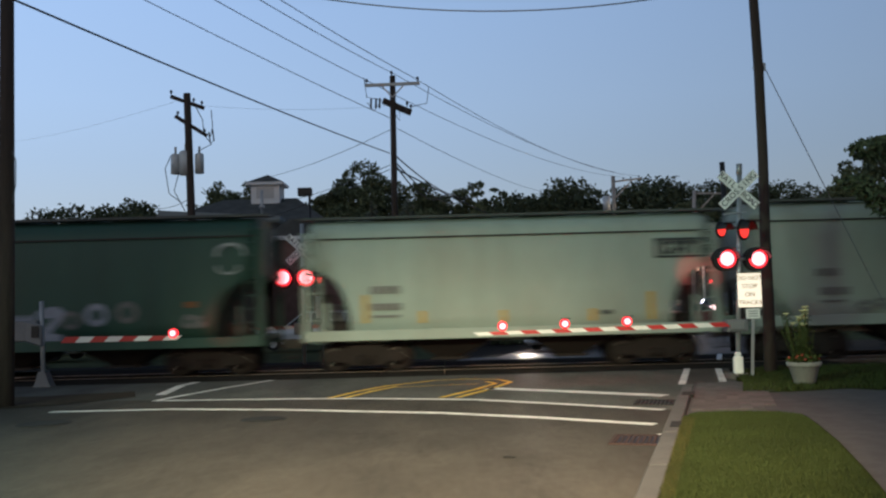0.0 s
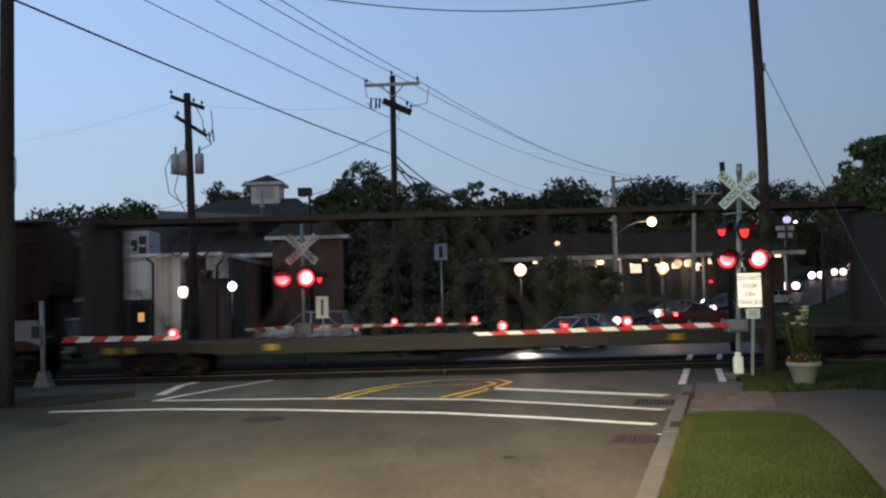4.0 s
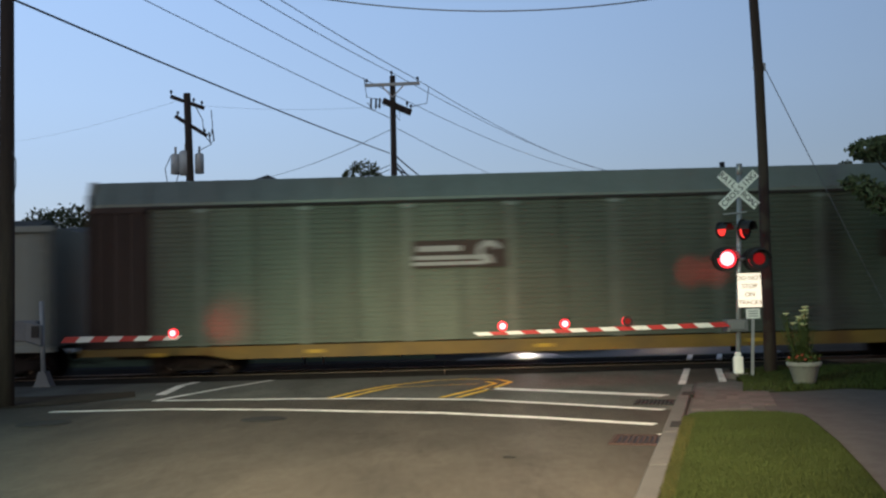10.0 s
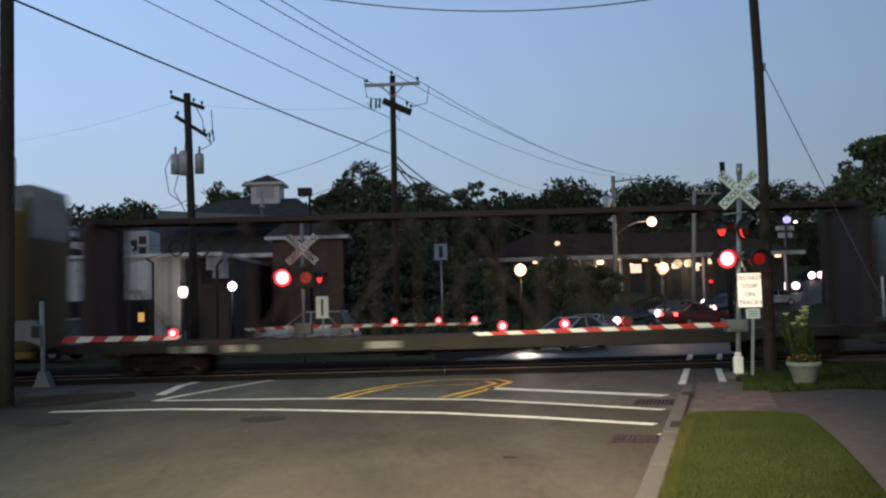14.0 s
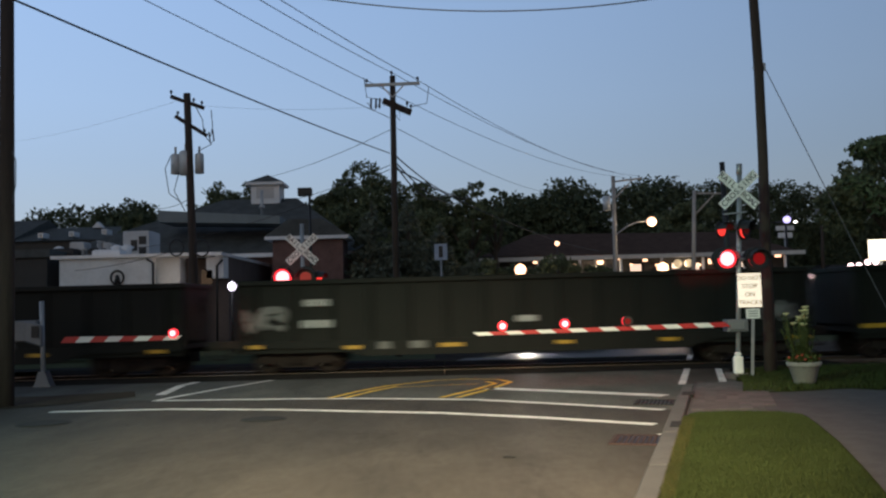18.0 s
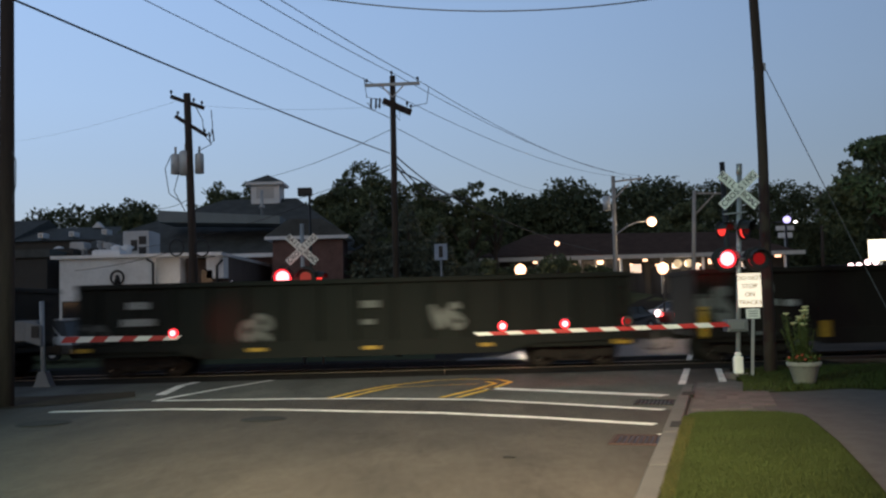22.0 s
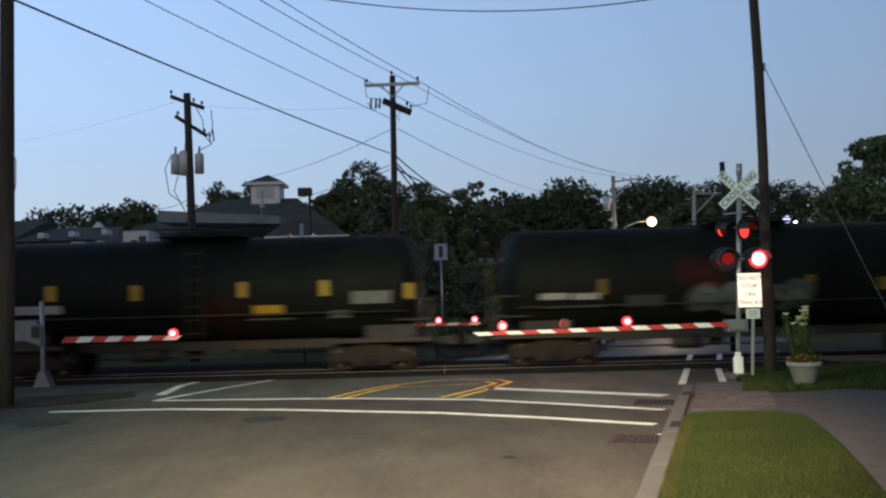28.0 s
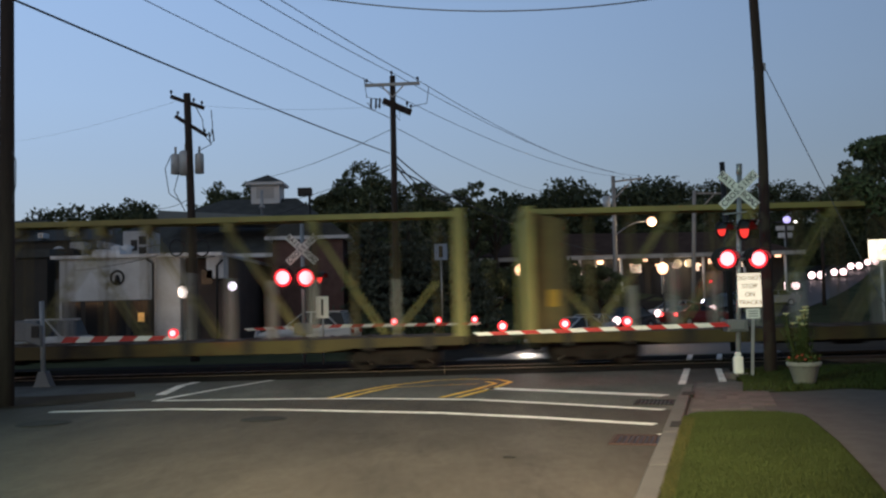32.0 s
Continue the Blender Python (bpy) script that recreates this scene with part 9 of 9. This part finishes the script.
def storm_drain(label, x, y, turn, iron):
    dr = thing("storm_drain", label, "drain", pose(x, y, 0.004, 0, 0, turn))
    bm = bmesh.new()
    for a, b, c_, d in ((-0.35, 0.35, -0.42, -0.38), (-0.35, 0.35, 0.38, 0.42), (-0.35, -0.31, -0.38, 0.38), (0.31, 0.35, -0.38, 0.38)):
        box(bm, a, b, c_, d, -0.05, 0.012)
    part("rim", bm, iron, dr)
    for k in range(9):
        bm = bmesh.new()
        q = -0.28 + k * 0.07
        box(bm, q - 0.015, q + 0.015, -0.38, 0.38, -0.03, 0.01)
        part("bar", bm, iron, dr)
    bm = bmesh.new()
    box(bm, -0.31, 0.31, -0.38, 0.38, -0.03, 0.001)
    part("pit", bm, BLACK, dr)


storm_drain("rusty red iron storm drain grate by the kerb", 2.5, 12.0, -17, IRON_RED)
storm_drain("dark iron storm drain grate beside the crosswalk line", 3.74, 16.4, -17, IRON)
for x, y, r in ((-3.1, 15.4, 0.34), (-6.9, 15.6, 0.4)):
    mh = thing("manhole_cover", "dark round iron manhole cover in the road", "manhole", pose(x, y, 0.004))
    bm = bmesh.new()
    tube(bm, [(0, 0, -0.03), (0, 0, 0.004)], r + 0.05, 28)
    part("ring", bm, IRON, mh)
    bm = bmesh.new()
    tube(bm, [(0, 0, -0.02), (0, 0, 0.008), (0, 0, 0.012)], [r, r, r - 0.02], 28)
    part("lid", bm, IRON, mh)
for y in (12.72, 16.87):
    bm = bmesh.new()
    x = kerb_x(y)
    prism(bm, [(x - 0.005, y - 0.28), (x + 0.226, y - 0.28), (x + 0.395, y + 0.28), (x + 0.165, y + 0.28)], 0.0, 0.107, "z")
    solo("kerb_inlet", bm, IRON, "dark iron plate set in the kerb", "drain")
bm = bmesh.new()
prism(bm, [(0.65, 10.9), (0.78, 10.85), (0.8, 10.9), (0.68, 10.97)], 0.0, 0.012, "z")
solo("road_patch", bm, IRON, "small dark tar patch", "patch")

# assumed street lamp over the lawn, unseen behind the camera, added to light the near road and grass
SODIUM = mat("sodium_lamp", (1, 0.8, 0.5), 0.4, emit=(1.0, 0.78, 0.45), strength=10.0)
nl = thing("street_lamp", "assumed tall street lamp at the kerb, out of view", "street lamp")
bm = bmesh.new()
tube(bm, [(2.6, -3.0, 0), (2.6, -3.0, 8.4)], [0.11, 0.08], 12)
tube(bm, [(2.6, -3.0, 8.3), (1.6, -2.0, 8.8), (0.4, -0.8, 8.85)], 0.05, 8)
part("pole", bm, GALV, nl)
bm = bmesh.new()
box(bm, 0.0, 0.8, -1.1, -0.7, 8.8, 8.95)
part("head", bm, GALV, nl, "", 0.03)
bm = bmesh.new()
box(bm, 0.05, 0.65, -1.05, -0.75, 8.76, 8.8)
part("lamp_glass", bm, SODIUM, nl)
ld = bpy.data.lights.new("street_lamp_light", "SPOT")
ld.energy, ld.color, ld.shadow_soft_size, ld.spot_size, ld.spot_blend = 27500, (1.0, 0.785, 0.5), 0.6, radians(50), 1.0
new("street_lamp_light", ld).matrix_world = look((0.35, -0.9, 8.7), (0.0, 12.7, 0))

# a second unseen lamp, added far left to tint road and train green
GREEN_FILL = mat("green_fill_lamp", (0.8, 1, 0.8), 0.4, emit=(0.8, 1.0, 0.8), strength=8.0)
nl = thing("street_lamp", "added unseen street lamp with a greenish light", "street lamp")
bm = bmesh.new()
tube(bm, [(-13.5, -2.0, 0), (-13.5, -2.0, 8.6)], [0.11, 0.08], 12)
tube(bm, [(-13.5, -2.0, 8.5), (-12.4, -1.4, 9.0), (-11.2, -0.8, 9.05)], 0.05, 8)
part("pole", bm, GALV, nl)
bm = bmesh.new()
box(bm, -11.5, -10.7, -1.0, -0.6, 9.0, 9.15)
part("head", bm, GALV, nl, "", 0.03)
bm = bmesh.new()
box(bm, -11.4, -10.8, -0.95, -0.65, 8.96, 9.0)
part("lamp_glass", bm, GREEN_FILL, nl)
ld = bpy.data.lights.new("street_lamp_light", "SPOT")
ld.energy, ld.color, ld.shadow_soft_size, ld.spot_size, ld.spot_blend = 8200, (0.58, 1.0, 0.68), 1.2, radians(62), 1.0
new("street_lamp_light", ld).matrix_world = look((-11.1, -0.8, 8.9), (-1.2, 14.8, 0.0))

# the waiting car's headlights fall on the road before it
for dx in (-0.63, 0.63):
    ld = bpy.data.lights.new("headlight_beam", "SPOT")
    ld.energy, ld.color, ld.shadow_soft_size, ld.spot_size, ld.spot_blend = 560, (1.0, 0.94, 0.8), 0.1, radians(84), 1.0
    new("headlight_beam", ld).matrix_world = look((4.05 + dx * 0.7, 40.5 + dx * 0.7, 0.4), (3.7 + dx * 0.7, 37.4 + dx * 0.7, -0.27))

# brick pavers of the footpath where it nears the road
PAVER_ONE = mat("single_paver", (0.092, 0.08, 0.078), 0.85, 0, 4, 0.25, 0.25, 60, rnd=0.25)
bm = bmesh.new()
box(bm, -0.098, 0.098, -0.098, 0.098, -0.03, 0.008)
paver_me = finish(bm, "paver", 0.006)
paver_me.materials.append(PAVER_ONE)
path_floor = thing("brick_path", "weathered brown square pavers by the kerb", "pavement", kind="structure")
for j in range(24):
    for i in range(13):
        y = 14.75 + j * 0.2
        x = kerb_x(y) + 0.4 + i * 0.2
        if x > 4.3 + (y - 14.7) * 0.38 + 0.9 or i > 11:
            continue
        part("paver", paver_me, PAVER_ONE, path_floor, m=pose(x, y, 0.05 + ((i * 7 + j * 13) % 5) * 0.0008, 0, 0, -16.8))


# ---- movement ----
BEAT, FIRST = 1.358, 0.718     # the flaps change the uncovered side twice a beat


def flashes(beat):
    """Open and shut: rows of (seconds, 1 or 0) for one half of the beat, each flap open a little over half of the time.
    """
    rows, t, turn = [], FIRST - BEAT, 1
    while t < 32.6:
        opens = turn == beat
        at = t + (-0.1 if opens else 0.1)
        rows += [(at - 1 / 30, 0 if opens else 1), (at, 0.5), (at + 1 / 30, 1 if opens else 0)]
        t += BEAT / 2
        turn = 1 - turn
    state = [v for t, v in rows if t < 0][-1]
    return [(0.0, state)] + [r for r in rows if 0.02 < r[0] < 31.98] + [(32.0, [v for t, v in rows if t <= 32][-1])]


def motions():
    for flap, hinge, beat in FLASH_FLAPS:
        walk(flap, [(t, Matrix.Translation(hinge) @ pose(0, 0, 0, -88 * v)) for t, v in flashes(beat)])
    for car, u in CARS:
        walk(car, [(t, pose(u - SPEED * t, TRACK_Y, 0)) for t in (0.0, 16.0, 32.0)])
    # wheels roll while their car passes the crossing
    spans = {car: (u, max(o.matrix_basis.translation.x for o in car.children)) for car, u in CARS}
    for wheel, car in WHEELS_ALL:
        u, length = spans[car]
        t0, t1 = max(0.0, (u - 14) / SPEED), min(32.0, (u + length + 18) / SPEED)
        home = wheel.matrix_basis.translation.copy()
        rows = [(0.0, 0.0)] if t0 > 0.05 else []
        t = t0
        while t < t1:
            rows.append((t, t - t0))
            t += 1 / 30
        rows.append((t1, t1 - t0))
        if t1 < 31.95:
            rows.append((32.0, t1 - t0))
        walk(wheel, [(t, Matrix.Translation(home) @ pose(0, 0, 0, 0, -math.degrees(d * SPEED / 0.44), 0)) for t, d in rows])


WHEELS_ALL = [(o, c) for c, _ in CARS for o in c.children_recursive if o.name.startswith("wheelset")]
motions()
